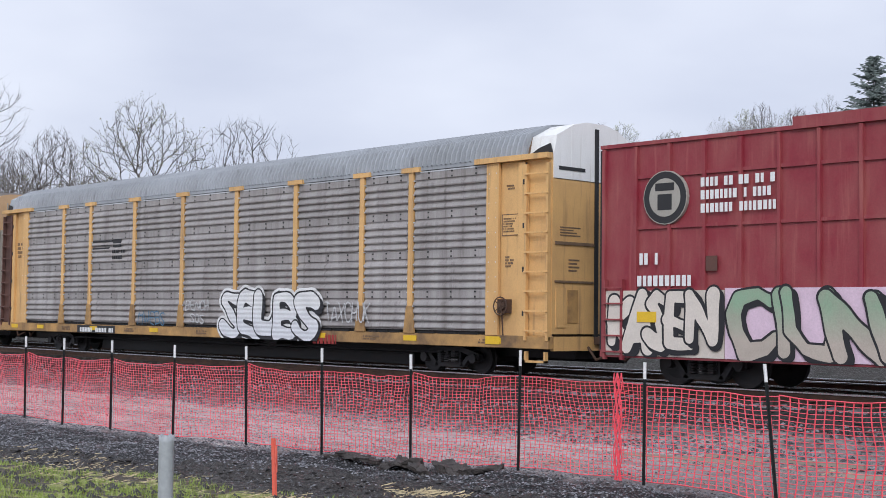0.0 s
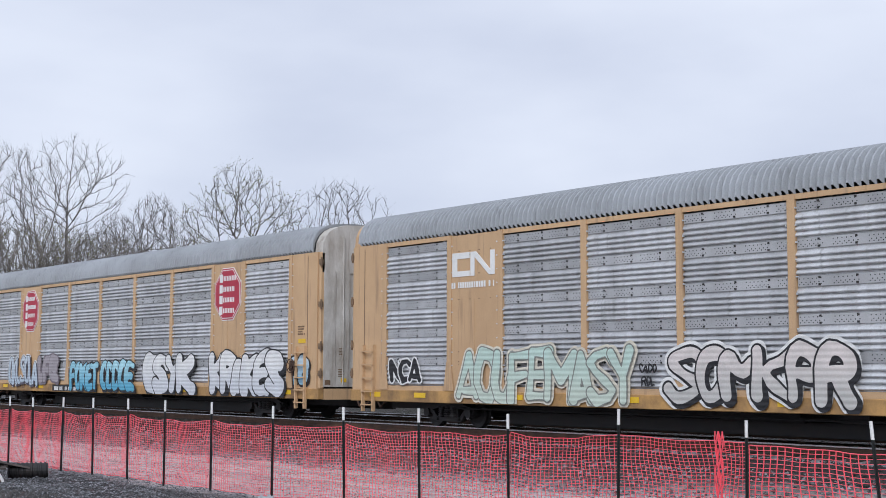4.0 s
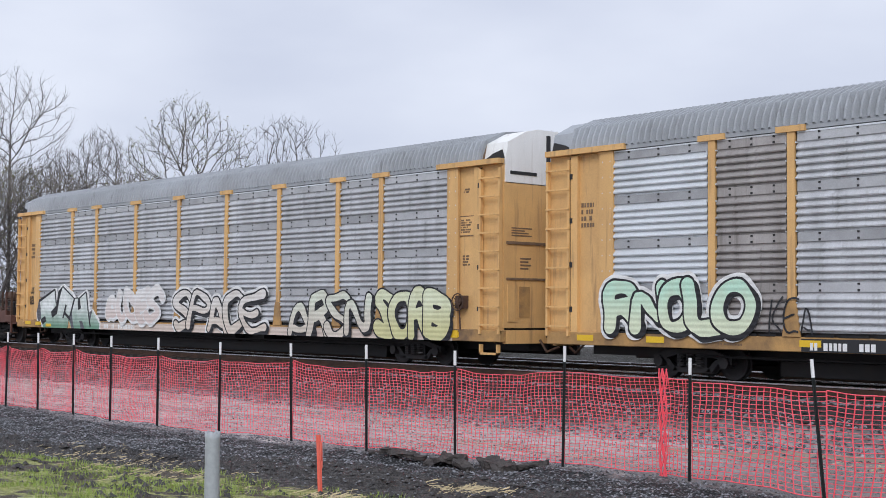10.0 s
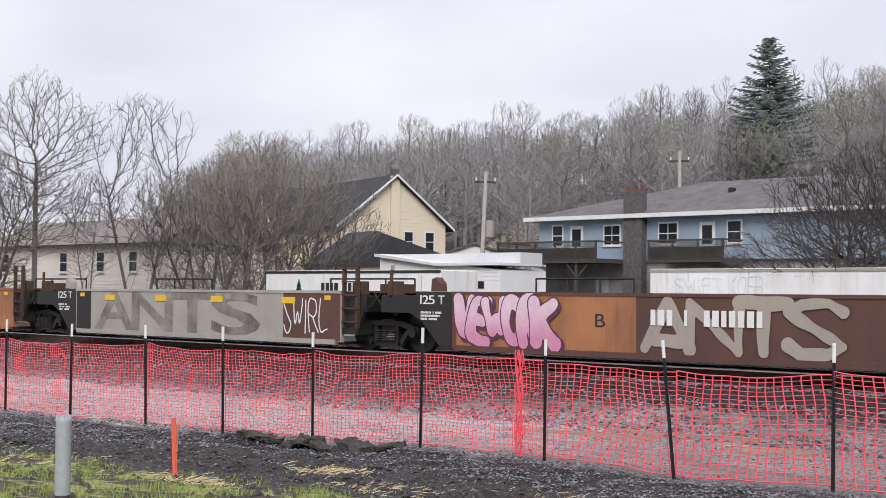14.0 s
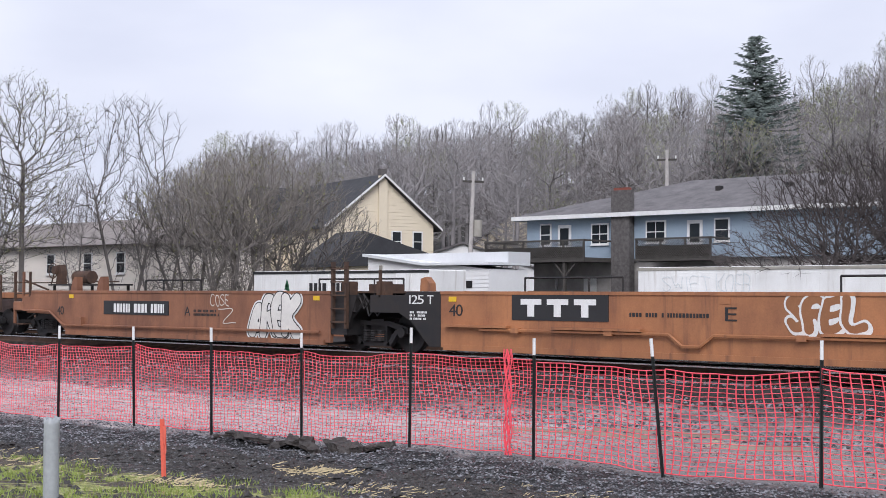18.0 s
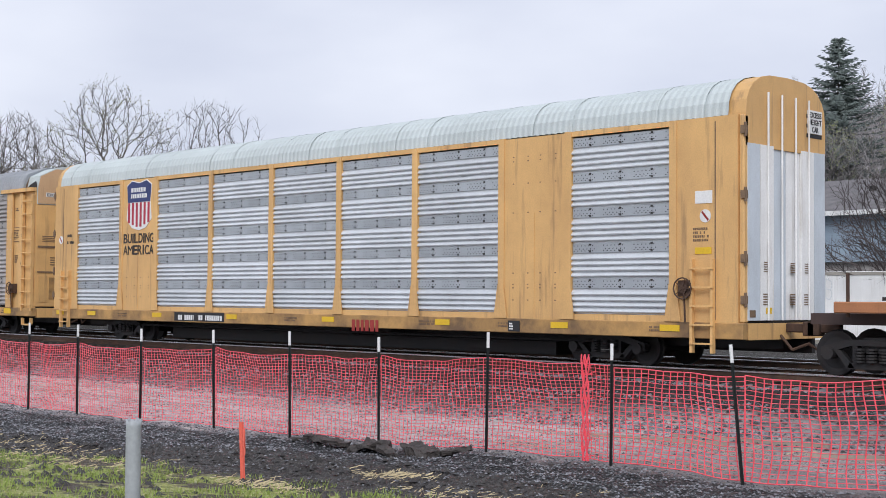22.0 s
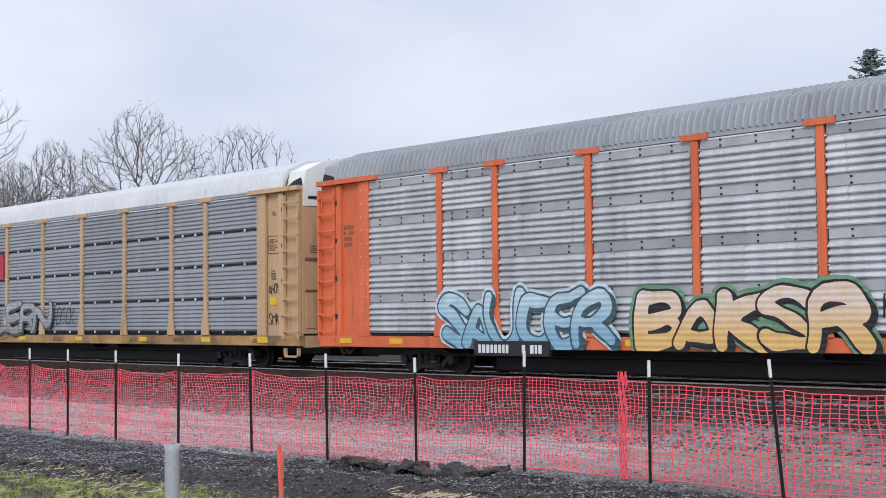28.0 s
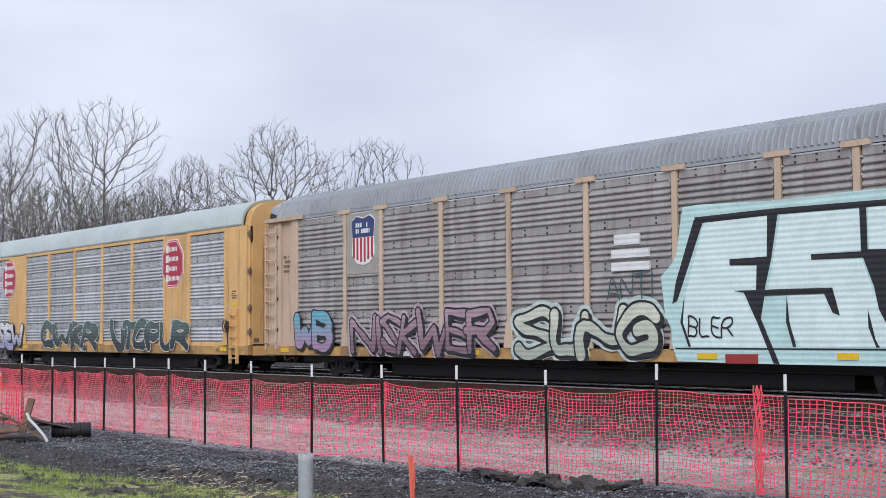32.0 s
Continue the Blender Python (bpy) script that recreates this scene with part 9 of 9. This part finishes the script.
def deck(parent_label, x0, x1, y0, y1, z, posts=True):
    root = thing("balcony_deck", parent_label, "deck")
    part("floor_frame", box(x0, x1, y0, y1, z - 0.25, z), OLD_WOOD, root)
    bm = bmesh.new()
    lattice(bm, x0, x1, y0, z - 0.1, z + 0.95)
    part("lattice", bm, OLD_WOOD, root)
    part("top_rail", box(x0, x1, y0 - 0.04, y0 + 0.05, z + 0.95, z + 1.05, x0, x0 + 0.08, y0, y1, z + 0.95, z + 1.05, x1 - 0.08, x1, y0, y1, z + 0.95, z + 1.05), OLD_WOOD, root)
    # Dark board added behind the thin lattice so the railing looks darker.
    part("screen_board", box(x0, x1, y0 + 0.04, y0 + 0.06, z - 0.2, z + 0.62), OLD_WOOD, root)
    n = max(2, round((x1 - x0) / 1.6))
    for i in range(n + 1):
        x = x0 + (x1 - x0 - 0.1) * i / n
        part("rail_post", box(x, x + 0.1, y0, y0 + 0.1, z, z + 0.98), OLD_WOOD, root)
    for x in ((x0 + 0.5, x1 - 1.6) if posts else ()):
        g = ground_z(x, y0)
        part("support_post", box(x, x + 0.16, y0 + 0.1, y0 + 0.26, g - 0.1, z - 0.25), OLD_WOOD, root)
        bm = bmesh.new()
        rod(bm, (x + 0.08, y0 + 0.18, z - 1.1), (x + 0.95, y0 + 0.18, z - 0.28), 0.06, 4)
        rod(bm, (x + 0.08, y0 + 0.18, z - 1.1), (x - 0.7, y0 + 0.18, z - 0.28), 0.06, 4)
        part("brace", bm, OLD_WOOD, root)


def blue_house():
    x0, x1, y0, y1, e = -52.4, -27.5, 66.0, 77.0, 7.0
    root = thing("blue_house", "long two-storey house with blue siding and low hip roof", "house")
    g = 1.2
    part("lower_wall", box(x0 + 0.3, x1 - 0.3, y0 + 0.3, y1, g - 0.5, 4.3), CONCRETE, root)
    bm = box(x0, x1, y0, y1, 4.3, e)
    siding(bm, x0, x1, y0 - 0.003, 4.32, e - 0.07)
    clad(part("upper_wall", bm, BLUE, root), BLUE)
    bm = bmesh.new()
    o, yc = 0.7, (y0 + y1) / 2
    v = [bm.verts.new(p) for p in ((x0 - o, y0 - o, e), (x1 + o, y0 - o, e), (x1 + o, y1 + o, e), (x0 - o, y1 + o, e), (x0 + 8.6, yc, 9.25), (x1 - 7, yc, 9.25))]
    for f in ((0, 1, 5, 4), (1, 2, 5), (2, 3, 4, 5), (3, 0, 4), (3, 2, 1, 0)):
        bm.faces.new([v[i] for i in f])
    part("roof", bm, SHINGLE, root, "grey shingled hip roof")
    part("fascia", box(x0 - o, x1 + o, y0 - o - 0.04, y0 - o, e - 0.22, e + 0.03, x0 - o - 0.04, x0 - o, y0 - o, y1 + o, e - 0.22, e + 0.03), TRIM, root)
    part("soffit", box(x0 - o, x1 + o, y0 - o, y0, e - 0.06, e - 0.01), TRIM, root)
    cxc = -45.0
    ch = part("chimney", box(cxc - 0.65, cxc + 0.65, y0 - 0.55, y0 - 0.03, g - 0.5, e + 1.35), BRICK, root, "dark brick chimney")
    part("chimney_cap", box(cxc - 0.5, cxc + 0.5, y0 - 0.5, y0 - 0.1, e + 1.35, e + 1.5), weathered("red_flue", (0.25, 0.07, 0.05), 0.8), ch)
    for x, w, h, p in ((-50.9, 0.75, 1.25, 1), (-46.8, 1.15, 1.15, 2), (-42.85, 1.25, 1.2, 2), (-38.5, 0.85, 1.2, 1)):
        window(root, x, y0 - 0.022, 5.25, w, h, p)
    for x in (-49.45, -40.25):
        d = part("door", box(x - 0.5, x + 0.5, y0 - 0.06, y0 - 0.022, 4.35, 6.45), TRIM, root)
        part("pane", box(x - 0.32, x + 0.32, y0 - 0.075, y0 - 0.055, 5.2, 6.25), GLASS, d)
    d = part("door", box(-48.2, -47.3, y0 + 0.22, y0 + 0.30, 1.2, 3.2), TRIM, root)
    for x in (-36.0, -40.5, -34.0):
        part("roof_vent", box(x - 0.15, x + 0.15, yc - 2.6, yc - 2.2, 8.1, 8.6), BLACK_STEEL, root)
    deck("weathered wooden balcony with lattice railing on the blue house", -53.2, -45.7, 62.8, 65.98, 4.35)
    deck("small weathered balcony with lattice railing", -42.9, -38.0, 63.9, 65.98, 4.35, posts=False)


def gable_house():
    m = pose(*spot(44.66, 100), 0, 0, 0, 72)
    root = thing("cream_house", "cream clapboard house with steep charcoal roof", "house", m=m)
    w, e, p, L = 4.4, 7.45, 10.9, 13.0
    bm = bmesh.new()
    prism(bm, [(-w, 0), (w, 0), (w, e), (0, p), (-w, e)], 0, L)
    for i in range(40):
        z = 0.5 + i * 0.26
        hw = w if z + 0.27 < e else w * (p - z - 0.29) / (p - e)
        if hw > 0.1:
            siding(bm, -hw, hw, -0.003, z, z + 0.25, 0.25, 0.02)
    clad(part("wall", bm, CREAM, root), CREAM)
    for s in (-1, 1):
        bm = bmesh.new()
        prism(bm, [(0, p + 0.02), (0, p + 0.22), (s * (w + 0.5), e - 0.32), (s * (w + 0.5), e - 0.5)], -0.45, L + 0.4)
        part("roof", bm, DARK_SHINGLE, root, "charcoal shingled roof slope")
        bm = bmesh.new()
        prism(bm, [(0, p + 0.05), (0, p + 0.22), (s * (w + 0.55), e - 0.32), (s * (w + 0.55), e - 0.50)], -0.52, -0.45)
        part("rake_board", bm, TRIM, root)
    part("chimney", box(-0.35, 0.35, -0.20, 0.0, 0, p + 0.1), CREAM, root)
    part("chimney_cap", box(-0.25, 0.25, -0.22, 0.3, p + 0.1, p + 0.62), BRICK, root)
    for x in (1.2, 3.0):
        window(root, x, -0.025, 5.4, 0.72, 1.45, 1)
    # lower wing with a dark roof, and a second gable behind
    bm = bmesh.new()
    prism(bm, [(-7.5, 4.2), (-4.0, 6.6), (3.0, 4.6), (3.0, 4.4), (-7.5, 4.0)], -5.0, -0.5)
    part("porch_roof", bm, DARK_SHINGLE, root)
    part("porch_wall", box(-7.2, 2.8, -4.7, -0.5, 0, 4.1), CREAM, root)
    bm = bmesh.new()
    prism(bm, [(7.6, 0), (12.8, 0), (12.8, 7.2), (10.2, 10.4), (7.6, 7.2)], -6.4, -1.0, "x")
    part("rear_wing", bm, CREAM, root)
    for sgn in (-1, 1):
        bm = bmesh.new()
        prism(bm, [(10.2, 10.42), (10.2, 10.62), (10.2 + sgn * 3.0, 6.95), (10.2 + sgn * 3.0, 6.75)], -6.7, -0.5, "x")
        part("wing_roof", bm, DARK_SHINGLE, root)


def left_house():
    x0, x1, y0, y1 = -86.0, -66.0, 47.0, 56.0
    root = thing("long_white_house", "long beige house with a low grey roof behind trees", "house")
    bm = box(x0, x1, y0, y1, 0, 5.2)
    siding(bm, x0, x1, y0 - 0.003, 2.0, 5.2, 0.2)
    clad(part("wall", bm, PALE_SIDING, root), PALE_SIDING)
    bm = bmesh.new()
    prism(bm, [(y0 - 0.6, 5.1), (y1 + 0.6, 5.1), ((y0 + y1) / 2, 7.0)], x0 - 0.5, x1 + 0.5, "x")
    part("roof", bm, weathered("faded_shingles", (0.27, 0.24, 0.225), 0.9, amount=0.4, scale=1.2), root)
    for k in (2.6, 9.8, 14.0, 17.5):
        window(root, x0 + k, y0 - 0.025, 3.4, 0.8, 1.2, 1)


def right_house():
    x0, x1, y0, y1 = -26.0, -14.0, 60.0, 70.0
    root = thing("white_house", "white clapboard house with grey gable roof", "house")
    bm = box(x0, x1, y0, y1, 0, 6.4)
    siding(bm, x0, x1, y0 - 0.003, 1.0, 6.4, 0.2)
    clad(part("wall", bm, WHITE_SIDING, root), WHITE_SIDING)
    bm = bmesh.new()
    prism(bm, [(y0 - 0.6, 6.3), (y1 + 0.6, 6.3), ((y0 + y1) / 2, 8.6)], x0 - 0.5, x1 + 0.5, "x")
    part("roof", bm, SHINGLE, root)
    part("fascia", box(x0 - 0.5, x1 + 0.5, y0 - 0.66, y0 - 0.6, 6.15, 6.38), TRIM, root)
    for k in range(3):
        window(root, x0 + 2.2 + k * 3.6, y0 - 0.025, 3.6, 1.1, 1.4, 2)


def distant_houses():
    for az, d, w, e, p, mt in ((38.9, 118, 4.0, 6.5, 9.5, CREAM), (36.6, 150, 2.4, 11.3, 12.6, WHITE_SIDING), (41.2, 112, 6.0, 4.6, 6.4, WHITE_SIDING)):
        x, y = spot(az, d)
        g = ground_z(x, y)
        root = thing("distant_house", "small pale house among trees on the slope", "house", "houses on the slope", pose(x, y, 0, 0, 0, az))
        bm = bmesh.new()
        prism(bm, [(-w, g - 1), (w, g - 1), (w, e), (0, p), (-w, e)], 0, 8)
        clad(part("wall", bm, mt, root), mt)
        for s in (-1, 1):
            bm = bmesh.new()
            prism(bm, [(0, p + 0.02), (0, p + 0.2), (s * (w + 0.4), e - 0.2), (s * (w + 0.4), e - 0.36)], -0.3, 8.3)
            part("roof", bm, SHINGLE, root)
        for q in (-0.45, 0.45):
            window(root, q * w, -0.01, e - 1.6, 0.9, 1.2, 1)


def metal_shed():
    root = thing("white_shed", "white corrugated metal building with a shallow roof", "shed")
    x0, x1, y0, y1 = -58.0, -48.4, 57.5, 61.0
    bm = bmesh.new()
    prism(bm, [(x0, 0.0), (x1, 0.0), (x1, 3.6), (x0, 4.5)], y0, y1)
    siding(bm, x0, x1, y0 - 0.003, 0.6, 3.5, 0.22)
    clad(part("wall", bm, WHITE_SIDING, root), WHITE_SIDING)
    bm = bmesh.new()
    prism(bm, [(x0 - 0.2, 4.45), (x0 - 0.2, 4.62), (-53.2, 4.0), (x1 + 0.2, 4.0), (x1 + 0.2, 3.85), (-53.2, 3.85)], y0 - 0.3, y1)
    part("roof", bm, weathered("white_roof_sheet", (0.75, 0.77, 0.79), 0.5, amount=0.25, scale=0.8), root)
    bm = bmesh.new()
    prism(bm, [(x0 - 0.2, 4.62), (-48.2, 4.62), (-48.2, 4.0), (-53.2, 4.0)], y0 + 1.5, y1)
    part("rear_roof", bm, ROOF_WHITE, root)
    part("vent", box(-50.4, -49.6, y0 - 0.05, y0, 2.55, 2.95), BLACK_STEEL, root)
    part("louvre", box(-57.0, -56.75, y0 - 0.05, y0, 3.3, 3.9), GREY_PAINT, root)


def trailer(x0, x1, y0, top, label, words=None, doors=True, seed=0, tagged_side=False):
    root = thing("box_trailer", label, "trailer", "parked box trailers")
    part("box", box(x0, x1, y0, y0 + 2.5, top - 2.85, top, bevel=0.04), WHITE, root)
    part("top_rail", box(x0, x1, y0 - 0.03, y0, top - 0.14, top - 0.02), GREY_PAINT if not words else LETTER_BLACK, root)
    part("bottom_rail", box(x0, x1, y0 - 0.03, y0, top - 2.85, top - 2.70), GREY_PAINT, root)
    for k in range(int((x1 - x0) / 1.2)):
        x = x0 + 0.6 + k * 1.2
        part("seam", box(x - 0.012, x + 0.012, y0 - 0.012, y0, top - 2.7, top - 0.14), WHITE, root)
    if doors:
        for q in (0.0, 0.9):
            bm = box(x1 - 2.0 + q, x1 - 1.14 + q, y0 - 0.05, y0 - 0.03, top - 2.4, top - 0.2)
            rod(bm, (x1 - 1.9 + q, y0 - 0.08, top - 2.4), (x1 - 1.9 + q, y0 - 0.08, top - 0.2), 0.03, 5)
            bx(bm, x1 - 1.8 + q, x1 - 1.4 + q, y0 - 0.10, y0 - 0.05, top - 1.0, top - 0.93)
            part("side_door", bm, WHITE, root)
    for x in (x0 + 2.0, x0 + 3.2, x1 - 2.2):
        bm = bmesh.new()
        g = ground_z(x, y0 + 0.4)
        rod(bm, (x, y0 + 0.1, g + 0.5), (x, y0 + 0.4, g + 0.5), 0.5, 14)
        part("wheel", bm, BLACK_STEEL, root)
    part("chassis", box(x0 + 0.3, x1 - 0.3, y0 + 0.6, y0 + 1.9, ground_z(x0, y0) + 0.5, top - 2.84), BLACK_STEEL, root)
    if tagged_side:
        tag(root, "swift", x0 + 1.2, x0 + 3.6, top - 1.0, top - 0.4, (0.68, 0.71, 0.72), 5, y0 - 0.02)
        tag(root, "Koeb", x0 + 3.8, x0 + 5.4, top - 1.1, top - 0.3, (0.68, 0.71, 0.72), 6, y0 - 0.02)
    return root


def yard():
    t = trailer(-51.4, -39.6, 43.0, 3.27, "white box trailer with a green tree emblem", words=True)
    # the name is a brand: plain bars; the tree emblem as a shape in a ring
    bars("lettering_bar", -47.3, -44.2, 2.20, 2.75, 42.98, LETTER_BLACK, t, seed=3, fill=1.1)
    bm = bmesh.new()
    for k in range(3):
        prism(bm, [(-48.9 - 0.32 + 0.08 * k, 2.05 + 0.22 * k), (-48.9 + 0.32 - 0.08 * k, 2.05 + 0.22 * k), (-48.9, 2.45 + 0.22 * k)], 42.975, 42.99)
    part("emblem", bm, weathered("emblem_green", (0.03, 0.14, 0.07), 0.6), t, "green tree emblem")
    trailer(-32.1, -21.0, 48.0, 3.36, "white box trailer with faint spray tags", doors=False, tagged_side=True)
    # small white pickup truck and boat seen over the train
    root = thing("pickup_truck", "white pickup truck parked in the yard", "truck")
    g = ground_z(-42.5, 52)
    bm = bmesh.new()
    prism(bm, [(-45.0, g + 0.5), (-40.0, g + 0.5), (-40.0, g + 1.15), (-41.3, g + 1.25), (-41.9, g + 1.95), (-44.0, g + 1.98), (-44.4, g + 1.3), (-45.0, g + 1.25)], 52.0, 53.8)
    part("body", bm, WHITE, root)
    part("side_window", box(-43.9, -42.1, 51.97, 52.0, g + 1.32, g + 1.85), GLASS, root)
    for x in (-44.1, -41.0):
        bm = bmesh.new()
        rod(bm, (x, 51.95, g + 0.36), (x, 52.2, g + 0.36), 0.36, 14)
        part("wheel", bm, BLACK_STEEL, root)
    root = thing("box_truck_cab", "white truck cab parked behind the train", "truck")
    g = ground_z(-29, 46)
    bm = bmesh.new()
    prism(bm, [(-30.2, g + 0.6), (-27.0, g + 0.6), (-27.0, g + 1.7), (-27.8, g + 1.8), (-28.3, g + 2.75), (-30.0, g + 2.8)], 45.0, 47.0)
    part("cab", bm, WHITE, root)
    part("side_window", box(-29.7, -28.5, 44.97, 45.0, g + 1.9, g + 2.6), GLASS, root)
    for x in (-29.6, -27.6):
        bm = bmesh.new()
        rod(bm, (x, 44.95, g + 0.45), (x, 45.2, g + 0.45), 0.45, 14)
        part("wheel", bm, BLACK_STEEL, root)


def utility_pole(az, d, top_el, lean, label):
    x, y = spot(az, d)
    z1 = 2.2 + d * math.tan(radians(top_el))
    g = ground_z(x, y)
    root = thing("utility_pole", label, "pole", "utility poles", pose(x, y, g, 0, lean, az))
    h = z1 - g
    bm = bmesh.new()
    rod(bm, (0, 0, -0.5), (0, 0, h), 0.17, 8, 0.12)
    part("shaft", bm, weathered("grey_pole_wood", (0.48, 0.45, 0.43), 0.85, amount=0.4, scale=3.0), root)
    part("crossarm", box(-0.7, 0.7, -0.08, 0.08, h - 0.75, h - 0.62), OLD_WOOD, root)
    for q in (-0.62, 0.0, 0.62):
        bm = bmesh.new()
        rod(bm, (q, 0, h - 0.62), (q, 0, h - 0.40), 0.05, 6)
        part("insulator", bm, WHITE, root)
    bm = bmesh.new()
    rod(bm, (0.42, 0, h - 4.3), (0.42, 0, h - 3.2), 0.28, 10)
    rod(bm, (0.1, 0, h - 3.7), (0.42, 0, h - 3.7), 0.06, 5)
    part("transformer", bm, GREY_PAINT, root)


blue_house()
gable_house()
left_house()
right_house()
distant_houses()
metal_shed()
yard()
utility_pole(40.95, 88, 5.25, 2.0, "leaning grey wooden utility pole with transformer")
utility_pole(32.55, 96, 6.1, 0.0, "grey wooden utility pole behind the blue house")

motions()
